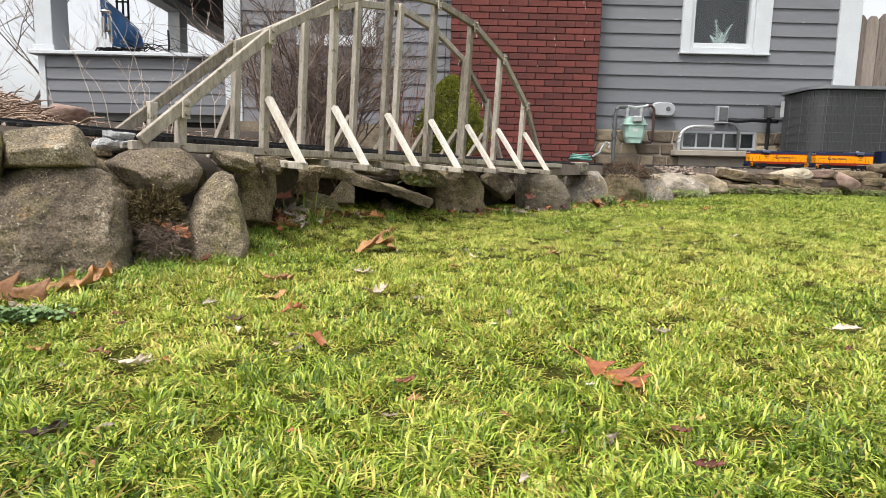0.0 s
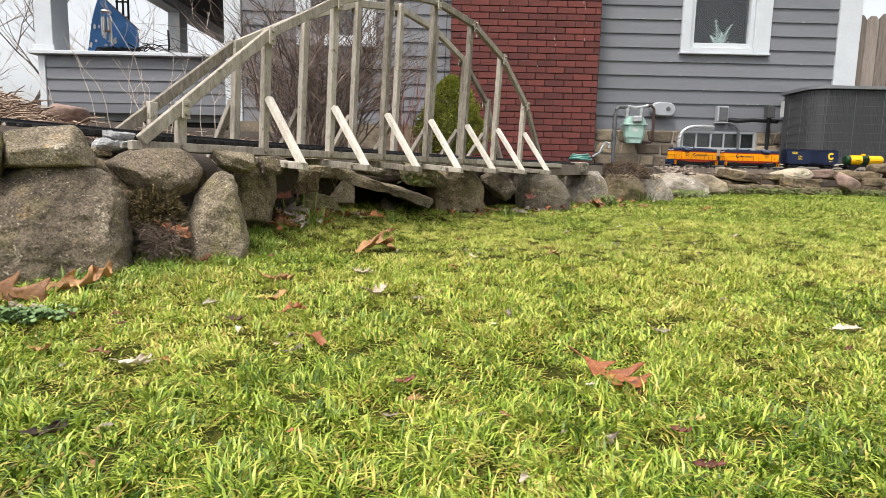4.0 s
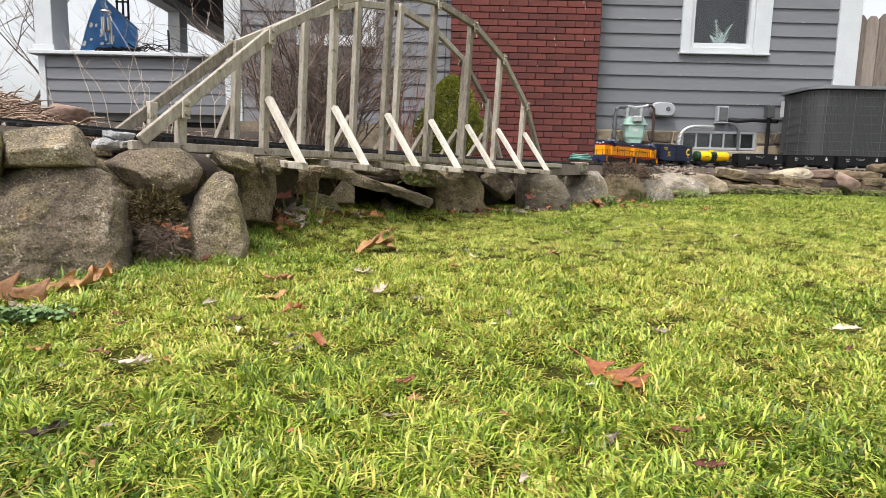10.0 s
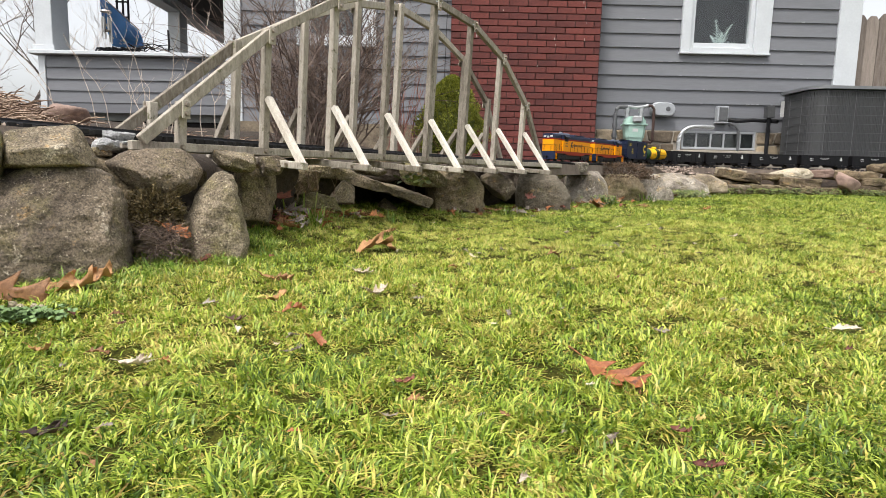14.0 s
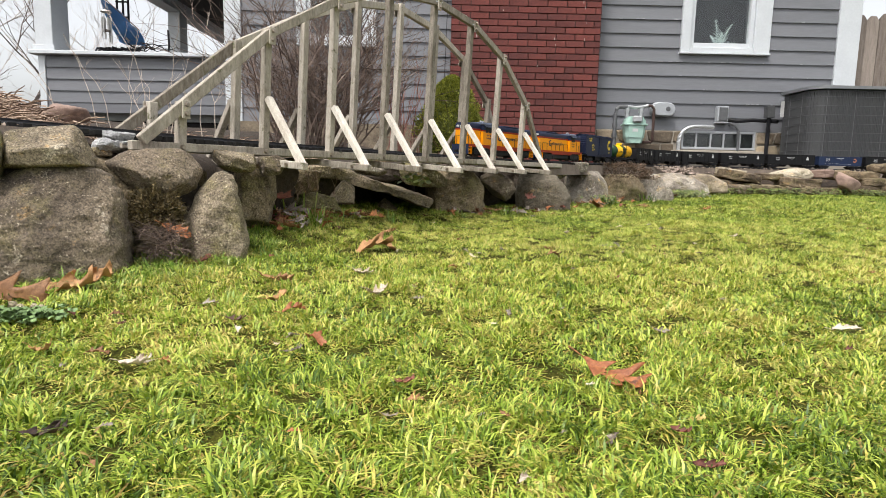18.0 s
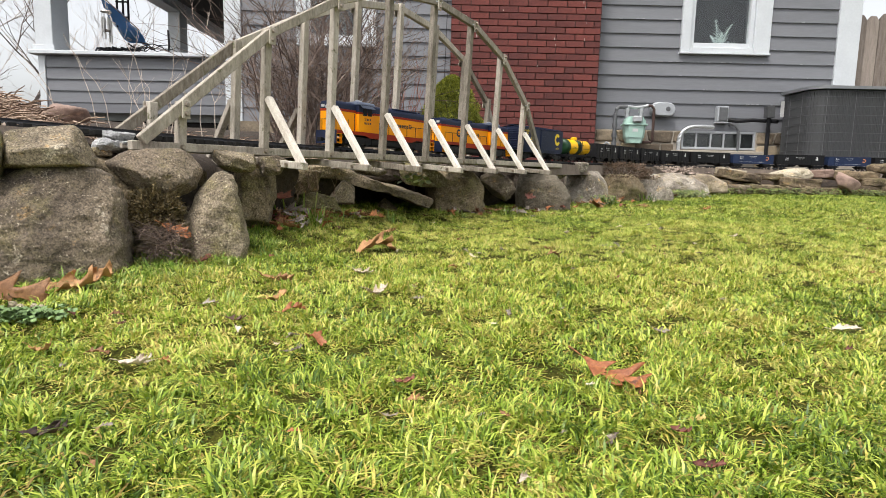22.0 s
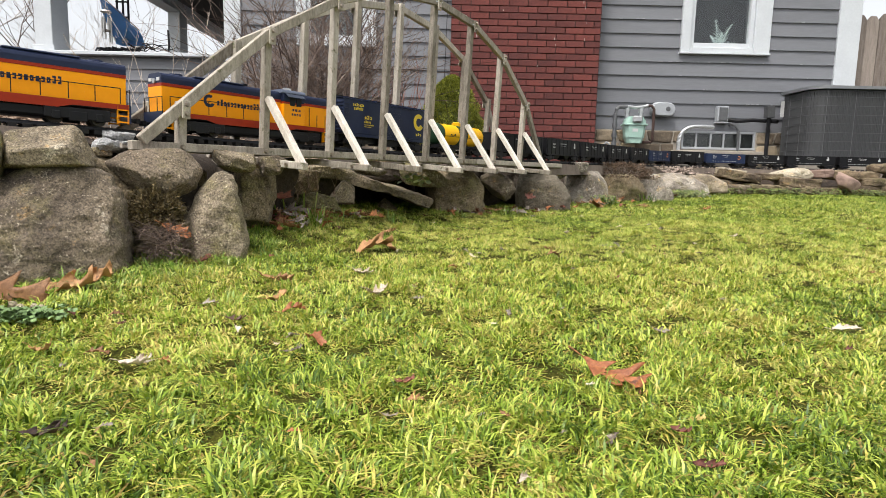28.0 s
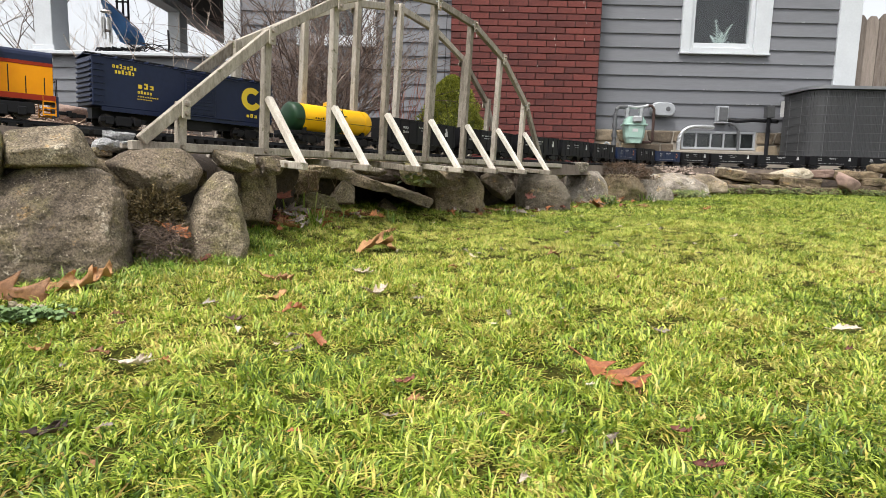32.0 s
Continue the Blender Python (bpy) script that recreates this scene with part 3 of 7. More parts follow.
def build_grass():
    """Blades in belts, leaning together in small tufts, with dry flat blades among them."""
    rng = np.random.default_rng(4)
    V, F, I, k0 = [], [], [], 0
    belts = [(0.26, 0.75, 225000, 0.0205, 0.0023), (0.75, 1.5, 150000, 0.0195, 0.0025), (1.5, 2.8, 100000, 0.018, 0.0034), (2.8, 5.3, 38000, 0.019, 0.006)]
    spin = rng.uniform(0, 2 * np.pi, 4096)
    for y0, y1, dens, ln, wd in belts:
        half = 0.30 + y1 * 0.80
        n = int(dens * (y1 - y0) * 2 * half)
        x, y = rng.uniform(-half, half, n), rng.uniform(y0, y1, n)
        side = bed_side(x, y)
        keep = (np.abs(x) < 0.16 + y * 0.80) & (side < 0.035)
        clump = np.sin(23 * x + 5 * np.sin(11 * y)) * np.sin(19 * y + 4 * np.sin(13 * x)) + 0.5 * np.sin(61 * x + 2) * np.sin(57 * y)
        keep &= rng.uniform(0, 1, n) < 0.78 + 0.24 * clump
        keep &= ~((clump < -0.75) & (rng.uniform(0, 1, n) < 0.75))
        x, y, clump, side = x[keep], y[keep], clump[keep], side[keep]
        n = len(x)
        z = lawn_z(x, y) - 0.004
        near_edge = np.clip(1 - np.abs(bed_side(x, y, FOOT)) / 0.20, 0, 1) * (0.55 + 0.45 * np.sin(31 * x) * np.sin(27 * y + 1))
        # blades beside the stones take the darker copy, shade included in its colour
        blade_slot = (rng.uniform(0, 1, n) < 1.3 * near_edge).astype(int)
        dry = rng.uniform(0, 1, n) < (0.15 if y0 < 1.4 else 0.05) * (1 - 0.5 * clump)
        blade_slot = np.where(dry & (blade_slot == 0), 2, blade_slot)
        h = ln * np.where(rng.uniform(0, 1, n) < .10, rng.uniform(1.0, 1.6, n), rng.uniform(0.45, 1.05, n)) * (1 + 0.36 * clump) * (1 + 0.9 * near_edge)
        w = wd * rng.uniform(0.55, 1.35, n)
        cell = (np.floor(x / 0.028 + 0.3 * np.sin(40 * y)).astype(int) * 73 + np.floor(y / 0.028 + 0.3 * np.sin(40 * x)).astype(int) * 151) % 4096
        a = np.where(rng.uniform(0, 1, n) < 0.62, spin[cell] + rng.normal(0, 0.55, n), rng.uniform(0, 2 * np.pi, n))
        lean = np.where(blade_slot == 2, rng.uniform(1.2, 1.55, n), rng.uniform(0.35, 1.6 if y0 < 1.4 else 1.2, n))
        dx, dy = np.cos(a), np.sin(a)
        b = a + np.pi / 2 + rng.normal(0, 0.6, n)
        wx, wy = np.cos(b) * w / 2, np.sin(b) * w / 2
        mx, my, mz = x + dx * h * lean * 0.35, y + dy * h * lean * 0.35, z + h * (0.66 - 0.2 * lean)
        tx, ty, tz = x + dx * h * lean * 0.95, y + dy * h * lean * 0.95, z + h * (1.0 - 0.53 * lean)
        if y0 > 1.4:
            v = np.stack([np.c_[x - wx, y - wy, z], np.c_[x + wx, y + wy, z], np.c_[tx, ty, tz]], 1).reshape(-1, 3)
            F.append(np.arange(n)[:, None] * 3 + k0 + [[0, 1, 2]])
            I.append(blade_slot)
        else:
            v = np.stack([np.c_[x - wx, y - wy, z], np.c_[x + wx, y + wy, z], np.c_[mx - wx * 0.9, my - wy * 0.9, mz], np.c_[mx + wx * 0.9, my + wy * 0.9, mz], np.c_[tx, ty, tz]], 1).reshape(-1, 3)
            i = np.arange(n)[:, None] * 5 + k0
            F.append(np.concatenate([i + [0, 1, 3], i + [0, 3, 2], i + [2, 3, 4]], 0))
            I.append(np.tile(blade_slot, 3))
        V.append(v)
        k0 += len(v)
    # the rest of the lawn, coarser
    n = 260000
    x, y = rng.uniform(-5.5, 6.5, n), rng.uniform(-5.0, 5.3, n)
    out = ~((np.abs(x) < 0.16 + y * 0.80) & (y > 0.26)) & (bed_side(x, y) < 0.035)
    x, y = x[out], y[out]
    n, z = len(x), lawn_z(x, y) - 0.004
    a, h, w = rng.uniform(0, 2 * np.pi, n), 0.026 * rng.uniform(0.5, 1.3, n), 0.006 * rng.uniform(0.6, 1.3, n)
    dx, dy = np.cos(a), np.sin(a)
    V.append(np.stack([np.c_[x - dy * w, y + dx * w, z], np.c_[x + dy * w, y - dx * w, z], np.c_[x + dx * h * .7, y + dy * h * .7, z + h * .75]], 1).reshape(-1, 3))
    F.append(np.arange(n)[:, None] * 3 + k0 + [[0, 1, 2]])
    I.append(np.zeros(n, int))
    V, F = np.concatenate(V), np.concatenate(F)
    me = bpy.data.meshes.new("lawn_grass")
    me.vertices.add(len(V))
    me.vertices.foreach_set("co", V.ravel())
    me.loops.add(F.size)
    me.loops.foreach_set("vertex_index", F.ravel())
    me.polygons.add(len(F))
    me.polygons.foreach_set("loop_start", np.arange(len(F)) * 3)
    for k in ("blade", "blade_lush_shaded", "blade_straw"):
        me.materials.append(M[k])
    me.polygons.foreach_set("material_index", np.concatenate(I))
    me.update(calc_edges=True)
    me.validate()
    tagged(new("lawn_grass", me), "short yellow-green winter lawn grass", "grass", kind="stuff")


# ---- rocks ----
def rock_mesh(seed, size, rough=0.05, planes=(), sub=4, sharp=34, skew=0.0):
    """A broken stone: the body enclosed by its cleavage planes, edges slightly worn, faces roughened."""
    r = random.Random(seed)
    nd = [Vector(p[:3]).normalized() / p[3] for p in planes]
    if not planes:
        for ax in ((1, 0, 0), (-1, 0, 0), (0, 1, 0), (0, -1, 0), (0, 0, 1), (0, 0, -1)):
            nd.append((Vector(ax) + Vector((r.gauss(0, .28), r.gauss(0, .28), r.gauss(0, .28)))).normalized() / r.uniform(.86, 1.0))
        for _ in range(6):
            nd.append(Vector((r.choice((-1, 1)) * r.uniform(.3, 1), r.choice((-1, 1)) * r.uniform(.3, 1), r.choice((-1, 1)) * r.uniform(.3, 1))).normalized() / r.uniform(.92, 1.18))
    nd += [Vector(q) / 1.04 for q in ((1, 0, 0), (-1, 0, 0), (0, 1, 0), (0, -1, 0), (0, 0, 1), (0, 0, -1))]
    bm = bmesh.new()
    bmesh.ops.create_icosphere(bm, subdivisions=sub, radius=1.0)
    dirs = np.array([v.co[:] for v in bm.verts])
    dots = np.maximum(dirs @ np.array([q[:] for q in nd]).T, 1e-6)
    rad = (dots ** sharp).sum(1) ** (-1 / sharp)
    pts = dirs * np.minimum(rad, 1.9)[:, None] * (np.array(size) / 2)
    off = Vector((r.uniform(0, 50), r.uniform(0, 50), r.uniform(0, 50)))
    big = max(size)
    amp = big * rough * 1.25
    for v, q in zip(bm.verts, pts):
        w = Vector(q) / big
        layer = noise.noise(Vector((w.x * 2, w.y * 2, w.z * 14 + w.x * 3)) + off)
        f = noise.noise(w * 3 + off) * 0.4 + noise.noise(w * 7 + off) * 0.4 + layer * 0.25
        if sub > 3:
            f += noise.noise(w * 17 + off) * 0.28 - 0.35 * max(0.0, noise.noise(w * 9 - off) - 0.25)
        if sub > 4:
            f += noise.noise(w * 40 + off) * 0.13 + noise.noise(w * 85 + off) * 0.07
        v.co = Vector(q) + v.co * f * amp
    return bm


ROCK_N = [0]


def rock(x, y, z, size, material, rot=(0, 0, 0), label="", rough=0.05, planes=(), sub=4, name="boulder", group="rocks of the garden wall", seed=None, sharp=34):
    ROCK_N[0] += 1
    bm = rock_mesh(ROCK_N[0] * 7 + 3 if seed is None else seed, size, rough, planes, sub, sharp)
    ob = link_mesh(name, bm, M[material], smooth=True)
    ob.matrix_world = pose(x, y, z, *rot)
    return tagged(ob, label or "rough grey-brown fieldstone boulder with lichen stains", "rock", group)


BASE = [(1, .1, 0, 1), (-1, .1, 0, 1), (0, 1, 0, 1), (0, -1, 0, .96), (0, 0, 1, 1), (0, 0, -1, 1)]


def build_rocks():
    # left corner of the wall
    rock(-0.778, 1.164, 0.116, (0.294, 0.24, 0.265), "rock", (0, 0, 33.3), "large square grey boulder at the lawn's edge", 0.045,
         [(-0.59, 0.06, 0.81, 0.97), (-0.52, -0.48, 0.71, 0.9), (-0.39, 0.06, 0.92, 0.93), (-0.29, -0.67, 0.69, 0.76), (-0.28, 0.06, 0.96, 0.95), (-0.17, -0.79, 0.59, 0.66), (0.01, 0.06, 1, 1), (0.01, -0.83, 0.55, 0.64), (0.42, 0.06, 0.91, 1.1), (0.27, -0.77, 0.58, 0.78), (0.93, 0.06, 0.36, 1.03), (0.76, -0.57, 0.3, 0.9), (0.98, 0.06, 0.2, 0.97), (0.91, -0.37, 0.18, 0.94), (0.99, 0.06, 0.12, 0.97), (0.94, -0.33, 0.11, 0.95), (1, 0.06, -0.06, 1.01), (0.96, -0.29, -0.06, 1), (0.33, 0.06, -0.94, 1.06), (0.31, -0.29, -0.9, 1.04), (-0.11, 0.06, -0.99, 0.96), (-1, 0.06, 0.06, 0.95), (0.03, -1, 0.1, 0.8), (0, 1, 0, 1)], 6, seed=11)
    rock(-1.13, 1.10, 0.10, (0.3, 0.26, 0.3), "rock", (0, 0, 40))
    rock(-0.782, 1.182, 0.281, (0.164, 0.16, 0.094), "rock_tan", (0, 0, 32.9), "flat-topped pale boulder on the wall beside the track", 0.025,
         [(-0.94, 0.06, 0.34, 0.99), (-0.84, -0.45, 0.3, 0.88), (-0.48, 0.06, 0.88, 0.87), (-0.31, -0.75, 0.58, 0.57), (-0.28, 0.06, 0.96, 0.83), (-0.18, -0.75, 0.63, 0.54), (0.78, 0.06, 0.63, 1.01), (0.66, -0.51, 0.54, 0.87), (0.95, 0.06, 0.31, 0.87), (0.82, -0.51, 0.26, 0.74), (0.98, 0.06, 0.2, 0.86), (0.84, -0.51, 0.17, 0.74), (0.97, 0.06, -0.25, 1.12), (0.93, -0.29, -0.24, 1.07), (0.07, 0.06, -1, 0.97), (0.07, -0.29, -0.96, 0.93), (-0.04, 0.06, -1, 1.01), (-0.03, -0.29, -0.96, 0.97), (-1, 0.06, 0.02, 0.98), (-0.96, -0.29, 0.02, 0.94), (-0.1, -1, -0.18, 0.78), (0, 1, 0, 1)], 6, seed=18)
    rock(-0.873, 1.136, 0.257, (0.068, 0.16, 0.121), "rock_moss", (0, 0, 37.9), "mossy round boulder on the wall", 0.05,
         [(-1, 0.06, 0.08, 0.91), (-0.87, -0.48, 0.07, 0.85), (-0.31, 0.06, 0.95, 0.89), (-0.27, -0.48, 0.83, 0.83), (0.14, 0.06, 0.99, 1.02), (0.11, -0.62, 0.77, 0.86), (0.94, 0.06, 0.33, 1.06), (0.84, -0.45, 0.3, 0.99), (0.98, 0.06, -0.17, 0.92), (0.91, -0.37, -0.16, 0.89), (0.86, 0.06, -0.51, 0.94), (0.8, -0.37, -0.47, 0.91), (0, 0.06, -1, 1), (0, -0.37, -0.93, 0.97), (0, -1, 0.15, 0.85), (0, 1, 0, 1)], 5, seed=8)
    rock(-0.661, 1.357, 0.223, (0.214, 0.17, 0.133), "rock", (0, 0, 25.7), "rounded mossy boulder under the end of the bridge", 0.032,
         [(-0.74, 0.06, 0.67, 1), (-0.65, -0.48, 0.59, 0.93), (-0.48, 0.06, 0.88, 0.96), (-0.34, -0.71, 0.62, 0.75), (-0.08, 0.06, 1, 0.95), (-0.05, -0.77, 0.64, 0.69), (0.78, 0.06, 0.63, 1.04), (0.52, -0.74, 0.42, 0.77), (0.93, 0.06, 0.38, 1.02), (0.76, -0.57, 0.31, 0.89), (0.98, 0.06, -0.21, 0.93), (0.87, -0.45, -0.19, 0.87), (0.91, 0.06, -0.41, 0.9), (0.82, -0.45, -0.37, 0.85), (0.64, 0.06, -0.77, 0.86), (0.55, -0.51, -0.66, 0.79), (-0.59, 0.06, -0.81, 0.72), (-0.46, -0.62, -0.63, 0.62), (-0.85, 0.06, -0.53, 0.67), (-0.66, -0.62, -0.41, 0.59), (-0.88, 0.06, -0.47, 0.7), (-0.79, -0.45, -0.42, 0.67), (0, -1, -0.1, 0.72), (0, 1, 0, 1)], 6, seed=23, sharp=22)
    rock(-0.541, 1.401, 0.127, (0.153, 0.15, 0.233), "rock_tan", (0, 0, 21.3), "upright grey boulder standing in the grass", 0.03,
         [(-1, 0.06, 0.03, 0.97), (-0.88, -0.48, 0.03, 0.9), (-0.84, 0.06, 0.54, 0.74), (-0.75, -0.45, 0.48, 0.71), (-0.72, 0.06, 0.69, 0.74), (-0.59, -0.57, 0.57, 0.66), (-0.42, 0.06, 0.91, 0.81), (-0.3, -0.71, 0.64, 0.64), (0.37, 0.06, 0.93, 1.01), (0.32, -0.51, 0.8, 0.92), (0.91, 0.06, 0.4, 0.82), (0.88, -0.29, 0.39, 0.82), (0.96, 0.06, 0.27, 0.84), (0.92, -0.29, 0.26, 0.83), (0.97, 0.06, -0.25, 1.08), (0.93, -0.29, -0.24, 1.07), (-0.02, 0.06, -1, 0.98), (0.12, -1, 0.2, 0.72), (0, 1, 0, 1)], 6, seed=31)
    rock(-0.640, 1.40, 0.128, (0.06, 0.07, 0.06), "rock_tan", (0, 0, 10), "small mossy stone in the gap of the wall")
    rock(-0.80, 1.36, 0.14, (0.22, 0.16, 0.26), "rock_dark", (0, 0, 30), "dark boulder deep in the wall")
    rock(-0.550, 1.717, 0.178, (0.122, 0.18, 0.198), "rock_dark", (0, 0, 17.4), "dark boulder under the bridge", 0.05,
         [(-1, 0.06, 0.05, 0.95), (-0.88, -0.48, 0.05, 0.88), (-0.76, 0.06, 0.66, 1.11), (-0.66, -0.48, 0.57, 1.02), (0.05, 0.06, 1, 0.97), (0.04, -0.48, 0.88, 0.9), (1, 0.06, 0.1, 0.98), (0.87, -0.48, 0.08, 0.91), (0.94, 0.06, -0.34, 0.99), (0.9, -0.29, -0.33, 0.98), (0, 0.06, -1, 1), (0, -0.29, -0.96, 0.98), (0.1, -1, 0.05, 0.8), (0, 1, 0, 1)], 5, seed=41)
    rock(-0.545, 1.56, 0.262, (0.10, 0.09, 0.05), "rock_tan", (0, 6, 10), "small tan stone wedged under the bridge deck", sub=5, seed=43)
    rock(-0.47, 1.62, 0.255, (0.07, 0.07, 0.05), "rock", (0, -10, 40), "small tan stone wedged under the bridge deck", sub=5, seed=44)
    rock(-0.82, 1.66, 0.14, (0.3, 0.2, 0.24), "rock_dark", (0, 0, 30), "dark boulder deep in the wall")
    # slabs under the bridge
    slab = [(0, -.12, 1, 1), (0, 0, -1, 1), (-.6, -1, 0, 1.05), (.5, -1, 0, 1.0), (1, -.2, 0, .95), (-1, .1, 0, .95), (0, 1, 0, 1)]
    rock(-0.285, 2.46, 0.186, (0.52, 0.36, 0.042), "rock_tan", (5, 17, 26), "thin slab of stone leaning under the bridge", 0.035, slab, 6)
    rock(-0.10, 2.62, 0.228, (0.22, 0.15, 0.09), "rock_moss", (0, 10, 10), "mossy stone wedged above the slab", 0.05, sub=5)
    rock(-0.47, 2.20, 0.243, (0.15, 0.10, 0.05), "rock_tan", (0, 4, 30), "pale stone wedged under the bridge deck", 0.04, sub=5)
    rock(-0.30, 2.36, 0.252, (0.14, 0.10, 0.045), "rock_pale", (0, 8, 30), "pale stone wedged under the bridge deck", 0.04, sub=5)
    rock(-0.360, 2.060, 0.169, (0.099, 0.1, 0.085), "rock_tan", (0, 0, 9.9), "grey wedge of stone under the bridge", 0.03,
         [(-0.99, 0.06, 0.17, 0.82), (-0.86, -0.48, 0.15, 0.76), (-0.84, 0.06, 0.55, 0.47), (-0.78, -0.37, 0.51, 0.48), (-0.17, 0.06, 0.99, 0.92), (-0.15, -0.37, 0.92, 0.9), (0.68, 0.06, 0.73, 0.99), (0.61, -0.45, 0.66, 0.93), (1, 0.06, -0.03, 0.99), (0.96, -0.29, -0.02, 0.98), (0.01, 0.06, -1, 0.99), (0.01, -0.29, -0.96, 0.97), (0.15, -1, 0.25, 0.6), (0, 1, 0, 1)], 5)
    rock(-0.424, 1.993, 0.136, (0.159, 0.12, 0.063), "rock_moss", (0, 0, 12.4), "mossy flat stone in the litter under the bridge", 0.05,
         [(-0.97, 0.06, 0.25, 0.72), (-0.85, -0.48, 0.22, 0.68), (-0.84, 0.06, 0.55, 0.75), (-0.65, -0.62, 0.43, 0.65), (-0.04, 0.06, 1, 0.99), (-0.03, -0.71, 0.71, 0.77), (0.72, 0.06, 0.7, 0.79), (0.51, -0.71, 0.49, 0.63), (0.98, 0.06, 0.22, 0.77), (0.76, -0.62, 0.17, 0.66), (0.02, 0.06, -1, 0.98), (0.02, -0.48, -0.88, 0.91), (0, -1, 0.3, 0.7), (0, 1, 0, 1)], 5)
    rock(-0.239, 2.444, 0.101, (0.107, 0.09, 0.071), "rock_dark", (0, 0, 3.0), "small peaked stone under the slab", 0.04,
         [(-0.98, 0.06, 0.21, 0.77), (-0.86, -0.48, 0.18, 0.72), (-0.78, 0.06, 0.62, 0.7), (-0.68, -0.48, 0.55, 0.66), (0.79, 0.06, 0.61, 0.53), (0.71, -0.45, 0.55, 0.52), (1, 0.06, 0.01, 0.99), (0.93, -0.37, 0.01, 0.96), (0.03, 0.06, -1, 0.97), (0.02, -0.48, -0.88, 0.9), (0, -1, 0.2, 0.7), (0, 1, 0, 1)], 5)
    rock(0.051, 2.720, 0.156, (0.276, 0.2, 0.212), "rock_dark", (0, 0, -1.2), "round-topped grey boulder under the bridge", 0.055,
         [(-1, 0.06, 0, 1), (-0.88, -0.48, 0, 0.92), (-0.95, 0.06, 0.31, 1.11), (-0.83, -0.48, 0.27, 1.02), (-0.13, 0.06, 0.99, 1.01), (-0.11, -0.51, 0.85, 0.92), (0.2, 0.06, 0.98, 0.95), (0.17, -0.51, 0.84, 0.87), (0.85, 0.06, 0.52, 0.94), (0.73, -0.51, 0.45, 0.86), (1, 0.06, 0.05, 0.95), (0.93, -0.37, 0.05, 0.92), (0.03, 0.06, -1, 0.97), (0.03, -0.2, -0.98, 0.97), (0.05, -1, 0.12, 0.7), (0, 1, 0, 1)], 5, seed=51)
    rock(0.261, 2.900, 0.180, (0.185, 0.16, 0.141), "rock", (0, 0, -5.2), "tilted grey stone under the bridge", 0.055,
         [(-1, 0.06, 0.09, 1.03), (-0.87, -0.48, 0.08, 0.95), (-0.2, 0.06, 0.98, 0.99), (-0.17, -0.51, 0.84, 0.9), (0.54, 0.06, 0.84, 0.81), (0.42, -0.62, 0.66, 0.69), (0.91, 0.06, 0.42, 0.84), (0.74, -0.57, 0.34, 0.75), (0.84, 0.06, -0.54, 0.93), (0.75, -0.45, -0.48, 0.88), (-0.47, 0.06, -0.88, 0.67), (-0.44, -0.37, -0.82, 0.66), (-0.73, 0.06, -0.68, 0.52), (-0.66, -0.45, -0.61, 0.51), (0, -1, 0.2, 0.6), (0, 1, 0, 1)], 5, seed=52)
    rock(0.510, 3.058, 0.134, (0.289, 0.2, 0.229), "rock_slate", (0, 0, -9.3), "broad dark slab under the far end of the bridge", 0.03,
         [(-1, 0.06, 0, 1), (-0.88, -0.48, 0, 0.92), (-0.97, 0.06, 0.24, 1.07), (-0.85, -0.48, 0.21, 0.98), (0.03, 0.06, 1, 0.97), (0.03, -0.48, 0.88, 0.9), (0.82, 0.06, 0.58, 0.91), (0.78, -0.29, 0.55, 0.9), (0.9, 0.06, 0.43, 0.89), (0.84, -0.37, 0.4, 0.87), (1, 0.06, -0.05, 1), (0.93, -0.37, -0.05, 0.97), (0.04, 0.06, -1, 0.95), (0.04, -0.2, -0.98, 0.96), (-0.05, -1, 0.08, 0.72), (0, 1, 0, 1)], 5, seed=53)
    for x, y, z, sz, rz in ((-0.33, 2.66, 0.235, (.62, .26, .075), 40), (-0.42, 2.70, 0.12, (.7, .22, .26), 50), (-0.55, 2.32, 0.15, (.4, .2, .24), 55), (0.10, 3.02, 0.16, (.6, .24, .24), 52), (0.42, 3.36, 0.18, (.5, .24, .24), 55), (-0.66, 1.86, 0.16, (.34, .2, .24), 50)):
        rock(x, y, z, sz, "earth", (0, 0, rz), "bank of dark earth behind the stones under the bridge", 0.05, (), 5, name="earth_bank", group="earth banks")
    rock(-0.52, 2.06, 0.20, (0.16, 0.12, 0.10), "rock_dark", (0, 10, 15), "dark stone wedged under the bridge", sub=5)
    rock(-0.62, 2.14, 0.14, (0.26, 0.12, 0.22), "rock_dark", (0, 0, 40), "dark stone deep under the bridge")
    # between the bridge and the house
    rock(0.86, 3.62, 0.175, (0.235, 0.2, 0.24), "rock_pale", (0, 0, 5), "speckled grey boulder beside the track", 0.04, BASE + [(-.75, -.45, .5, .72), (.5, -.35, .8, .80), (.25, -1, .2, .78)], 5)
    rock(0.735, 3.50, 0.285, (0.17, 0.13, 0.065), "rock_pale", (0, 0, 15), "small pale stone at the bridge's end", sub=5)
    rock(0.62, 3.36, 0.26, (0.14, 0.12, 0.07), "rock_pale", (0, 0, 35), "small pale stone at the bridge's end", sub=5)
    rock(1.147, 3.87, 0.155, (0.29, 0.22, 0.20), "rock_dark", (0, 0, 5), "grey-green boulder under a clump of brown moss", 0.045, BASE + [(.6, -.6, .75, .82), (-.3, -1, .3, .82), (.2, -.9, -.3, .9)], 5)
    rock(1.384, 3.95, 0.172, (0.205, 0.18, 0.18), "rock_pale", (0, 0, 10), "speckled grey boulder beside the track", 0.045, BASE + [(-.6, -.4, .75, .85), (.7, -.3, .6, .78), (0, -1, .25, .84)], 5)
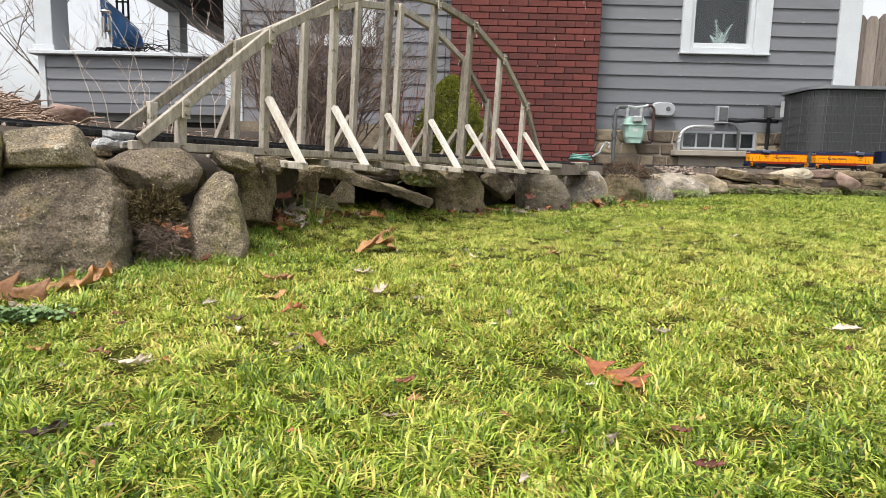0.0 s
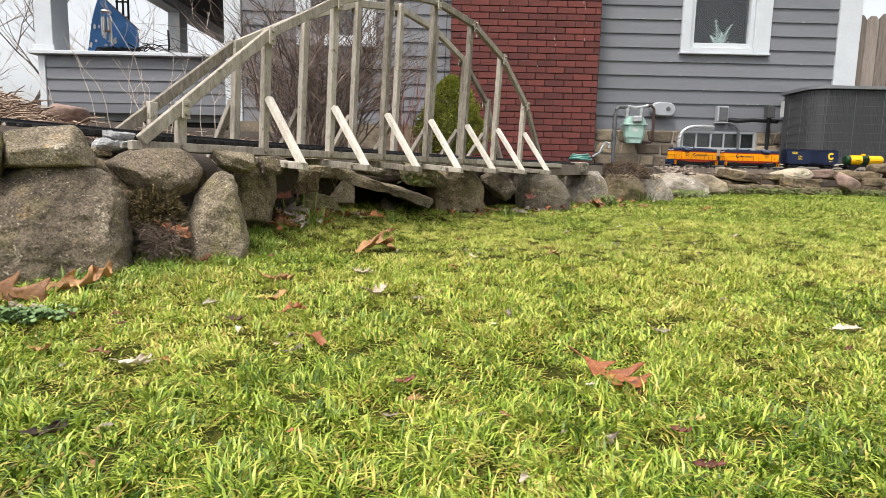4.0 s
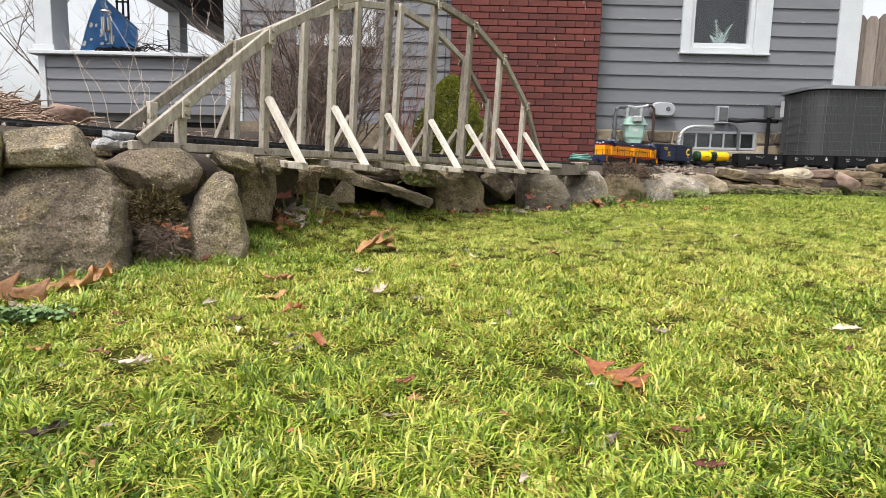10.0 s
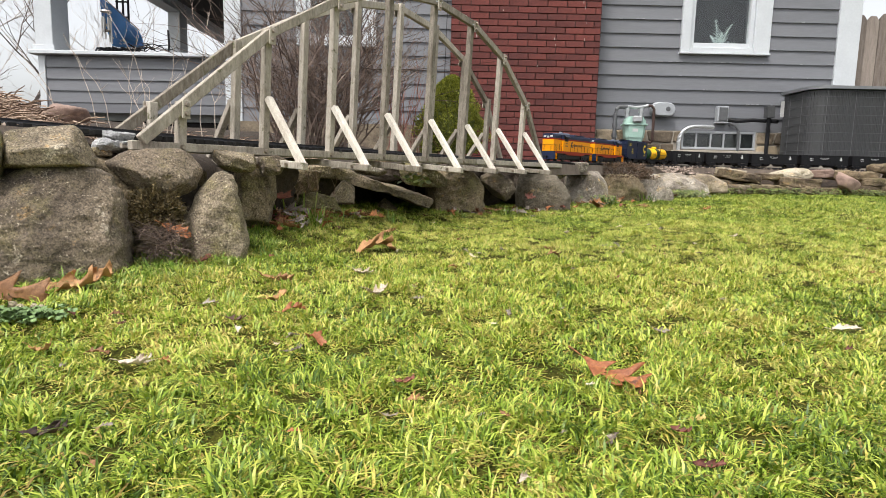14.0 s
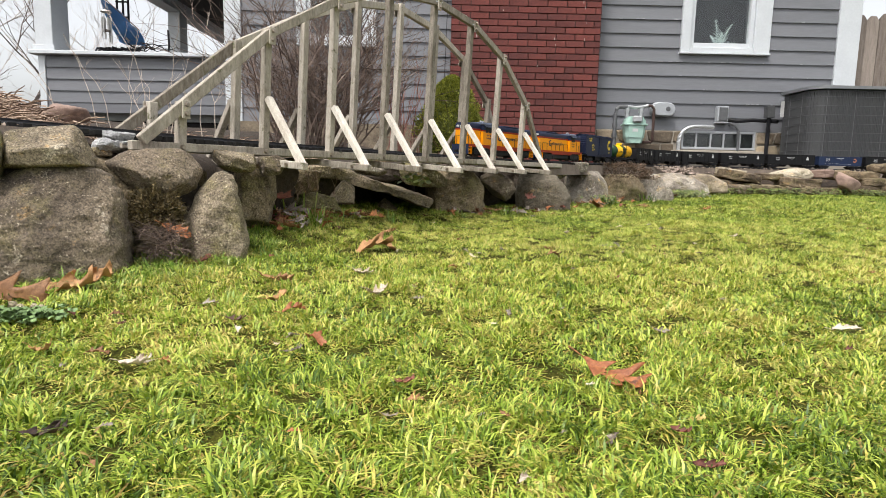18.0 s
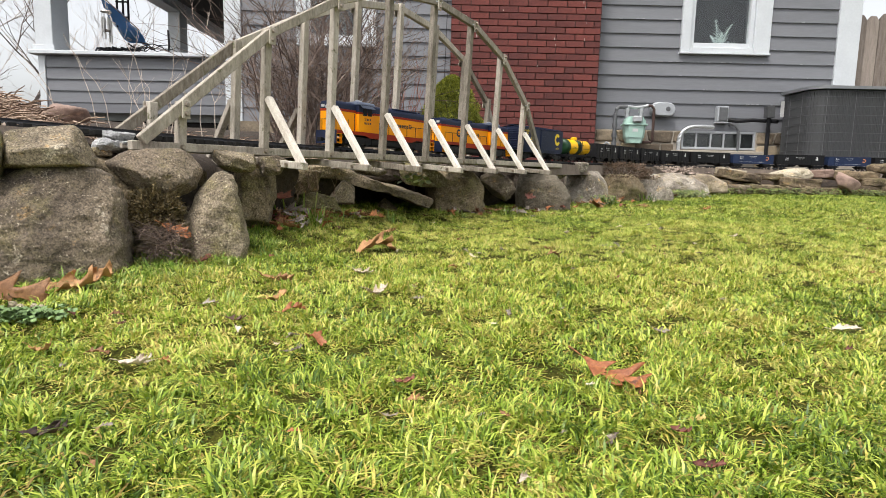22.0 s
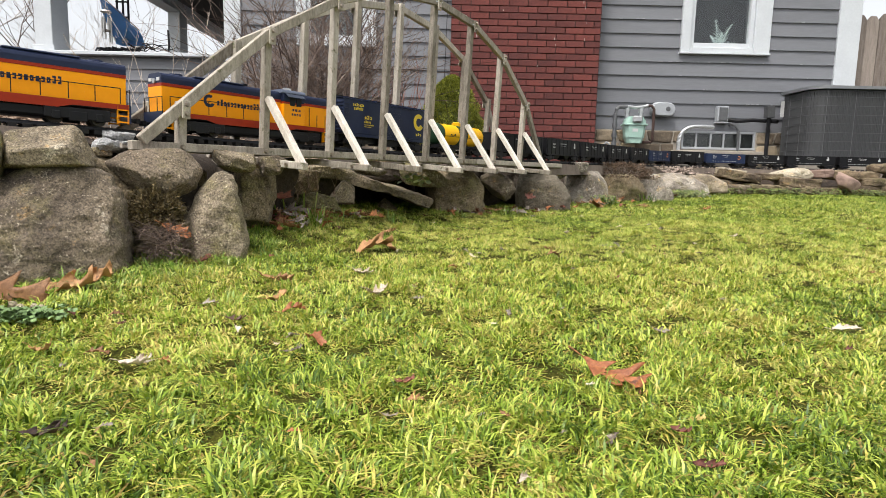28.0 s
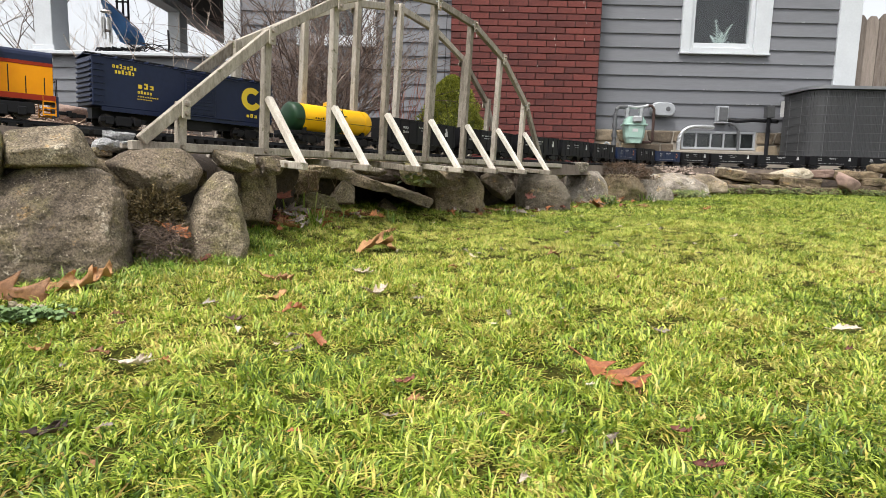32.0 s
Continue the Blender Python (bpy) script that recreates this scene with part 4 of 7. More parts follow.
    rock(1.76, 4.43, 0.19, (0.33, 0.22, 0.17), "rock_pale", (0, 0, 6), "sloping grey granite boulder", 0.04, BASE + [(.42, -.35, .9, .62), (-.7, -.3, .7, .88), (.1, -1, .35, .82)], 5)
    rock(2.055, 4.67, 0.20, (0.275, 0.2, 0.15), "rock_tan", (0, 0, 6), "tan rounded granite boulder in the wall", 0.04, BASE + [(.6, -.3, .8, .8), (-.6, -.3, .8, .86), (.1, -1, .3, .85)], 5, sharp=11)
    rock(2.44, 4.95, 0.262, (0.38, 0.2, 0.075), "rock_brown", (0, 9, -4), "flat brown slab of the dry-stone edge", 0.055, slab, 5)
    rock(2.38, 4.97, 0.295, (0.24, 0.16, 0.05), "rock_cream", (0, 8, -4), "flat pale slab on the dry-stone edge", 0.055, slab, 5)
    rock(2.925, 5.0, 0.286, (0.32, 0.22, 0.11), "rock_cream", (0, -6, 4), "pale cream rounded stone on the wall", 0.04, (), 5, seed=77, sharp=9)
    rock(2.94, 4.95, 0.222, (0.37, 0.2, 0.08), "rock_brown", (0, 3, -3), "flat brown slab of the dry-stone edge", 0.055, slab)
    rock(2.71, 4.98, 0.265, (0.22, 0.16, 0.05), "rock_brown", (0, 0, 8), "small brown flat stone", 0.055, slab)
    rock(3.14, 4.98, 0.30, (0.18, 0.16, 0.065), "rock_pink", (0, -4, 0), "small pinkish stone on the wall", 0.055, slab)
    rock(3.41, 5.0, 0.29, (0.46, 0.2, 0.07), "rock_brown", (0, 1, 0), "flat brown slab of the dry-stone edge", 0.055, slab)
    rock(3.265, 4.83, 0.225, (0.2, 0.12, 0.115), "rock_pink", (0, 28, 10), "reddish broken stone in the wall", 0.04)
    rock(3.56, 4.95, 0.24, (0.28, 0.2, 0.065), "rock_brown", (0, 0, 4), "flat brown slab of the dry-stone edge", 0.055, slab)
    rock(3.66, 5.02, 0.352, (0.2, 0.18, 0.08), "rock_brown", (0, 0, 4), "brown stone on top of the wall")
    rock(3.9, 5.0, 0.28, (0.4, 0.2, 0.09), "rock_brown", (0, 0, 4), "flat brown slab of the dry-stone edge", 0.055, slab)
    r = random.Random(5)
    for x in np.arange(2.25, 5.2, 0.2):
        rock(x + r.uniform(-.05, .05), 4.95 + r.uniform(-.03, .03), 0.17 + r.uniform(-.02, .03), (r.uniform(.18, .34), 0.2, r.uniform(.05, .08)), r.choice(["rock_brown", "rock_dark", "rock_brown", "rock"]), (0, r.uniform(-5, 5), r.uniform(-10, 10)),
             "small flat stone of the dry-stone edge", 0.055, slab)
    # stones on the bed
    rock(-0.766, 1.400, 0.312, (0.067, 0.053, 0.024), "rock_white", (0, 6, 37), "small white quartz stone by the track", 0.09, (), 5, sharp=9, name="stone", seed=301)
    rock(-0.768, 1.375, 0.292, (0.078, 0.062, 0.028), "rock_white", (0, 4, 74), "small white quartz stone by the track", 0.09, (), 5, sharp=9, name="stone", seed=302)
    rock(-0.719, 1.390, 0.293, (0.055, 0.044, 0.017), "rock_white", (0, 8, 21), "small white quartz stone by the track", 0.09, (), 5, sharp=9, name="stone", seed=303)
    rock(-0.786, 1.360, 0.277, (0.042, 0.033, 0.025), "rock_tan", (0, -10, 58), "small tan stone by the track", 0.09, (), 5, sharp=9, name="stone", seed=304)
    rock(-1.54, 2.45, 0.445, (0.15, 0.12, 0.075), "rock_pink", (0, 8, 0), "smooth pinkish round stone in the bed", 0.05, sharp=9, name="stone")
    for x, y, w in ((-.665, .895, .013), (-.645, .885, .011), (-.63, .893, .009), (-.675, .882, .010), (-.615, .888, .008)):
        rock(x, y, float(lawn_z(x, y)) + .012, (w * 1.5, w, w), "rock_cream", (0, 0, x * 900), "small whitish pebble at the foot of the boulder", 0.04, (), 2, name="pebble", group="pebbles")
    r = random.Random(9)
    for s in np.arange(-0.2, 6.2, 0.16):
        p, t, side = line_frame(s)
        if 0.78 < s < 2.95:
            continue
        q = p + side * r.choice([-1, 1]) * r.uniform(0.09, 0.2)
        w = r.uniform(0.02, 0.05)
        if bed_side(q.x, q.y) > 0.03:
            rock(q.x, q.y, float(ground_z(q.x, q.y)) + w * 0.2, (w * 1.4, w, w * 0.7), r.choice(["rock", "rock_pale", "rock"]), (0, 0, r.uniform(0, 180)), "small loose stone beside the track", 0.06, (), 2, name="stone", group="loose stones by the track")


# ---- track ----
def build_track():
    root = empty("railway_track")
    tagged(root, "dark garden-railway track on closely spaced ties", "track")
    prof = [(-.0035, -.008), (.0035, -.008), (.0018, -.006), (.0015, -.003), (.0022, -.002), (.0022, 0), (-.0022, 0), (-.0022, -.002), (-.0015, -.003), (-.0018, -.006)]
    ss = np.arange(-0.9, 12.5, 0.06)
    for sgn in (-1, 1):
        bm, rings = bmesh.new(), []
        for s in ss:
            p, t, side = line_frame(s)
            rings.append([bm.verts.new(p + side * (sgn * 0.0235 + u) + Vector((0, 0, w))) for u, w in prof])
        for a, b in zip(rings, rings[1:]):
            for k in range(len(prof)):
                bm.faces.new((a[k], a[(k + 1) % len(prof)], b[(k + 1) % len(prof)], b[k]))
        part("rail", bm, M["rail"], root)
    tie = None
    far = Tris()
    for s in np.arange(-0.88, 12.4, 0.0265):
        p, t, side = line_frame(s)
        m = Matrix((side, t, Vector((0, 0, 1)))).transposed().to_4x4()
        m.translation = p
        if 0.0 < s < 6.9:
            if tie is None:
                tie = part("tie", box(bmesh.new(), -.042, .042, -.008, .008, -.020, -.008, bevel=.001), M["tie"], root)
                tie.matrix_local = m
            else:
                share("tie", tie, m, root)
        else:
            c = [m @ Vector(q) for q in ((-.042, -.008, -.008), (.042, -.008, -.008), (.042, .008, -.008), (-.042, .008, -.008), (-.042, -.008, -.02), (.042, -.008, -.02))]
            far.face(*c[:4])
            far.face(c[4], c[5], c[1], c[0])
    tagged(far.make("far_ties", M["tie"], root), kind="stuff")
    # roadbed of grit
    bm, rings = bmesh.new(), []
    for s in np.r_[np.arange(-0.9, 0.78, 0.06), np.arange(2.98, 12.5, 0.1)]:
        p, t, side = line_frame(s)
        ring = []
        for u, w in ((-.085, -.075), (-.05, -.0165), (.05, -.0165), (.062, -.075)):
            ring.append(bm.verts.new(p + side * u + Vector((0, 0, w + 0.003 * noise.noise(Vector((s * 20, u * 60, 0)))))))
        rings.append((s, ring))
    for (s0, a), (s1, b) in zip(rings, rings[1:]):
        if s1 - s0 < 0.5:
            for k in range(3):
                bm.faces.new((a[k], a[k + 1], b[k + 1], b[k]))
    tagged(link_mesh("track_roadbed", bm, M["gravel"]), "grey grit roadbed under the track", "gravel", kind="stuff")


def build_ballast():
    """Loose grit along the track, each stone a little eight-sided lump."""
    r = random.Random(41)
    tr = Tris()
    for k in range(3400):
        s = r.uniform(2.95, 8.2) if k % 5 else r.uniform(-.4, .8)
        p, t, side = line_frame(s)
        u = r.gauss(0, .085)
        q = p + side * u
        top = p.z - .0165 if abs(u) < .055 else max(p.z - .075, float(ground_z(q.x, q.y)))
        if bed_side(q.x, q.y) < .05:
            continue
        w = r.uniform(.004, .010) * (1.3 if s > 3 else .8)
        c = Vector((q.x, q.y, top + w * .3))
        a = r.uniform(0, 6.28)
        ring = [c + Vector((w * r.uniform(.7, 1.2) * math.cos(a + b), w * r.uniform(.7, 1.2) * math.sin(a + b), w * r.gauss(0, .2))) for b in (0, 1.57, 3.14, 4.71)]
        up = c + Vector((r.gauss(0, .2) * w, r.gauss(0, .2) * w, w * r.uniform(.5, .9)))
        for i in range(4):
            tr.face(ring[i], ring[(i + 1) % 4], up)
    for k in range(1500):
        s = r.uniform(2.9, 5.6)
        p, t, side = line_frame(s)
        u = r.uniform(.05, .17)
        q = p + side * u
        if bed_side(q.x, q.y) < -.05:
            continue
        w = r.uniform(.006, .018)
        c = Vector((q.x, q.y, p.z - .018 - .055 * min(1, (u - .05) / .05) + w * .4))
        a = r.uniform(0, 6.28)
        ring = [c + Vector((w * r.uniform(.7, 1.2) * math.cos(a + b), w * r.uniform(.7, 1.2) * math.sin(a + b), w * r.gauss(0, .25))) for b in (0, 1.26, 2.51, 3.77, 5.03)]
        up = c + Vector((r.gauss(0, .2) * w, r.gauss(0, .2) * w, w * r.uniform(.5, .9)))
        for i in range(5):
            tr.face(ring[i], ring[(i + 1) % 5], up)
    tagged(tr.make("ballast_stones", M["ballast"]), "brown and pinkish loose grit along the track", "gravel", kind="stuff")


# ---- the bridge ----
B0 = Vector((-0.263, 2.095, 0.0))
BD = Vector((0.5825, 0.8128, 0.0))
BN = Vector((0.8128, -0.5825, 0.0))
STEP, HALF = 0.245, 0.0665
FRONT_ARCH = [0.086, 0.303, 0.446, 0.532, 0.555, 0.526, 0.437, 0.262]
BACK_ARCH = [0.092, 0.287, 0.418, 0.515, 0.556, 0.528, 0.445, 0.285]


def bpt(n, side, z, out=0.0):
    """Point n panels along; the whole bridge leans a little, and its back truss splays at the far end."""
    p = B0 + BD * (n - 3) * STEP + BN * (side * (HALF + out))
    splay = -0.0115 * max(0.0, n - 2.2) if side < 0 else 0.0
    return Vector((p.x - 0.008 + splay + 0.043 * (z - 0.30), p.y, z))


def build_bridge():
    root = empty("model_railway_bridge")
    tagged(root, "weathered wooden bowstring arch bridge for the garden railway", "bridge")
    deck = 0.304
    t = 0.021
    for side, arch in ((1, FRONT_ARCH), (-1, BACK_ARCH)):
        def one(name, a, b, w, h, mt="timber", up=(0, 0, 1)):
            return part(name, beam(bmesh.new(), a, b, w, h, 0.0015, up), M[mt], root)
        # lower chord and outrigger beam
        for n0, n1 in ((-0.5, 2.45), (2.47, 5.4), (5.42, 8.9)):
            one("lower_chord", bpt(n0, side, deck - 0.011), bpt(n1, side, deck - 0.011), t, t)
        # arch chords run from post to post
        pts = [bpt(-0.42, side, deck, 0.012)] + [bpt(n, side, deck + arch[n], 0.012) for n in range(8)] + [bpt(7.85, side, deck - 0.0, 0.012)]
        one("arch_chord", pts[0], pts[2], 0.018, 0.026)
        for a, b in zip(pts[2:], pts[3:]):
            d = (b - a).normalized() * 0.006
            one("arch_chord", a - d, b + d, 0.018, 0.024)
        for n in range(8):
            one("post", bpt(n, side, deck - 0.015), bpt(n, side, deck + arch[n] + 0.012), t, t, up=BN)
            plate = part("joint_plate", beam(bmesh.new(), bpt(n, side, deck + arch[n] - 0.03, 0.024), bpt(n, side, deck + arch[n] + 0.014, 0.024), 0.02, 0.005, 0.001, up=BN), M["timber"], root)
            for dz in (-0.018, 0.004):
                c = bpt(n, side, deck + arch[n] + dz, 0.026)
                part("bolt", rod(bmesh.new(), c, c + BN * side * 0.007, 0.0058, 0.0042, 7), M["bolt"], plate)
            if n >= 4 and side == 1:
                c = bpt(n, 1, deck + arch[n] - 0.004, 0.020)
                part("cable_tie", beam(bmesh.new(), c - BD * 0.02, c + BD * 0.022 + Vector((0, 0, 0.006)), 0.004, 0.004, 0.0005), M["white"], root, "white plastic cable tie")
            c = bpt(n, side, deck - 0.011, 0.0105)
            part("bolt", rod(bmesh.new(), c, c + BN * side * 0.007, 0.0072, 0.0054, 7), M["bolt"], root)
            if 1 <= n:
                c = bpt(n + 0.005, side, deck - 0.046, 0.110) + BD * 0.0095 * -1
                part("bolt", rod(bmesh.new(), c, c - BD * 0.006, 0.006, 0.0046, 7), M["bolt"], root)
            if n >= 1:
                foot = bpt(n + 0.04, side, deck - 0.047, 0.150)
                head = bpt(n, side, deck + 0.133, 0.014)
                # near braces: bleached wood, with the sky's brightness put into its colour
                one("brace", foot, head, 0.017, 0.02, "timber_pale" if side == 1 else "timber", up=BD)
    # outrigger cross beams under the deck
    for n in range(1, 8):
        for side in (1, -1):
            part("cross_beam", beam(bmesh.new(), bpt(n - 0.02, side, deck - 0.0335, -0.06), bpt(n + 0.01, side, deck - 0.050, 0.170), 0.019, 0.019, 0.0015), M["timber"], root)
    # deck boards under the ties
    for s in (-0.028, 0.0, 0.028):
        a, b = B0 + BD * (-3.55 * STEP) + BN * s, B0 + BD * (5.9 * STEP) + BN * s
        part("deck_beam", beam(bmesh.new(), (a.x, a.y, deck - 0.012), (b.x, b.y, deck - 0.012), 0.022, 0.012, 0.001), M["timber"], root)
    return root


# ---- the house ----
WALL_Y = 6.5


def siding(parent, segs, z0, z1, y, pitch=0.1425, x_piece=None):
    """Clapboards as single boards, bottom edge proud."""
    z = z0
    while z < z1:
        top = min(z + pitch, z1)
        for xa, xb, za, zb in segs:
            if za <= z + 0.02 and top - 0.02 <= zb:
                bm = bmesh.new()
                v = [bm.verts.new(p) for p in ((xa, y - 0.020, z), (xb, y - 0.020, z), (xb, y - 0.004, top), (xa, y - 0.004, top), (xa, y + 0.004, z), (xb, y + 0.004, z), (xb, y + 0.004, top), (xa, y + 0.004, top))]
                for f in ((0, 1, 2, 3), (4, 5, 1, 0), (7, 6, 5, 4), (3, 2, 6, 7), (0, 3, 7, 4), (1, 5, 6, 2)):
                    bm.faces.new([v[i] for i in f])
                part("siding_board", bm, M["siding"], parent)
        z += pitch


def window(name, x0, x1, z0, z1, label, gx0, gx1, gz0):
    root = empty(name)
    tagged(root, label, "window", kind="structure")
    y = WALL_Y
    part("window_frame", boxes((x0, gx0 - 0.03, y - 0.045, y + 0.06, z0 + 0.022, z1), (gx1 + 0.03, x1, y - 0.045, y + 0.06, z0 + 0.022, z1), (x0, x1, y - 0.046, y + 0.06, z1, z1 + 0.12), bevel=0.004), M["white"], root)
    part("sash", boxes((gx0 - 0.03, gx0 + 0.012, y - 0.02, y + 0.05, z0 + 0.075, z1), (gx1 - 0.012, gx1 + 0.03, y - 0.02, y + 0.05, z0 + 0.075, z1), (gx0 + 0.012, gx1 - 0.012, y - 0.02, y + 0.05, gz0 - 0.06, gz0), bevel=0.003), M["white"], root)
    part("window_sill", boxes((x0 - 0.006, x1 + 0.006, y - 0.06, y + 0.05, z0, z0 + 0.02), (gx0 - 0.028, gx1 + 0.028, y - 0.043, y + 0.04, z0 + 0.022, z0 + 0.072), bevel=0.003), M["white"], root)
    g = part("pane", boxes((gx0 + 0.012, gx1 - 0.012, y + 0.02, y + 0.026, gz0, z1)), M["glass"], root)
    g.visible_shadow = False
    return root


def build_house():
    y = WALL_Y
    root = tagged(empty("house"), "grey clapboard house with white trim and a red brick chimney", "house")
    # core walls with openings for the windows
    core = bmesh.new()
    holes = [(-1.52, -0.83), (2.55, 3.22)]
    for xa, xb in ((-2.33, -1.52), (-0.83, 2.55), (3.22, 4.31)):
        box(core, xa, xb, y + 0.005, y + 0.16, 0.3, 4.9)
    for xa, xb in holes:
        box(core, xa, xb, y + 0.005, y + 0.16, 0.3, 1.62)
        box(core, xa, xb, y + 0.005, y + 0.16, 2.9, 4.9)
    part("wall", core, M["siding"], root)
    part("side_wall", boxes((-2.33, -2.17, y + 0.165, 13.0, 0.3, 4.9), (4.15, 4.31, y + 0.165, 13.0, 0.3, 4.9), (-2.16, 4.14, 12.8, 13.0, 0.3, 4.9)), M["siding"], root)
    part("room_partition", boxes((-2.16, 4.14, 8.6, 8.7, 0.9, 3.3), (-2.16, 4.14, y + 0.165, 8.6, 0.8, 0.9), (-2.16, 4.14, y + 0.165, 8.6, 3.3, 3.4)), M["pipe"], root)
    part("roof", boxes((-2.9, 4.9, 5.9, 13.5, 4.9, 5.05)), M["roofing"], root)
    up = 2.46
    siding(root, [(-2.18, 0.03, 0.74, 1.60), (-2.18, -1.60, 1.5, up), (-0.755, 0.03, 1.5, up), (1.57, 4.10, 0.74, 1.60), (1.57, 2.455, 1.5, up), (3.392, 4.10, 1.5, up)], 0.74, up, y)
    # flaked paint along the lower edges of the boards
    r = random.Random(15)
    chips = bmesh.new()
    for k in range(60):
        row = r.choice((0, 2, 2, 3, 3, 4, 4, 5, 5, 6, 8))
        x, z = (r.uniform(1.62, 4.05) if k % 3 else r.gauss(3.2, .5)), 0.74 + row * 0.1425
        if 1.6 < x < 4.08 and not (2.44 < x < 3.4 and z > 1.5):
            box(chips, x, x + r.uniform(.006, .05), y - 0.0215, y - 0.0195, z + r.uniform(.0, .004), z + r.uniform(.0045, .010))
    part("paint_flakes", chips, M["flake"], root, "pale bare patches of flaked paint")
    part("corner_trim", boxes((-2.36, -2.182, y - 0.035, y + 0.004, 0.70, 4.8), bevel=0.004), M["white"], root)
    part("corner_trim", boxes((4.102, 4.335, y - 0.035, y + 0.004, 0.70, 4.8), bevel=0.004), M["white"], root)
    # chimney
    ch = part("chimney", boxes((0.036, 1.562, 6.292, y + 0.004, 0.2, 5.6)), M["mortar"], root)
    rows, ph, ln = 31, 0.0655, 0.196
    bm0 = {}

    def brick(xa, xb, z):
        w = round(xb - xa, 3)
        m = pose((xa + xb) / 2, 6.283, z + ph / 2 - 0.004)
        if w not in bm0:
            bm0[w] = part("brick", box(bmesh.new(), -w / 2 + .0036, w / 2 - .0036, -0.006, 0.012, -ph / 2 + .0042, ph / 2 - .0042, bevel=0.003), M["brick"], ch)
            bm0[w].matrix_local = m
        else:
            share("brick", bm0[w], m, ch)
    r = random.Random(2)
    for i in range(rows):
        z = 0.36 + i * ph
        x = 0.033
        off = (0, 0.5)[i % 2] * ln + r.uniform(-.012, .012)
        cuts = [0.033] + [c for c in (0.033 + off + k * ln for k in range(-1, 10)) if 0.09 < c < 1.51] + [1.565]
        for a, b in zip(cuts, cuts[1:]):
            brick(round(a, 2), round(b, 2), z)
    # pale mortar smears on the bricks
    for k in range(15):
        x, z, h = r.uniform(.1, 1.5), r.uniform(.9, 2.3), r.uniform(.008, .035)
        part("mortar_smear", box(bmesh.new(), x, x + r.uniform(.004, .012), 6.2745, 6.2775, z, z + h, bevel=.001), M["mortar_pale"], ch)
    part("cable", pipe(bmesh.new(), [(-.006, 6.405, 2.45), (-.008, 6.40, 2.0), (-.02, 6.40, 1.5), (-.03, 6.40, 1.0)], .005, 6), M["conduit_dark"], root, "thin dark cable down the siding")
    # foundation
    fd = part("foundation", boxes((1.58, 2.528, y - 0.05, y + 0.003, 0.2, 0.735), (2.528, 3.322, y - 0.05, y + 0.003, 0.2, 0.545), (3.322, 4.3, y - 0.05, y + 0.003, 0.2, 0.735)), M["foundm"], root)
    part("foundation", boxes((-2.33, 0.03, y - 0.05, y + 0.003, 0.2, 0.735)), M["found"], root)
    r = random.Random(8)
    for xa, xb in ((1.6, 2.52), (3.33, 4.28)):
        for z, hh in ((0.34, .13), (0.475, .125), (0.605, .13)):
            x = xa
            while x < xb - 0.08:
                w = min(r.uniform(0.14, 0.38), xb - x)
                flat = [(1, -.1, r.uniform(-.2, .2), .98), (-1, -.1, r.uniform(-.2, .2), .98), (r.uniform(-.12, .12), -.1, 1, .97), (r.uniform(-.12, .12), -.1, -1, .97), (r.uniform(-.1, .1), -1, r.uniform(-.1, .1), .8), (0, 1, 0, 1)]
                st = part("foundation_stone", rock_mesh(int(x * 100) + int(z * 1000), (w - 0.008, 0.055, hh - .006), 0.03, flat, 4, 26), M["found"], fd, smooth=True)
                st.matrix_local = pose(x + w / 2, y - 0.045, z + hh / 2, 0, r.uniform(-3, 3), 0)
                x += w
    # basement window
    bw = tagged(empty("basement_window"), "low four-pane basement window in the stone foundation", "window", kind="structure")
    part("window_frame", boxes((2.53, 3.32, y - 0.055, y + 0.002, 0.715, 0.738), (2.53, 3.32, y - 0.065, y + 0.002, 0.545, 0.568), (2.53, 2.55, y - 0.055, y + 0.002, 0.568, 0.715), (3.30, 3.32, y - 0.055, y + 0.002, 0.568, 0.715), bevel=0.002), M["conduit"], bw)
    for x in (2.69, 2.845, 2.985, 3.16):
        part("muntin", boxes((x - 0.008, x + 0.008, y - 0.05, y - 0.03, 0.568, 0.715)), M["conduit"], bw)
    for xa, xb in ((2.55, 2.682), (2.698, 2.837), (2.853, 2.977), (2.993, 3.152), (3.168, 3.30)):
        part("pane", boxes((xa, xb, y - 0.038, y - 0.034, 0.568, 0.715)), M["glass"], bw)
    part("well", boxes((2.55, 3.30, y - 0.028, y - 0.02, 0.568, 0.715)), M["ac"], bw)
    part("window_sill", boxes((2.42, 3.4, y - 0.16, y - 0.052, 0.47, 0.53), bevel=0.008), M["foundm"], bw)
    window("window_1", 2.455, 3.392, 1.535, 2.85, "white-framed sash window over grey siding", 2.585, 3.19, 1.655)
    window("window_2", -1.60, -0.755, 1.535, 2.85, "white-framed sash window behind the bare shrub", -1.46, -0.89, 1.655)
    # frosted fern ornament behind the glass
    orn = Tris()
    r = random.Random(3)

    def fern(x, lean, h):
        pts = [Vector((x + lean * u * u * h, y + 0.10 + .01 * u, 1.655 + h * u)) for u in np.linspace(0, 1, 9)]
        orn.stick(pts, [.0045 * (1 - .075 * k) for k in range(9)], 4)
        for k in range(2, 17):
            u = k / 17
            p = Vector((x + lean * u * u * h, y + 0.10, 1.655 + h * u))
            for sg in (-1, 1):
                ln = .050 * (1.15 - u) * r.uniform(.3, 1.4) + .010
                q = p + Vector((sg * ln * .75, r.uniform(-.01, .01), ln * .75))
                orn.stick([p, (p + q) / 2 + Vector((0, 0, .004)), q], [.0026, .002, .0012], 3)
    fern(2.895, -.12, .265)
    fern(2.955, .42, .225)
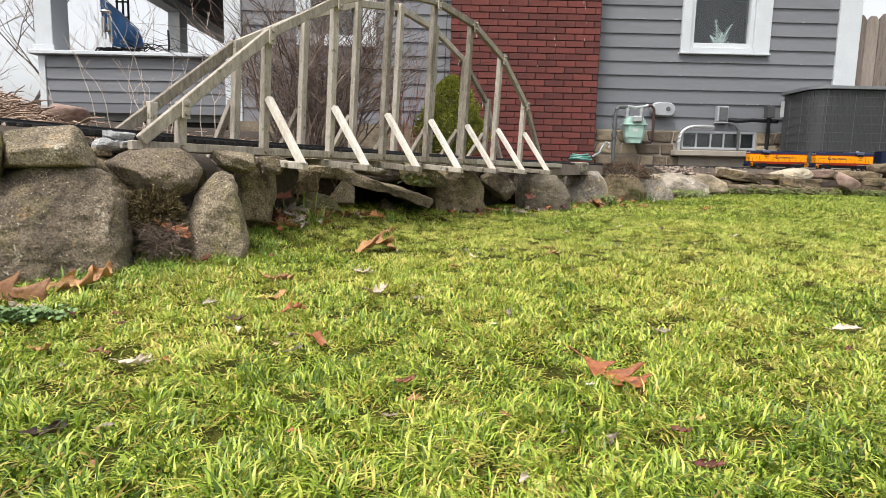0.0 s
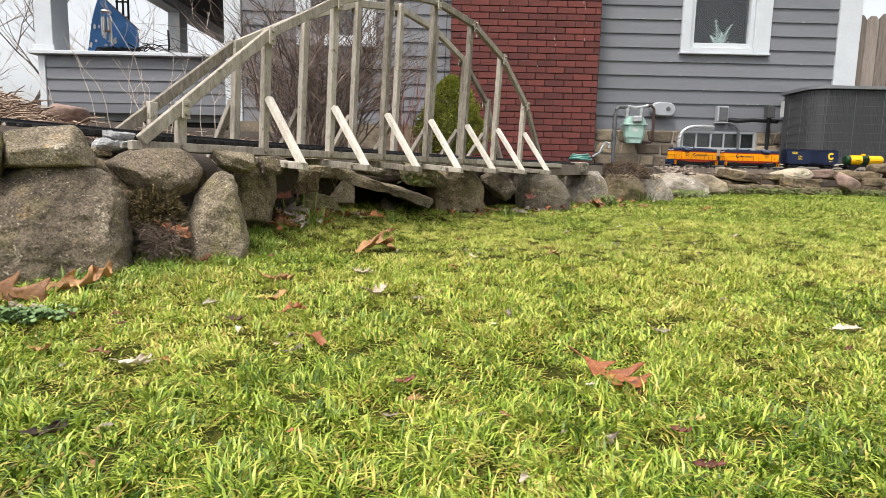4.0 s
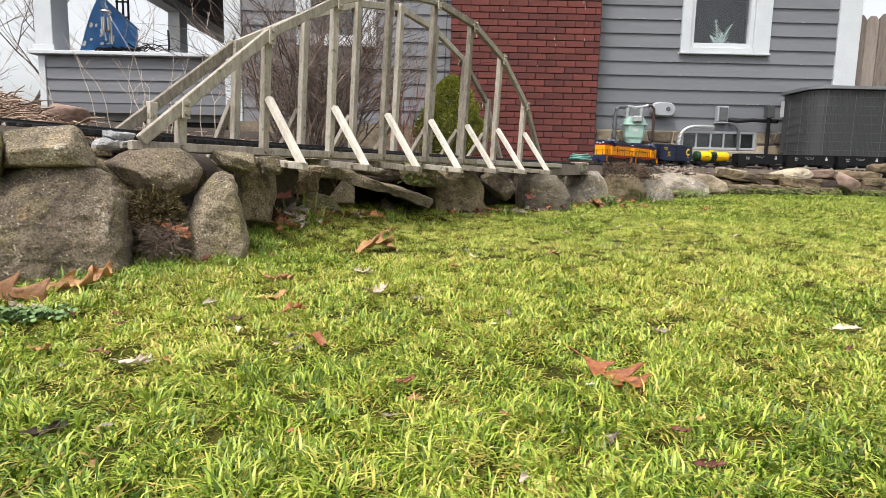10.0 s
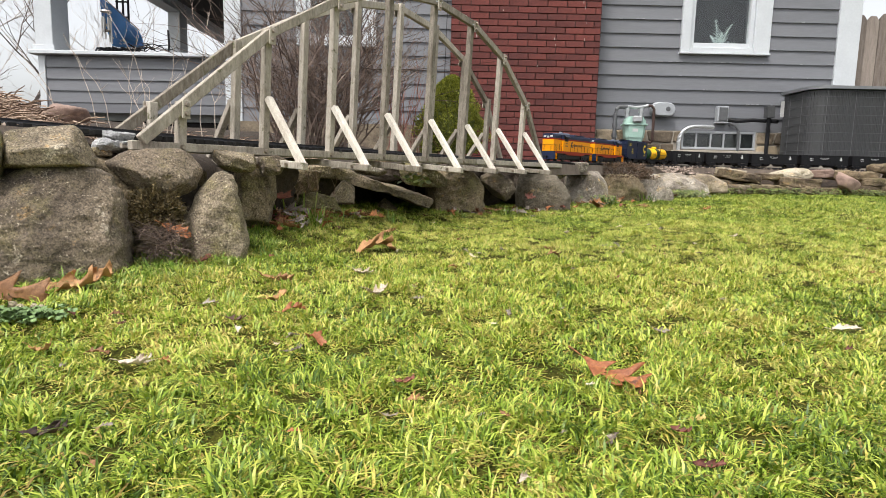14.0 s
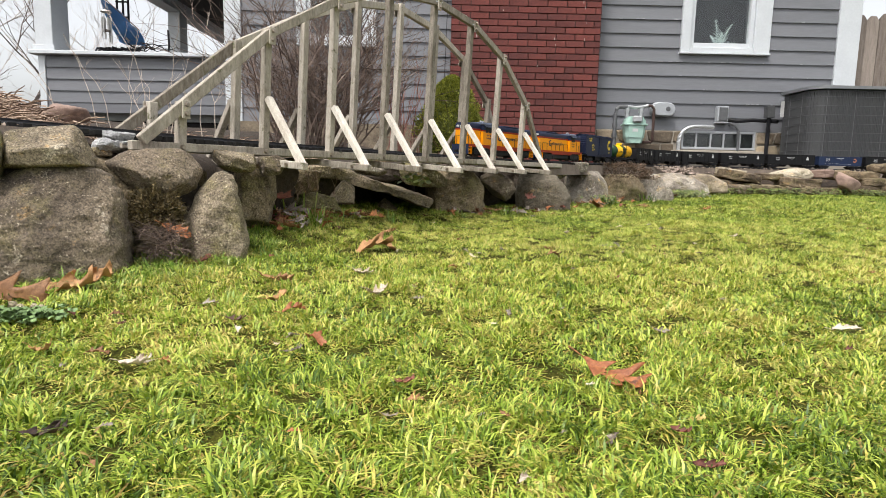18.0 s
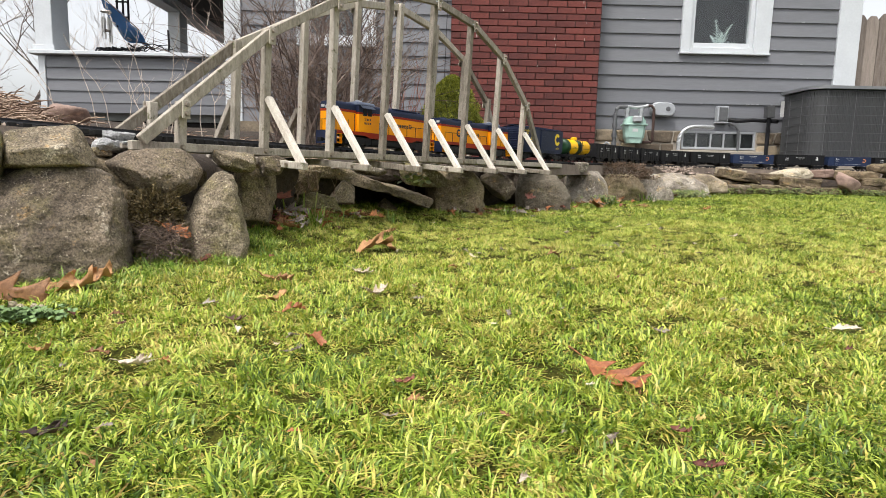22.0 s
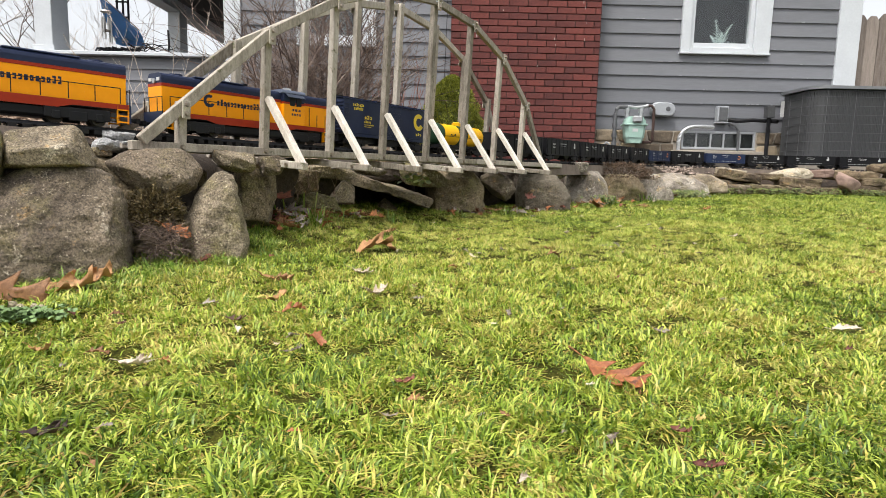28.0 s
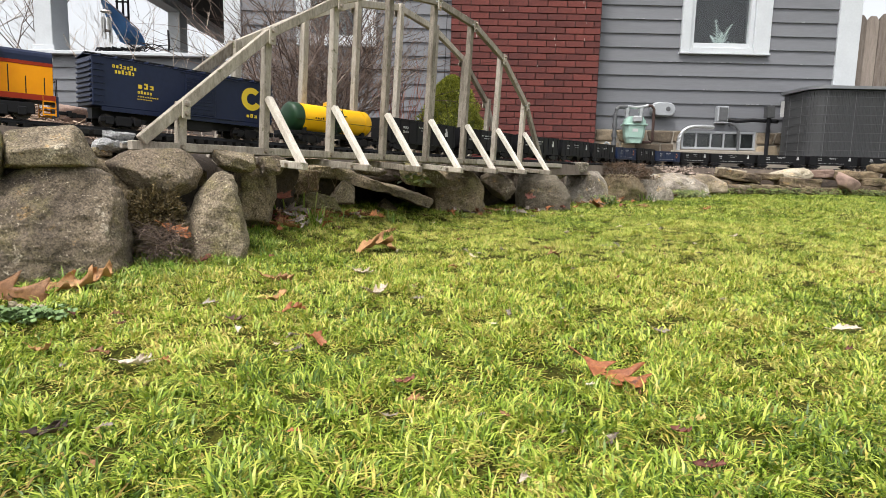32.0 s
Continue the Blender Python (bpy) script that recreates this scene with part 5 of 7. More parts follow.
    fern(2.93, .05, .14)
    fern(2.87, -.6, .10)
    for k in range(260):
        x = 2.59 + .6 * r.random()
        top = .012 + .035 * math.exp(-((x - 2.96) / .12) ** 2)
        p = Vector((x, y + .09 + r.gauss(0, .01), 1.655 + r.random() * top))
        d = Vector((r.gauss(0, 1), r.gauss(0, .3), r.gauss(.4, .8))).normalized() * r.uniform(.008, .02)
        orn.stick([p, p + d], [.0022, .001], 3)
    o = orn.make("twig_ornament", M["frost"])
    tagged(o, "white frosted twig ornament behind the window pane", "ornament")
    part("window_stool", boxes((2.5, 3.25, y + 0.06, y + 0.2, 1.58, 1.645)), M["white"], root)
    return root


def build_utilities():
    y = WALL_Y
    g = tagged(empty("gas_meter"), "pale green gas meter on grey pipes by the foundation", "gas meter")
    my = 6.30
    bm = bmesh.new()
    # body: tapered rounded case
    for z0, z1, w0, w1, d in ((0.585, 0.64, 0.075, 0.095, 0.07), (0.64, 0.765, 0.095, 0.108, 0.08), (0.78, 0.825, 0.112, 0.10, 0.085), (0.825, 0.855, 0.10, 0.075, 0.07)):
        a = [bm.verts.new((1.967 + sx * w0, my + sy * d, z0)) for sx, sy in ((-1, -.6), (-.7, -1), (.7, -1), (1, -.6), (1, .6), (.7, 1), (-.7, 1), (-1, .6))]
        b = [bm.verts.new((1.967 + sx * w1, my + sy * d, z1)) for sx, sy in ((-1, -.6), (-.7, -1), (.7, -1), (1, -.6), (1, .6), (.7, 1), (-.7, 1), (-1, .6))]
        for k in range(8):
            bm.faces.new((a[k], a[(k + 1) % 8], b[(k + 1) % 8], b[k]))
        bm.faces.new(a[::-1]), bm.faces.new(b)
    box(bm, 1.967 - .118, 1.967 + .118, my - .09, my + .09, 0.764, 0.782, bevel=0.004)
    part("case", bm, M["meter"], g)
    part("index_box", box(bmesh.new(), 1.92, 2.02, my - 0.115, my - 0.07, 0.79, 0.86, bevel=0.014), M["galv"], g, "round glass-fronted index box")
    part("data_plate", boxes((1.93, 1.985, my - 0.084, my - 0.079, 0.70, 0.73)), M["t_mark_w"], g)
    for x in (1.885, 2.03):
        part("union_nut", rod(rod(bmesh.new(), (x, my, 0.85), (x, my, 0.90), 0.02, 0.02, 8), (x, my, 0.90), (x, my, 0.945), 0.027, 0.027, 6), M["galv"], g)
    part("riser_pipe", pipe(bmesh.new(), [(1.765, my, 0.36), (1.765, my, 0.88), (1.775, my, 0.93), (1.80, my, 0.955), (1.885, my, 0.955)], 0.02, 10), M["pipe"], g)
    for z in (0.56, 0.64, 0.74):
        part("coupling", rod(bmesh.new(), (1.765, my, z), (1.765, my, z + 0.045), 0.028, 0.028, 8), M["pipe"], g)
    part("valve", boxes((1.77, 1.83, my - .015, my + .015, 0.72, 0.745), bevel=.003), M["pipe"], g)
    part("top_pipe", pipe(bmesh.new(), [(1.885, my, 0.962), (1.97, my, 0.95), (2.06, my, 0.962), (2.10, my, 0.975)], 0.017, 10), M["galv"], g)
    part("outlet_pipe", pipe(bmesh.new(), [(2.09, my, 0.97), (2.14, my, 0.97), (2.165, my, 0.94), (2.168, my, 0.62), (2.155, my, 0.60), (2.06, my, 0.60)], 0.015, 10), M["rust"], g, "rusty brown outlet pipe")
    v = tagged(empty("pressure_regulator"), "grey oval regulator cover on the siding", "regulator")
    bm = bmesh.new()
    prof = arc(2.245, 0.955, 0.072, 90, 270, 8) + arc(2.355, 0.95, 0.072, -90, 90, 8)
    a, b = [bm.verts.new((x, 6.40, z)) for x, z in prof], [bm.verts.new((x, 6.478, z)) for x, z in prof]
    c = [bm.verts.new((2.30 + (x - 2.30) * 0.9, 6.388, 0.953 + (z - 0.953) * 0.86)) for x, z in prof]
    for k in range(len(prof)):
        n = (k + 1) % len(prof)
        bm.faces.new((a[k], a[n], b[n], b[k])), bm.faces.new((c[k], c[n], a[n], a[k]))
    bm.faces.new(c)
    part("cover", bm, M["conduit"], v)
    part("dial", rod(bmesh.new(), (2.345, 6.388, 0.955), (2.345, 6.380, 0.955), 0.026, 0.02, 12), M["pipe"], v)
    e = tagged(empty("electrical_box"), "small grey electrical box on the siding", "electrical box")
    part("box_body", box(bmesh.new(), 2.878, 2.992, 6.40, 6.478, 0.835, 1.0, bevel=0.006), M["conduit"], e)
    part("box_door", box(bmesh.new(), 2.89, 2.98, 6.388, 6.399, 0.85, 0.985, bevel=0.003), M["pipe"], e)
    part("lower_lip", box(bmesh.new(), 2.872, 2.998, 6.395, 6.478, 0.822, 0.834, bevel=0.002), M["conduit"], e)
    c = tagged(empty("conduit"), "bent grey plastic conduit over the basement window", "conduit")
    arcp = [(2.49 + 0.16 - 0.16 * math.cos(radians(a)), 6.42, 0.62 + 0.16 * math.sin(radians(a))) for a in range(0, 91, 15)]
    part("pipe_bend", pipe(bmesh.new(), [(2.49, 6.42, 0.52)] + arcp + [(2.74, 6.42, 0.783), (2.86, 6.44, 0.778)], 0.02, 10), M["galv"], c)
    part("cable", pipe(bmesh.new(), [(3.02, 6.42, 0.82), (3.08, 6.42, 0.80), (3.12, 6.42, 0.75), (3.125, 6.42, 0.6), (3.12, 6.42, 0.5)], 0.012, 8), M["pipe"], c)
    l = tagged(empty("refrigerant_line"), "black insulated line from the wall to the condenser", "pipe")
    part("insulated_line", pipe(bmesh.new(), [(3.02, 6.46, 0.86), (3.10, 6.42, 0.845), (3.25, 6.4, 0.86), (3.42, 6.38, 0.85), (3.46, 6.3, 0.84)], 0.02, 8), M["t_black"], l)
    part("drop_line", pipe(bmesh.new(), [(3.40, 6.36, 0.98), (3.40, 6.36, 0.7), (3.385, 6.33, 0.5), (3.38, 6.33, 0.38)], 0.02, 8), M["t_black"], l)
    part("disconnect", boxes((3.36, 3.44, 6.32, 6.4, 0.88, 1.0), bevel=.004), M["ac"], l)
    # condenser
    ac = tagged(empty("air_conditioner"), "dark grey outdoor air-conditioning condenser with louvred sides", "air conditioner")
    x0, x1, y0, y1, z0, z1, rr = 3.455, 4.30, 5.70, 6.36, 0.40, 1.10, 0.16

    def outline(d):
        o = []
        for cx, cy, a in ((x1 - rr, y1 - rr, 0), (x0 + rr, y1 - rr, 90), (x0 + rr, y0 + rr, 180), (x1 - rr, y0 + rr, 270)):
            o += arc(cx, cy, rr - d, a, a + 90, 9)
        return o

    def prism(bm, d, za, zb, top=True):
        p = outline(d)
        a, b = [bm.verts.new((*q, za)) for q in p], [bm.verts.new((*q, zb)) for q in p]
        for k in range(len(p)):
            bm.faces.new((a[k], a[(k + 1) % len(p)], b[(k + 1) % len(p)], b[k]))
        if top:
            bm.faces.new(a[::-1]), bm.faces.new(b)
        return bm
    part("coil", prism(bmesh.new(), 0.02, z0 + 0.05, z1 - 0.01), M["ac"], ac)
    part("base_pan", prism(bmesh.new(), 0.0, z0, z0 + 0.05), M["ac"], ac)
    part("top_cap", prism(bmesh.new(), -0.012, z1, z1 + 0.028), M["aclight"], ac)
    part("fan_guard", prism(bmesh.new(), 0.16, z1 + 0.028, z1 + 0.045), M["ac"], ac)
    for k in range(7):
        z = z0 + 0.13 + k * 0.083
        pts = [(*q, z) for q in outline(0.012)]
        part("louvre_wire", pipe(bmesh.new(), pts + pts[:1], 0.0014, 5), M["pipe"], ac)
    for x in (x0 + 0.13, x0 + 0.4, x0 + 0.67):
        part("guard_rod", rod(bmesh.new(), (x, y0 + 0.008, z0 + 0.05), (x, y0 + 0.008, z1), 0.0025, 0.0025, 5), M["pipe"], ac)
    for q in (y0 + .2, y0 + .4):
        part("guard_rod", rod(bmesh.new(), (x0 + 0.008, q, z0 + 0.05), (x0 + 0.008, q, z1), 0.0025, 0.0025, 5), M["pipe"], ac)
    fin = None
    o = outline(0.017)
    for (ax, ay), (bx, by) in zip(o, o[1:] + o[:1]):
        ln = math.hypot(bx - ax, by - ay)
        for k in range(max(1, int(ln / 0.016))):
            u = (k + .5) / max(1, int(ln / 0.016))
            m = pose(ax + (bx - ax) * u, ay + (by - ay) * u, z0 + 0.055, 0, 0, math.degrees(math.atan2(by - ay, bx - ax)))
            if m.translation.y > y0 + 0.45:
                continue
            if fin is None:
                fin = part("fin", boxes((-.0025, .0025, -.004, .004, 0, z1 - z0 - 0.07)), M["ac"], ac)
                fin.matrix_local = m
            else:
                share("fin", fin, m, ac)
    part("maker_plate", boxes((x0 + 0.002, x0 + 0.008, y1 - 0.16, y1 - 0.10, 0.88, 1.04)), M["t_mark_w"], ac)
    tagged(link_mesh("condenser_pad", boxes((3.40, 4.36, 5.64, 6.44, 0.28, 0.40), bevel=0.01), M["foundm"]), "concrete pad under the condenser", "pad")
    # fence
    f = tagged(empty("fence"), "tall weathered wooden board fence beside the house", "fence")
    x, k = 4.37, 0
    r = random.Random(6)
    for k in range(14):
        w, h = 0.145, 2.06 + 0.012 * k + r.uniform(-.02, .02)
        bm = bmesh.new()
        prof = [(0, 0.3), (w - 0.008, 0.3), (w - 0.008, h - 0.05), (w - 0.045, h), (0.04, h), (0, h - 0.05)]
        yy = 6.86 + r.uniform(-.008, .008)
        a, b = [bm.verts.new((x + u, yy, v)) for u, v in prof], [bm.verts.new((x + u, yy + 0.02, v)) for u, v in prof]
        for i in range(6):
            bm.faces.new((a[i], a[(i + 1) % 6], b[(i + 1) % 6], b[i]))
        bm.faces.new(a), bm.faces.new(b[::-1])
        part("fence_board", bm, M["fence"], f)
        x += w
    part("fence_rail", boxes((4.37, 6.4, 6.885, 6.93, 0.7, 0.79), (4.37, 6.4, 6.885, 6.93, 1.6, 1.69)), M["fence"], f)


def build_porch():
    root = tagged(empty("porch"), "open grey porch with white square columns and a dark roof underside", "porch")
    y = 7.3
    part("rail_wall", boxes((-4.86, -2.37, y + 0.004, y + 0.12, 0.88, 1.52)), M["siding"], root)
    siding(root, [(-4.80, -2.37, 0.5, 1.6)], 0.975, 1.517, y, 0.1355)
    part("siding_skirt", boxes((-4.80, -2.37, y - 0.012, y + 0.003, 0.86, 0.973)), M["siding"], root)
    part("corner_trim", boxes((-4.88, -4.802, y - 0.03, y + 0.003, 0.86, 1.52), bevel=.004), M["white"], root)
    part("rail_cap", boxes((-4.96, -2.36, y - 0.10, y + 0.16, 1.522, 1.565), bevel=.006), M["white"], root)
    for cy in (7.3, 10.75, 13.6):
        c = part("column", boxes((-4.90, -4.69, cy + (0 if cy > 8 else -0.03), cy + 0.30, 1.57 if cy < 8 else 0.9, 2.9), bevel=.006), M["white"], root)
        part("column_base", boxes((-4.925, -4.665, cy - 0.05, cy + 0.325, 1.567, 1.63), bevel=.004), M["white"], c) if cy < 8 else None
    part("floor", boxes((-4.9, -2.36, 7.45, 13.2, 0.78, 0.88)), M["column_grey"], root)
    # near-black sheet paints the shade of the open space under the floor
    part("under_void", boxes((-4.8, -2.36, 7.5, 7.6, 0.1, 0.78)), M["dark"], root)
    part("front_rail_wall", boxes((-4.86, -4.74, 7.63, 10.72, 0.88, 1.30), (-4.86, -4.74, 11.07, 13.5, 0.88, 1.30)), M["siding"], root)
    part("eave_beam", boxes((-4.92, -4.68, 7.2, 13.3, 2.90, 3.08)), M["white"], root)
    part("side_beam", boxes((-4.66, -2.37, 7.25, 7.45, 2.90, 3.08)), M["white"], root)
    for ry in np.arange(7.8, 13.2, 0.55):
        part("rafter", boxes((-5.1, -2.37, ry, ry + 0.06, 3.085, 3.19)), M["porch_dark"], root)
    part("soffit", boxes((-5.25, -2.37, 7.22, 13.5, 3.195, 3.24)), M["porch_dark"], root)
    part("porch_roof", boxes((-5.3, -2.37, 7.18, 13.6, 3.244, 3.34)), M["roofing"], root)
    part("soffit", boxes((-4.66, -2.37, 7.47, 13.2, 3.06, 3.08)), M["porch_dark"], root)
    # wind chime
    w = tagged(empty("wind_chime"), "metal tube wind chime hanging in the porch opening", "wind chime")
    cx, cy = -4.04, 7.27
    part("canopy_disc", rod(bmesh.new(), (cx, cy, 2.02), (cx, cy, 2.04), 0.065, 0.05, 14), M["chime"], w)
    part("hanger", rod(bmesh.new(), (cx, cy, 2.04), (cx, cy, 3.2), 0.004, 0.004, 5), M["chime"], w)
    part("clapper", rod(bmesh.new(), (cx, cy, 1.80), (cx, cy, 1.82), 0.035, 0.035, 12), M["bark"], w)
    for k in range(6):
        a = radians(60 * k + 20)
        px, py = cx + 0.048 * math.cos(a), cy + 0.048 * math.sin(a)
        part("tube", rod(bmesh.new(), (px, py, 1.66 + 0.03 * k), (px, py, 1.96), 0.010, 0.010, 8), M["chime"], w)
        part("cord", rod(bmesh.new(), (px, py, 1.96), (px, py, 2.022), 0.002, 0.002, 4), M["chime"], w)
    # bundle of dark cable on the rail cap
    b = tagged(empty("cable_bundle"), "dark coiled cable and dry vine lying on the porch rail", "cable")
    r = random.Random(12)
    bm = bmesh.new()
    for k in range(9):
        x = -4.18 + k * 0.05
        pipe(bm, [(x - 0.06, 7.36, 1.585), (x - .02, 7.33 + r.uniform(-.03, .03), 1.60 + r.uniform(0, .03)), (x + .04, 7.38, 1.605 + r.uniform(0, .02)), (x + .08, 7.34, 1.585)], r.uniform(.012, .022), 6)
    part("coil", bm, M["t_black"], b)
    bm = bmesh.new()
    for k in range(6):
        x = -3.85 + r.uniform(0, .2)
        pts = [(x + i * 0.07, 7.34 + r.uniform(-.05, .05), 1.595 + r.uniform(0, .09)) for i in range(7)]
        pipe(bm, pts, [.008, .008, .007, .006, .005, .004, .002], 5)
    pipe(bm, [(-3.36, 7.36, 1.57), (-3.35, 7.36, 1.68), (-3.355, 7.36, 1.85)], .012, 6)
    part("vine", bm, M["t_black"], b)
    # dark rods of unclear use, built as a plain hanging bracket
    h = tagged(empty("hanging_lantern"), "black iron rods of a hanging bracket under the porch roof", "lantern")
    for x, z in ((-4.46, 2.08), (-4.38, 1.99), (-4.31, 1.95)):
        part("rod", rod(bmesh.new(), (x, 8.3, z), (x, 8.3, 3.07), 0.016, 0.016, 6), M["t_black"], h)
    part("cross_piece", boxes((-4.48, -4.3, 8.29, 8.31, 2.2, 2.22), (-4.48, -4.3, 8.29, 8.31, 2.4, 2.42)), M["t_black"], h)


FLAG_A, FLAG_B = Vector((-4.52, 8.0, 2.42)), Vector((-4.04, 8.0, 2.00))


def flag_pose(a):
    """The flag turned by a degrees about its slanting staff."""
    x = (FLAG_B - FLAG_A).normalized()
    z = Vector((0, -1, 0))
    y = z.cross(x)
    return Matrix.Translation(FLAG_A) @ Matrix((x, y, z)).transposed().to_4x4() @ pose(0, 0, 0, a)


def build_cloth():
    """A blue garden flag on a slanting staff, rigid, swinging about the staff."""
    root = tagged(empty("garden_flag"), "sky-blue printed garden flag swinging in the porch opening", "flag")
    n, g, bm = 12, [], bmesh.new()
    ln = (FLAG_B - FLAG_A).length

    def point(u, v):
        # along the staff u, away from it v
        c0, c1 = Vector((0, 0, 0)), Vector((ln, 0, 0))
        d0, d1 = Vector((0.24, -0.74, 0)), Vector((ln + 0.17, -0.20, 0))
        p = (c0 * (1 - u) + c1 * u) * (1 - v) + (d0 * (1 - u) + d1 * u) * v
        p.z += 0.06 * math.sin(3.1 * v) * math.sin(2.6 * u + .3) + 0.018 * math.sin(9 * u + 5 * v)
        return p
    for i in range(n + 1):
        g.append([bm.verts.new(point(i / n, j / n)) for j in range(n + 1)])
    for i in range(n):
        for j in range(n):
            bm.faces.new((g[i][j], g[i + 1][j], g[i + 1][j + 1], g[i][j + 1]))
    bmesh.ops.solidify(bm, geom=bm.faces[:], thickness=0.005)
    part("fabric", bm, M["cloth"], root, smooth=True)
    r = random.Random(4)
    for k in range(14):
        u, v, s = r.uniform(.05, .6), r.uniform(.45, .95), r.uniform(.018, .055)
        bm = bmesh.new()
        vs = []
        for a in range(7):
            q = point(u + s * math.cos(a * .9) * r.uniform(.6, 1.1), v + s * 1.2 * math.sin(a * .9) * r.uniform(.6, 1.1))
            vs.append(bm.verts.new(q + Vector((0, 0, 0.012))))
        bm.faces.new(vs)
        part("printed_patch", bm, M["cloth_w"], root, "white printed patch")
    part("staff", rod(bmesh.new(), (-0.9, 0, 0), (ln + 0.03, 0, 0), 0.009, 0.007, 6), M["bark"], root)
    root.matrix_world = flag_pose(45)
    return root


# ---- plants, leaves and litter ----
def twiggy(tr, r, p, d, ln, rad, depth, spread=0.55, up=0.25, kids=3, crook=.12):
    pts, radii, q, e = [p], [rad], p, d
    for i in range(3):
        e = (e + Vector((r.gauss(0, crook), r.gauss(0, crook), r.gauss(0, .06) + up * 0.1))).normalized()
        q = q + e * ln / 3
        pts.append(q)
        radii.append(rad * (1 - 0.2 * (i + 1)))
    tr.stick(pts, radii, 3)
    if depth:
        for k in range(kids):
            s = pts[1 + (k % 3)]
            f = (e + Vector((r.gauss(0, spread), r.gauss(0, spread), r.gauss(0, spread * .6) + up))).normalized()
            twiggy(tr, r, s, f, ln * r.uniform(.5, .8), rad * 0.6, depth - 1, spread, up, kids, crook)


def build_plants():
    r = random.Random(21)
    # large bare shrub behind the bridge
    root = tagged(empty("bare_shrub"), "large leafless shrub with dense brown twigs", "shrub")
    for k in range(90):
        tr = Tris()
        a = r.uniform(0, 6.28)
        b = Vector((-0.98 + 0.34 * math.cos(a) * r.random(), 4.5 + 0.25 * math.sin(a) * r.random(), 0.36))
        d = Vector((math.cos(a) * r.uniform(.05, .8), math.sin(a) * r.uniform(.05, .5), 1)).normalized()
        twiggy(tr, r, b, d, r.uniform(.45, .8), r.uniform(.005, .011), 3, 0.62, 0.16, 3, .22)
        tr.make("stem", M["twig"], root)
    # second, lower twigs to its side
    root = tagged(empty("red_twig_shrub"), "low leafless shrub with reddish twigs", "shrub")
    for k in range(16):
        tr = Tris()
        b = Vector((-0.42 + r.uniform(-.12, .2), 5.1 + r.uniform(-.1, .1), 0.38))
        twiggy(tr, r, b, Vector((r.gauss(0, .15), r.gauss(0, .15), 1)).normalized(), r.uniform(.25, .45), .006, 2, 0.3, 0.5, 3)
        tr.make("stem", M["twig_red"], root)
    for k in range(14):
        tr = Tris()
        b = Vector((-0.15 + r.uniform(-.2, .25), 4.9 + r.uniform(-.1, .1), 0.36))
        twiggy(tr, r, b, Vector((r.gauss(0, .3), r.gauss(0, .3), 1)).normalized(), r.uniform(.15, .25), .004, 2, 0.6, 0.2, 3)
        tr.make("stem", M["twig_red"], root)
    # pale dry canes before the porch
    canes = tagged(empty("dry_canes"), "pale dry perennial canes standing in the bed", "plant")
    for x0, y0, x1, z1, bend in ((-1.46, 2.5, -1.60, 0.83, .04), (-1.42, 2.55, -1.62, 0.80, .05), (-1.38, 2.7, -1.38, 0.90, -.05), (-1.30, 2.6, -1.46, 0.76, .04), (-1.26, 2.5, -1.44, 0.98, .08),
                                 (-1.27, 2.6, -1.33, 0.70, .02), (-1.18, 2.6, -1.16, 0.96, -.02), (-1.16, 2.55, -1.12, 0.72, .02), (-1.22, 2.6, -1.2, 0.66, 0), (-1.05, 2.6, -1.02, 0.98, -.03),
                                 (-1.0, 2.6, -1.05, 0.8, .02), (-1.75, 2.8, -2.1, 0.85, .05), (-1.8, 2.8, -2.15, 0.98, .08), (-1.33, 2.7, -1.5, 0.66, .03)):
        tr = Tris()
        zb = float(ground_z(x0, y0)) - 0.01
        n, pts, rad = 8, [], []
        for i in range(n + 1):
            u = i / n
            pts.append((x0 + (x1 - x0) * u + bend * math.sin(3.14 * u) + r.gauss(0, .006), y0 + .05 * u + r.gauss(0, .004), zb + (z1 - zb) * 0.9 * u))
            rad.append(.0021 * (1 - .6 * u))
        tr.stick(pts, rad, 5)
        for _ in range(2):
            q = Vector(pts[r.randint(4, 7)])
            twiggy(tr, r, q, Vector((r.gauss(0, .6), r.gauss(0, .3), .8)).normalized(), r.uniform(.04, .10), .0012, 1, .4, .2, 2)
        tr.make("cane", M["twig_pale"], canes)
    # heap of dead grass
    tr = Tris()
    for k in range(3000):
        x, y = r.gauss(-1.86, .17), r.gauss(2.35, .16)
        z = float(ground_z(x, y)) + max(0, .13 * math.exp(-((x + 1.95) / .28) ** 2 - ((y - 2.4) / .3) ** 2)) * r.random() + .01
        a, e = r.uniform(-1.1, 1.1) + (3.14 if r.random() < .5 else 0), r.gauss(-.05, .30)
        d = Vector((math.cos(a), math.sin(a), e)).normalized()
        ln = r.uniform(.04, .15)
        p = Vector((x, y, z + .02))
        tr.stick([p, p + d * ln * .5 + Vector((0, 0, .015)), p + d * ln], [.0032, .003, .0018], 3)
    tagged(tr.make("dead_grass_heap", M["straw"]), "heap of pale brown dead grass beside the track", "dead grass", kind="stuff")
    tr = Tris()
    for k in range(900):
        x, y = r.uniform(-2.2, .4), r.uniform(1.9, 4.5)
        if bed_side(x, y) < .35:
            continue
        z = float(ground_z(x, y)) + .006
        a = r.uniform(0, 6.28)
        d = Vector((math.cos(a), math.sin(a), r.gauss(0, .15)))
        p = Vector((x, y, z))
        ln = r.uniform(.04, .16)
        tr.stick([p, p + d * ln], [.003, .002], 3)
    tagged(tr.make("bed_litter", M["straw"]), "dry stalks scattered over the garden bed", "litter", kind="stuff")
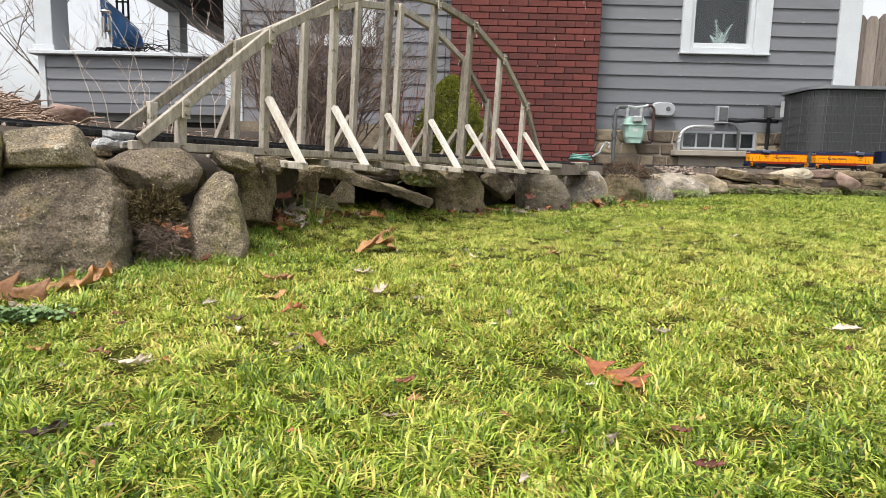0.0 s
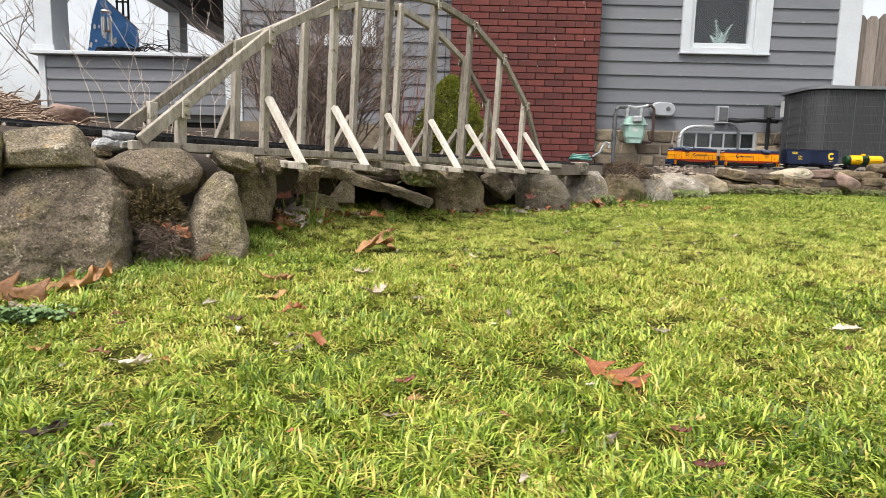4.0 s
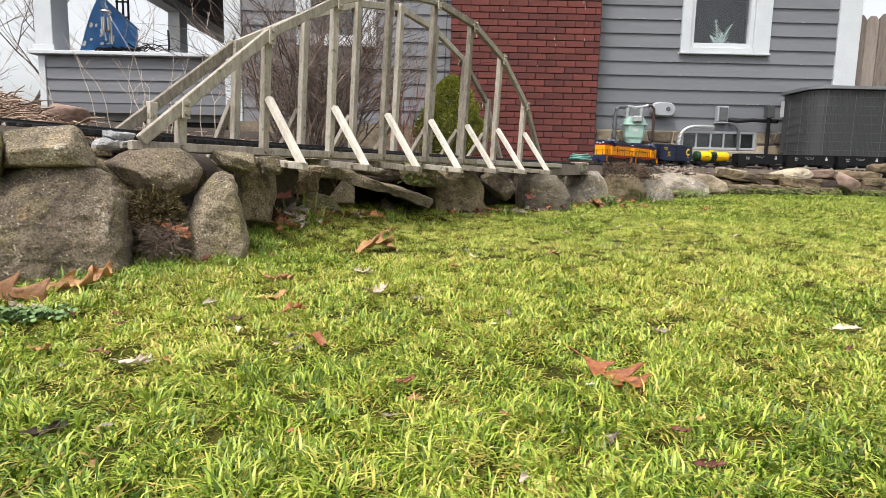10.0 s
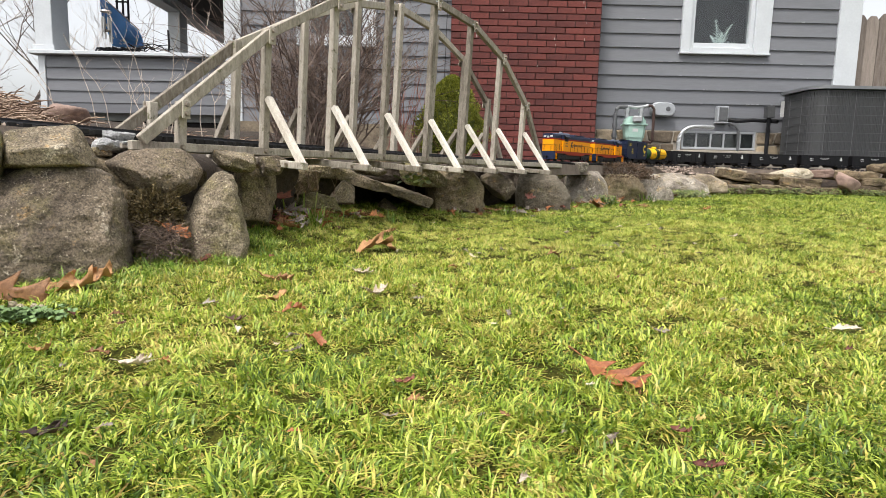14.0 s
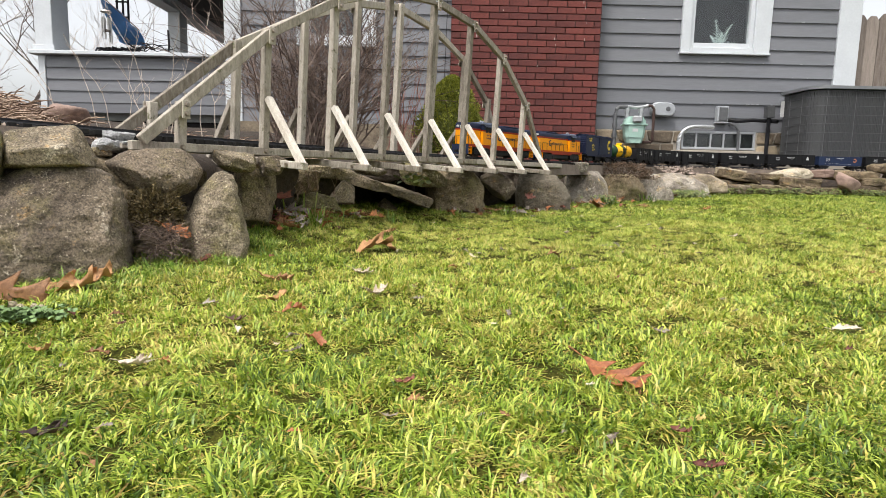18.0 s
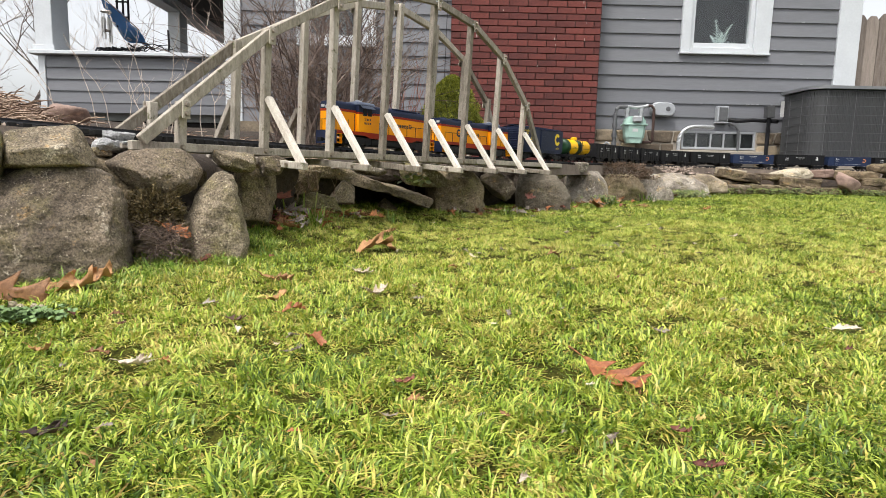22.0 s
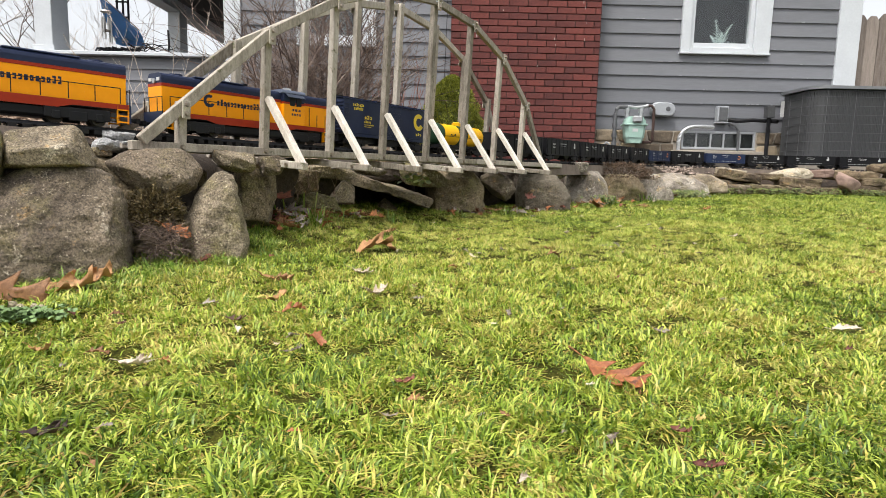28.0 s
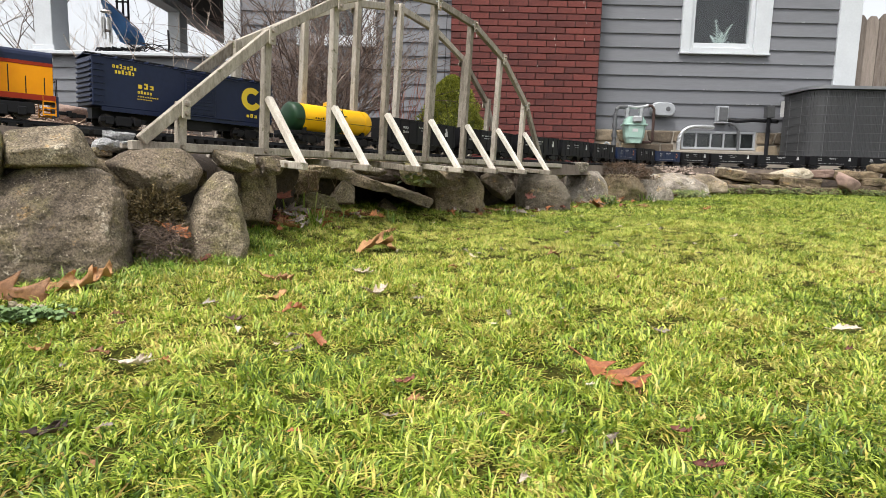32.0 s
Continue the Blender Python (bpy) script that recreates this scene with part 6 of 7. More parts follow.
    # dwarf conifer: sprays over a cone-like body
    root = tagged(empty("dwarf_conifer"), "small dense yellow-green dwarf conifer", "conifer")
    tr, tt = Tris(), Tris()
    cx, cy, zb = 0.045, 5.0, 0.36
    tt.stick([(cx, cy, zb), (cx, cy, zb + .25), (cx + .01, cy, zb + .55)], [.03, .025, .008], 6)
    tt.make("trunk", M["bark"], root)
    # dark inner cone stands for the shade between the sprays
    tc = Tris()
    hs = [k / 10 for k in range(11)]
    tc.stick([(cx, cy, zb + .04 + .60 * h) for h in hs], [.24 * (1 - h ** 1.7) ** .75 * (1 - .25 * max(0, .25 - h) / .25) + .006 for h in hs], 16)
    tc.make("inner_foliage", M["needle_shade"], root)
    for k in range(7000):
        h = r.random() ** .8
        prof = .275 * (1 - h ** 1.7) ** .75 * (1 - .25 * max(0, .25 - h) / .25) + .015
        a = r.uniform(0, 6.28)
        lump = 1 + .13 * math.sin(5 * a + 11 * h) + .12 * math.sin(9 * a - 19 * h)
        rad = prof * lump * r.uniform(.88, 1.02)
        c = Vector((cx + rad * math.cos(a), cy + rad * math.sin(a), zb + .04 + .62 * h))
        out = Vector((math.cos(a), math.sin(a), .5 + .8 * h)).normalized()
        for _ in range(6):
            d = (out + Vector((r.gauss(0, .5), r.gauss(0, .5), r.gauss(0, .4)))).normalized()
            s = d.cross(Vector((r.gauss(0, 1), r.gauss(0, 1), r.gauss(0, 1)))).normalized() * .0045
            tr.face(c - s, c + s, c + d * r.uniform(.012, .028))
    tr.make("crown", M["needle"], root)
    # brown moss clumps
    for cx, cy, cz, rx, ry, rz, n, nm in ((1.125, 3.86, .245, .215, .15, .085, 5200, "thick cushion of brown moss on a boulder"), (-0.645, 1.32, .120, .058, .05, .082, 6500, "withered brown creeping plant between the boulders")):
        tr = Tris()
        for k in range(n):
            a, e = r.uniform(0, 6.28), math.asin(r.uniform(-.2, 1))
            d = Vector((math.cos(a) * math.cos(e), math.sin(a) * math.cos(e), math.sin(e)))
            q = r.uniform(.75, 1.0) * (1 + .35 * noise.noise(d * 3.5))
            c = Vector((cx + d.x * rx * q, cy + d.y * ry * q, cz + d.z * rz * q))
            d = (d + Vector((r.gauss(0, .5), r.gauss(0, .5), r.gauss(0, .5)))).normalized()
            s = d.cross(Vector((r.gauss(0, 1), r.gauss(0, 1), 1))).normalized() * .0025
            tr.face(c - s, c + s, c + d * (r.uniform(.008, .02) if cx > 0 else r.uniform(.004, .011)))
        tagged(tr.make("moss_clump", M["moss" if cx > 0 else "creeper"]), nm, "moss")
    tr = Tris()
    for k in range(260):
        p = Vector((-0.60 + r.gauss(0, .032), 1.265 + r.gauss(0, .012), .06 + r.random() * .055))
        twiggy(tr, r, p, Vector((r.gauss(0, 1), r.gauss(-.4, .4), r.gauss(0, .5))).normalized(), r.uniform(.02, .045), .0009, 1, .5, 0, 2)
    tagged(tr.make("root_tangle", M["twig"]), "tangle of thin dry roots at the foot of the wall", "roots", kind="stuff")
    # green blades and weeds under the bridge
    tr = Tris()
    for cx, cy, n, h in ((-0.42, 1.86, 22, .075), (-0.36, 1.98, 18, .06), (1.42, 4.4, 18, .09), (-.2, 2.18, 22, .06), (-0.495, 1.93, 16, .11), (-.40, 1.84, 30, .08), (.05, 2.5, 20, .06), (.3, 2.66, 20, .06), (.93, 3.4, 20, .08), (1.28, 3.75, 20, .09)):
        for k in range(n):
            a, ln = r.uniform(0, 6.28), h * r.uniform(.5, 1.1)
            p = Vector((cx + r.gauss(0, .03), cy + r.gauss(0, .03), float(ground_z(cx, cy)) - .005))
            d = Vector((math.cos(a), math.sin(a), 0))
            s = Vector((-math.sin(a), math.cos(a), 0)) * .0022
            q = p + d * ln * .3 + Vector((0, 0, ln * .7))
            tr.face(p - s, p + s, q + s * .8, q - s * .8)
            tr.face(q - s * .8, q + s * .8, p + d * ln * .8 + Vector((0, 0, ln * .75)))
    tagged(tr.make("weeds", M["blade_lush_shaded"]), "tufts of grass and weeds at the foot of the stones", "weeds", kind="stuff")
    # dry stems hanging under the deck
    tr = Tris()
    for k in range(14):
        p = Vector((-0.44 + r.gauss(0, .05), 1.97 + r.gauss(0, .03), .14 + r.random() * .05))
        twiggy(tr, r, p, Vector((r.gauss(0, .5), r.gauss(-.1, .2), 1)).normalized(), r.uniform(.04, .10), .0016, 1, .5, 0, 2)
    tagged(tr.make("dry_stems", M["straw"]), "dry pale stems among the stones under the bridge", "dry stems", kind="stuff")
    # ground ivy at the foot of the stones
    tr = Tris()
    for cx, cy, rx, ry, n in ((1.52, 4.12, .2, .05, 260), (1.75, 4.22, .1, .04, 120), (2.55, 4.84, .42, .03, 420), (0.94, 3.46, .06, .03, 60), (-0.12, 2.20, .05, .05, 0), (1.24, 3.98, .07, .04, 110), (3.4, 4.8, .3, .03, 200)):
        for k in range(n * 2):
            x, y = cx + r.gauss(0, rx * .6), cy + r.gauss(0, ry * .6)
            c = Vector((x, y, float(lawn_z(x, y)) + r.uniform(.01, .055) * (1.6 if rx == .07 else 1)))
            a, s, tilt = r.uniform(0, 6.28), r.uniform(.005, .010), r.gauss(.5, .3)
            tr.face(*[c + Vector((s * math.cos(b), s * math.sin(b) * math.cos(tilt), s * math.sin(b) * math.sin(tilt))) for b in (a, a + .9, a + 2.0, a + 3.14, a + 4.3, a + 5.4)])
    for k in range(70):
        c = Vector((-.115 + r.gauss(0, .03), 2.33 + r.gauss(0, .03), .215 + r.gauss(0, .012)))
        a, s = r.uniform(0, 6.28), r.uniform(.006, .012)
        tr.face(*[c + Vector((s * math.cos(b), s * math.sin(b) * .6, s * math.sin(b + a) * .7)) for b in (0, 1.05, 2.1, 3.14, 4.2, 5.25)])
    tagged(tr.make("ground_ivy", M["ivy"]), "dark green ground ivy along the foot of the stones", "ivy", kind="stuff")
    # clover patch at the corner of the wall
    tr = Tris()
    for k in range(80):
        x, y = r.gauss(-.615, .032), r.gauss(.845, .010)
        c = Vector((x, y, float(lawn_z(x, y)) + r.uniform(.008, .022)))
        for j in range(3):
            a = r.uniform(0, 6.28)
            q = c + Vector((math.cos(a), math.sin(a), 0)) * .005
            tr.face(*[q + Vector((.0055 * math.cos(b), .0055 * math.sin(b), .003 * math.sin(2 * b + a))) for b in (0, 1.05, 2.1, 3.14, 4.2, 5.25)])
    tagged(tr.make("clover_patch", M["clover"]), "patch of blue-green clover in the grass", "clover", kind="stuff")


def leaf(x, y, ln, material, yaw, roll=3.0, bend=0.6, seed=1, label="small scrap of dry leaf in the grass", z=None, tilt=None, deep=0.35):
    """A lobed oak leaf with thickness, rolled about its midrib and bent along it."""
    r = random.Random(seed)
    bm = bmesh.new()
    lobe = [r.uniform(.55, 1.15) for _ in range(6)]
    m = 25
    off = Vector((r.uniform(0, 9), r.uniform(0, 9), 0))
    swing = r.uniform(-.5, .5)
    k1, k2 = roll * r.uniform(.6, 1.3), roll * r.uniform(.6, 1.3)

    def place(u, w, k):
        q = Vector((u * 3, w * 4, 0)) + off
        a = (u - .45) * bend * 1.8
        kw = k * (.7 + .6 * u)
        px = math.sin(a) / (bend * 1.8) + .10 * w * abs(w)
        py = math.sin(w * kw) / kw + .10 * swing * math.sin(3 * u)
        pz = (1 - math.cos(a)) / (bend * 1.8) * (1 if seed % 2 else -1) + (1 - math.cos(w * kw)) / kw + .07 * noise.noise(q * 1.7) + .035 * noise.noise(q * 5)
        return Vector((px, py, pz)) * ln

    def half_width(i, sg):
        u = i / (m - 1)
        n = min(int(u * 3), 2)
        f = u * 3 - n
        k = min(int(f * 6), 5)
        wave = deep * (0.22, 0.36, 0.70, 1.12, 0.62, 0.26)[k] + (1 - deep) * (0.55, 0.66, 0.84, 1.0, 0.95, 0.6)[k]
        env = (.30 + .08 * deep) * math.sin(math.pi * min(1, .12 + u * .86)) ** .7
        return max(.012, env * wave * lobe[n + (3 if sg > 0 else 0)]) * r.uniform(.88, 1.1)
    rib = [bm.verts.new(place(i / (m - 1), 0, roll) - Vector((0, 0, ln * .01))) for i in range(m)]
    for sg, k in ((-1, k1), (1, k2)):
        rows = [[], [], []]
        for i in range(m):
            u, w = i / (m - 1), half_width(i, sg) * sg
            push = .24 * abs(w) / .3
            for j, s in enumerate((.4, .75, 1.0)):
                rows[j].append(bm.verts.new(place(min(1.02, u + push * s), w * s, k)))
        prev = rib
        for row in rows:
            for i in range(m - 1):
                bm.faces.new((prev[i], prev[i + 1], row[i + 1], row[i]) if sg > 0 else (prev[i + 1], prev[i], row[i], row[i + 1]))
            prev = row
    bmesh.ops.recalc_face_normals(bm, faces=bm.faces[:])
    bmesh.ops.solidify(bm, geom=bm.faces[:], thickness=ln * .008)
    c = place(0, 0, roll)
    rod(bm, c + Vector((-ln * .26, ln * .03, ln * .06)), c + Vector((ln * .03, 0, 0)), ln * .012, ln * .009, 5)
    ob = link_mesh("fallen_leaf", bm, M[material], smooth=True)
    low = min(v[2] for v in ob.bound_box)
    z = float(lawn_z(x, y)) + .009 + min(.012, -low * .5) if z is None else z
    tx, ty = tilt or (r.uniform(-6, 22), r.uniform(-12, 12))
    ob.matrix_world = pose(x, y, z, tx, ty, yaw)
    tagged(ob, label, "leaf", "fallen leaves")


def build_leaves():
    leaf(0.200, 0.672, 0.084, "oak", -42, 2.2, 0.5, 1, "russet oak leaf lying on the grass", None, (16, 10), 0.9)
    leaf(-0.190, 1.590, 0.140, "oak_tan", 35, 4.2, 0.8, 2, "tan curled oak leaf on the grass")
    leaf(-0.175, 1.263, 0.049, "oak_pale", 10, 3, 0.5, 3, "bleached leaf flat in the grass")
    leaf(-0.725, 0.93, 0.150, "oak_tan", 4, 1.1, 0.4, 4, "large tan oak leaf against the boulder", None, (74, 0), 1.0)
    leaf(-0.636, 1.011, 0.114, "oak_tan", 14, 6.0, 0.5, 5, "long rolled tan leaf along the boulder")
    leaf(0.640, 0.915, 0.048, "oak_pale", 6, 2.4, 0.3, 6, "bleached pale leaf on the grass", None, (14, 0))
    leaf(-0.124, 1.062, 0.059, "oak_pale", 60, 5, 0.9, 7, "small white curled leaf")
    leaf(-0.241, 0.935, 0.043, "oak", 20, 5, 0.8, 8, "red-brown curled leaf in the grass")
    leaf(-0.287, 0.997, 0.062, "oak_tan", 75, 4, 0.6, 9, "tan leaf standing in the grass")
    leaf(-0.315, 1.006, 0.022, "oak_yellow", 30, 2, 0.4, 10, "small yellow leaf in the grass")
    leaf(-0.334, 1.154, 0.069, "oak_tan", 12, 3, 0.6, 11, "tan leaf flat in the grass")
    leaf(-0.174, 0.785, 0.049, "oak", -50, 6, 1.0, 12, "red-brown rolled leaf in the grass")
    leaf(-0.311, 0.867, 0.034, "oak_dark", 15, 5, 0.9, 13, "dark brown folded leaf in the grass")
    leaf(-0.382, 0.956, 0.032, "oak_grey", 40, 3, 0.5, 14, "grey dead leaf in the grass")
    leaf(-0.506, 0.720, 0.036, "oak_tan", -10, 5, 1.0, 15, "tan crumpled leaf in the grass")
    leaf(-0.435, 0.717, 0.033, "oak_tan", 5, 6, 0.6, 16, "tan rolled leaf in the grass")
    leaf(-0.367, 0.681, 0.041, "oak_pale", -3, 6, 0.5, 17, "long bleached rolled leaf")
    leaf(-0.336, 0.694, 0.024, "oak", -35, 6, 0.5, 18, "thin brown leaf in the grass")
    leaf(-0.042, 0.637, 0.026, "oak_red", 15, 4, 0.8, 19, "dark red leaf in the grass")
    leaf(-0.024, 0.587, 0.023, "oak_tan", 30, 4, 0.8, 20, "tan torn leaf in the grass")
    leaf(-0.049, 0.546, 0.016, "oak_grey", 0, 3, 0.6, 21, "grey brown leaf in the grass")
    leaf(-0.495, 0.875, 0.023, "oak_tan", 20, 4, 0.7, 22, "small tan leaf in the grass")
    leaf(-0.466, 0.836, 0.017, "oak_red", 0, 4, 0.7, 23, "small red-brown leaf in the grass")
    leaf(-0.570, 0.878, 0.023, "oak_red", 0, 4, 0.6, 24, "small dark red leaf beside the clover")
    leaf(-0.355, 0.500, 0.038, "oak_dark", 38, 8, 0.5, 25, "dark rolled leaf sunk in the grass")
    leaf(-0.308, 0.516, 0.014, "oak_grey", 10, 3, 0.5, 26, "grey leaf sunk in the grass")
    leaf(-0.194, 0.734, 0.019, "oak_grey", 20, 3, 0.5, 27, "grey leaf sunk in the grass")
    leaf(-0.131, 0.509, 0.015, "oak", 20, 5, 0.6, 28, "brown leaf sunk in the grass")
    leaf(0.327, 0.863, 0.027, "oak_grey", 20, 3, 0.5, 29, "grey withered leaf in the grass")
    leaf(0.575, 0.805, 0.020, "oak_red", 10, 5, 0.6, 30, "small brown leaf in the grass")
    leaf(0.222, 0.462, 0.029, "oak_red", 4, 8, 0.4, 31, "dark red rolled leaf in the grass")
    leaf(0.068, 0.432, 0.017, "oak_pale", 50, 5, 0.8, 32, "small white leaf in the grass")
    leaf(0.251, 0.553, 0.019, "oak_yellow", 5, 4, 0.4, 33, "yellowish leaf sunk in the grass")
    leaf(0.296, 1.566, 0.048, "oak_tan", 30, 5, 0.9, 34, "small tan curled leaf on the lawn")
    leaf(-0.174, 1.909, 0.050, "oak_tan", -20, 4, 0.8, 35, "small tan leaf on the lawn")
    leaf(-0.323, 1.159, 0.045, "oak_tan", 10, 4, 0.6, 36, "tan leaf in the grass")
    leaf(1.412, 3.188, 0.055, "oak", 10, 4, 0.8, 37, "small brown leaf far out on the lawn")
    leaf(0.661, 2.227, 0.028, "oak_pale", 10, 4, 0.8, 38, "small white leaf far out on the lawn")
    leaf(0.982, 1.992, 0.029, "oak_pale", 10, 4, 0.8, 39, "small white leaf far out on the lawn")
    leaf(0.712, 1.631, 0.022, "oak_dark", 20, 5, 0.8, 40, "small dark leaf on the lawn")
    leaf(0.830, 3.222, 0.167, "oak_tan", 60, 3, 0.8, 41, "tan oak leaf at the foot of the stones")
    leaf(1.103, 3.323, 0.074, "oak_tan", -20, 4, 0.8, 42, "tan oak leaf at the foot of the stones")
    leaf(-0.043, 2.252, 0.026, "oak_pale", 10, 4, 0.8, 43, "small white leaf on the lawn")
    leaf(0.020, 2.914, 0.062, "oak_tan", 10, 4, 0.8, 44, "tan leaf at the foot of the slabs")
    leaf(-0.536, 1.296, 0.058, "oak_red", 80, 3, 0.5, 45, "red-brown leaf standing by the boulder")
    leaf(1.134, 3.325, 0.051, "oak_tan", 30, 4, 0.8, 46, "tan leaf at the foot of the stones")
    leaf(1.028, 1.405, 0.022, "oak_tan", 10, 4, 0.8, 47, "small tan leaf on the lawn")
    leaf(0.022, 1.358, 0.024, "oak_tan", 30, 4, 0.8, 48, "small tan leaf on the lawn")
    leaf(0.040, 0.551, 0.010, "oak_grey", 30, 4, 0.8, 49, "small grey leaf sunk in the grass")
    leaf(0.116, 0.517, 0.010, "oak_grey", 30, 4, 0.8, 50, "small grey leaf sunk in the grass")
    # leaves caught between the stones
    leaf(-0.585, 1.27, .055, "oak", 30, 4, .6, 61, "russet leaf caught in the creeper", .115, (60, 20))
    leaf(-0.56, 1.26, .045, "oak", -40, 3, .6, 62, "russet leaf caught in the creeper", .105, (50, 0))
    leaf(-0.52, 1.83, .085, "oak_red", 40, 4, .7, 63, "dark red crumpled leaf under the bridge", .165, (50, 10))
    leaf(-0.47, 1.86, .09, "oak_grey", 5, 5, .6, 64, "grey curled leaf under the bridge", .12, (30, 0))
    leaf(0.40, 2.86, .085, "oak_red", 60, 4, .7, 65, "red-brown leaf leaning on the stones", .135, (60, 0))
    leaf(-0.235, 2.02, .065, "oak", 70, 3, .6, 66, "russet leaf standing in the grass", .10, (60, 0))
    # scraps strewn over the lawn
    r = random.Random(77)
    for k in range(80):
        y = r.uniform(.42, 3.2)
        x = r.uniform(-.75, .75) * y
        if bed_side(x, y) < -.05:
            leaf(x, y, r.uniform(.010, .024) * (1 if y < 1.6 else 1.4), r.choice(["oak_tan", "oak_grey", "oak_pale", "oak_grey", "oak_red"]), r.uniform(0, 360), r.uniform(3, 7), r.uniform(.4, 1), 400 + k)
    # litter at the foot of the stones
    r = random.Random(31)
    spots = [(-0.50, 1.84, .04), (-0.46, 1.93, .05), (-0.44, 1.76, .04), (-0.38, 2.0, .05), (-0.47, 1.80, .06), (-0.45, 1.90, .06), (-0.32, 2.00, .05), (-0.27, 2.10, .05), (0.13, 2.56, .06), (0.36, 2.74, .06), (0.60, 2.98, .08), (.82, 3.3, .06), (-0.46, 1.70, .03), (.28, 2.66, .06), (1.1, 3.62, .08), (1.55, 4.1, .1)]
    for i, (x, y, sp) in enumerate(spots):
        for k in range(7):
            px, py = x + r.gauss(0, sp), y + r.gauss(0, sp * .5)
            leaf(px, py, r.uniform(.03, .065), r.choice(["oak_tan", "oak_red", "oak_grey", "oak", "oak_tan"]), r.uniform(0, 360), r.uniform(3, 6), r.uniform(.4, 1), 50 + i * 7 + k, "crumpled brown leaf in the litter under the bridge", float(ground_z(px, py)) + .022, (r.uniform(-40, 50), r.uniform(-20, 20)))
    # green hose by the chimney
    h = tagged(empty("garden_hose"), "coiled teal garden hose at the foot of the chimney", "hose")
    for k in range(3):
        pts = [(1.13 + (.09 - .014 * k) * math.cos(radians(a)), 5.0 + (.08 - .01 * k) * math.sin(radians(a)), .375 + .017 * k + .006 * math.sin(radians(a * 2 + 60 * k))) for a in range(0, 361, 20)]
        part("coil", pipe(bmesh.new(), pts, .011, 7), M["teal"], h)
    part("loose_end", pipe(bmesh.new(), [(1.23, 5.0, .40), (1.28, 4.98, .43), (1.31, 4.98, .49), (1.335, 4.98, .52), (1.36, 4.98, .50), (1.36, 4.98, .47)], .009, 7), M["conduit"], h)


def build_trees():
    for x, y, h, sd, rad, dep in ((-15.3, 19.0, 8.5, 1, .12, 4), (-20.0, 24.0, 9.0, 2, .07, 4), (-14.5, 27.0, 8.5, 3, .03, 3), (-19.5, 33.0, 9.5, 4, .035, 3), (-11.0, 34.0, 8.0, 5, .03, 3), (-17.0, 36.0, 9.5, 6, .03, 3)):
        r = random.Random(sd)
        root = tagged(empty("bare_tree"), "leafless tree against the white sky", "tree", "bare trees behind the porch")
        tr = Tris()
        tr.stick([(x, y, -1), (x + .1, y, h * .2), (x + .05, y, h * .4)], [rad * 2.2, rad * 1.8, rad * 1.4], 7)
        for k in range(7):
            tw = Tris()
            twiggy(tw, r, Vector((x + .05, y, h * (.1 + .05 * k))), Vector((r.gauss(0, .6), r.gauss(0, .6), 1)).normalized(), h * r.uniform(.3, .45), rad, dep, .5, .2, 3)
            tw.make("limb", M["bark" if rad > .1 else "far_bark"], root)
        tr.make("trunk", M["bark"], root)


# ---- the train: local x forward, local y towards the lawn, z = 0 at the rail top ----
def ring_c(bm, cx, y, cz, r0, r1, sgn, a0=55, a1=330, n=18, notch=True):
    """A fat letter-like open ring lying on the car's side."""
    pts_o = [(cx + sgn * r0 * math.cos(radians(a)), cz + r0 * math.sin(radians(a))) for a in np.linspace(a0, a1, n)]
    pts_i = [(cx + sgn * r1 * math.cos(radians(a)), cz + r1 * math.sin(radians(a))) for a in np.linspace(a0, a1, n)]
    vo, vi = [bm.verts.new((x, y, z)) for x, z in pts_o], [bm.verts.new((x, y, z)) for x, z in pts_i]
    for k in range(n - 1):
        bm.faces.new((vo[k], vo[k + 1], vi[k + 1], vi[k]))


def bars(bm, x0, x1, y, z0, h, n, seed, sgn=-1):
    """Unreadable lettering: a row of small upright bars."""
    r = random.Random(seed)
    w = (x1 - x0) / n
    for k in range(n):
        a = x0 + k * w + w * .12
        hh = h * r.choice([.72, .72, 1.0, .72])
        b, t = a + w * .66, hh * .30
        cut = r.choice((0, 1, 2))
        for u0, u1, v0, v1 in ((a, b, 0, t), (a, a + w * .30, t, hh - t), (a + w * .42 if cut else a + w * .30, b, t, hh - t), (a, b, hh - t, hh)):
            if cut == 2 and u1 == b and v0 == t:
                continue
            bm.faces.new([bm.verts.new(q) for q in ((u0, y, z0 + v0), (u1, y, z0 + v0), (u1, y, z0 + v1), (u0, y, z0 + v1))])


def letter_row(root, material, x0, x1, y, z0, h, n, seed):
    bm = bmesh.new()
    bars(bm, x0, x1, y, z0, h, n, seed)
    return part("lettering", bm, M[material], root)


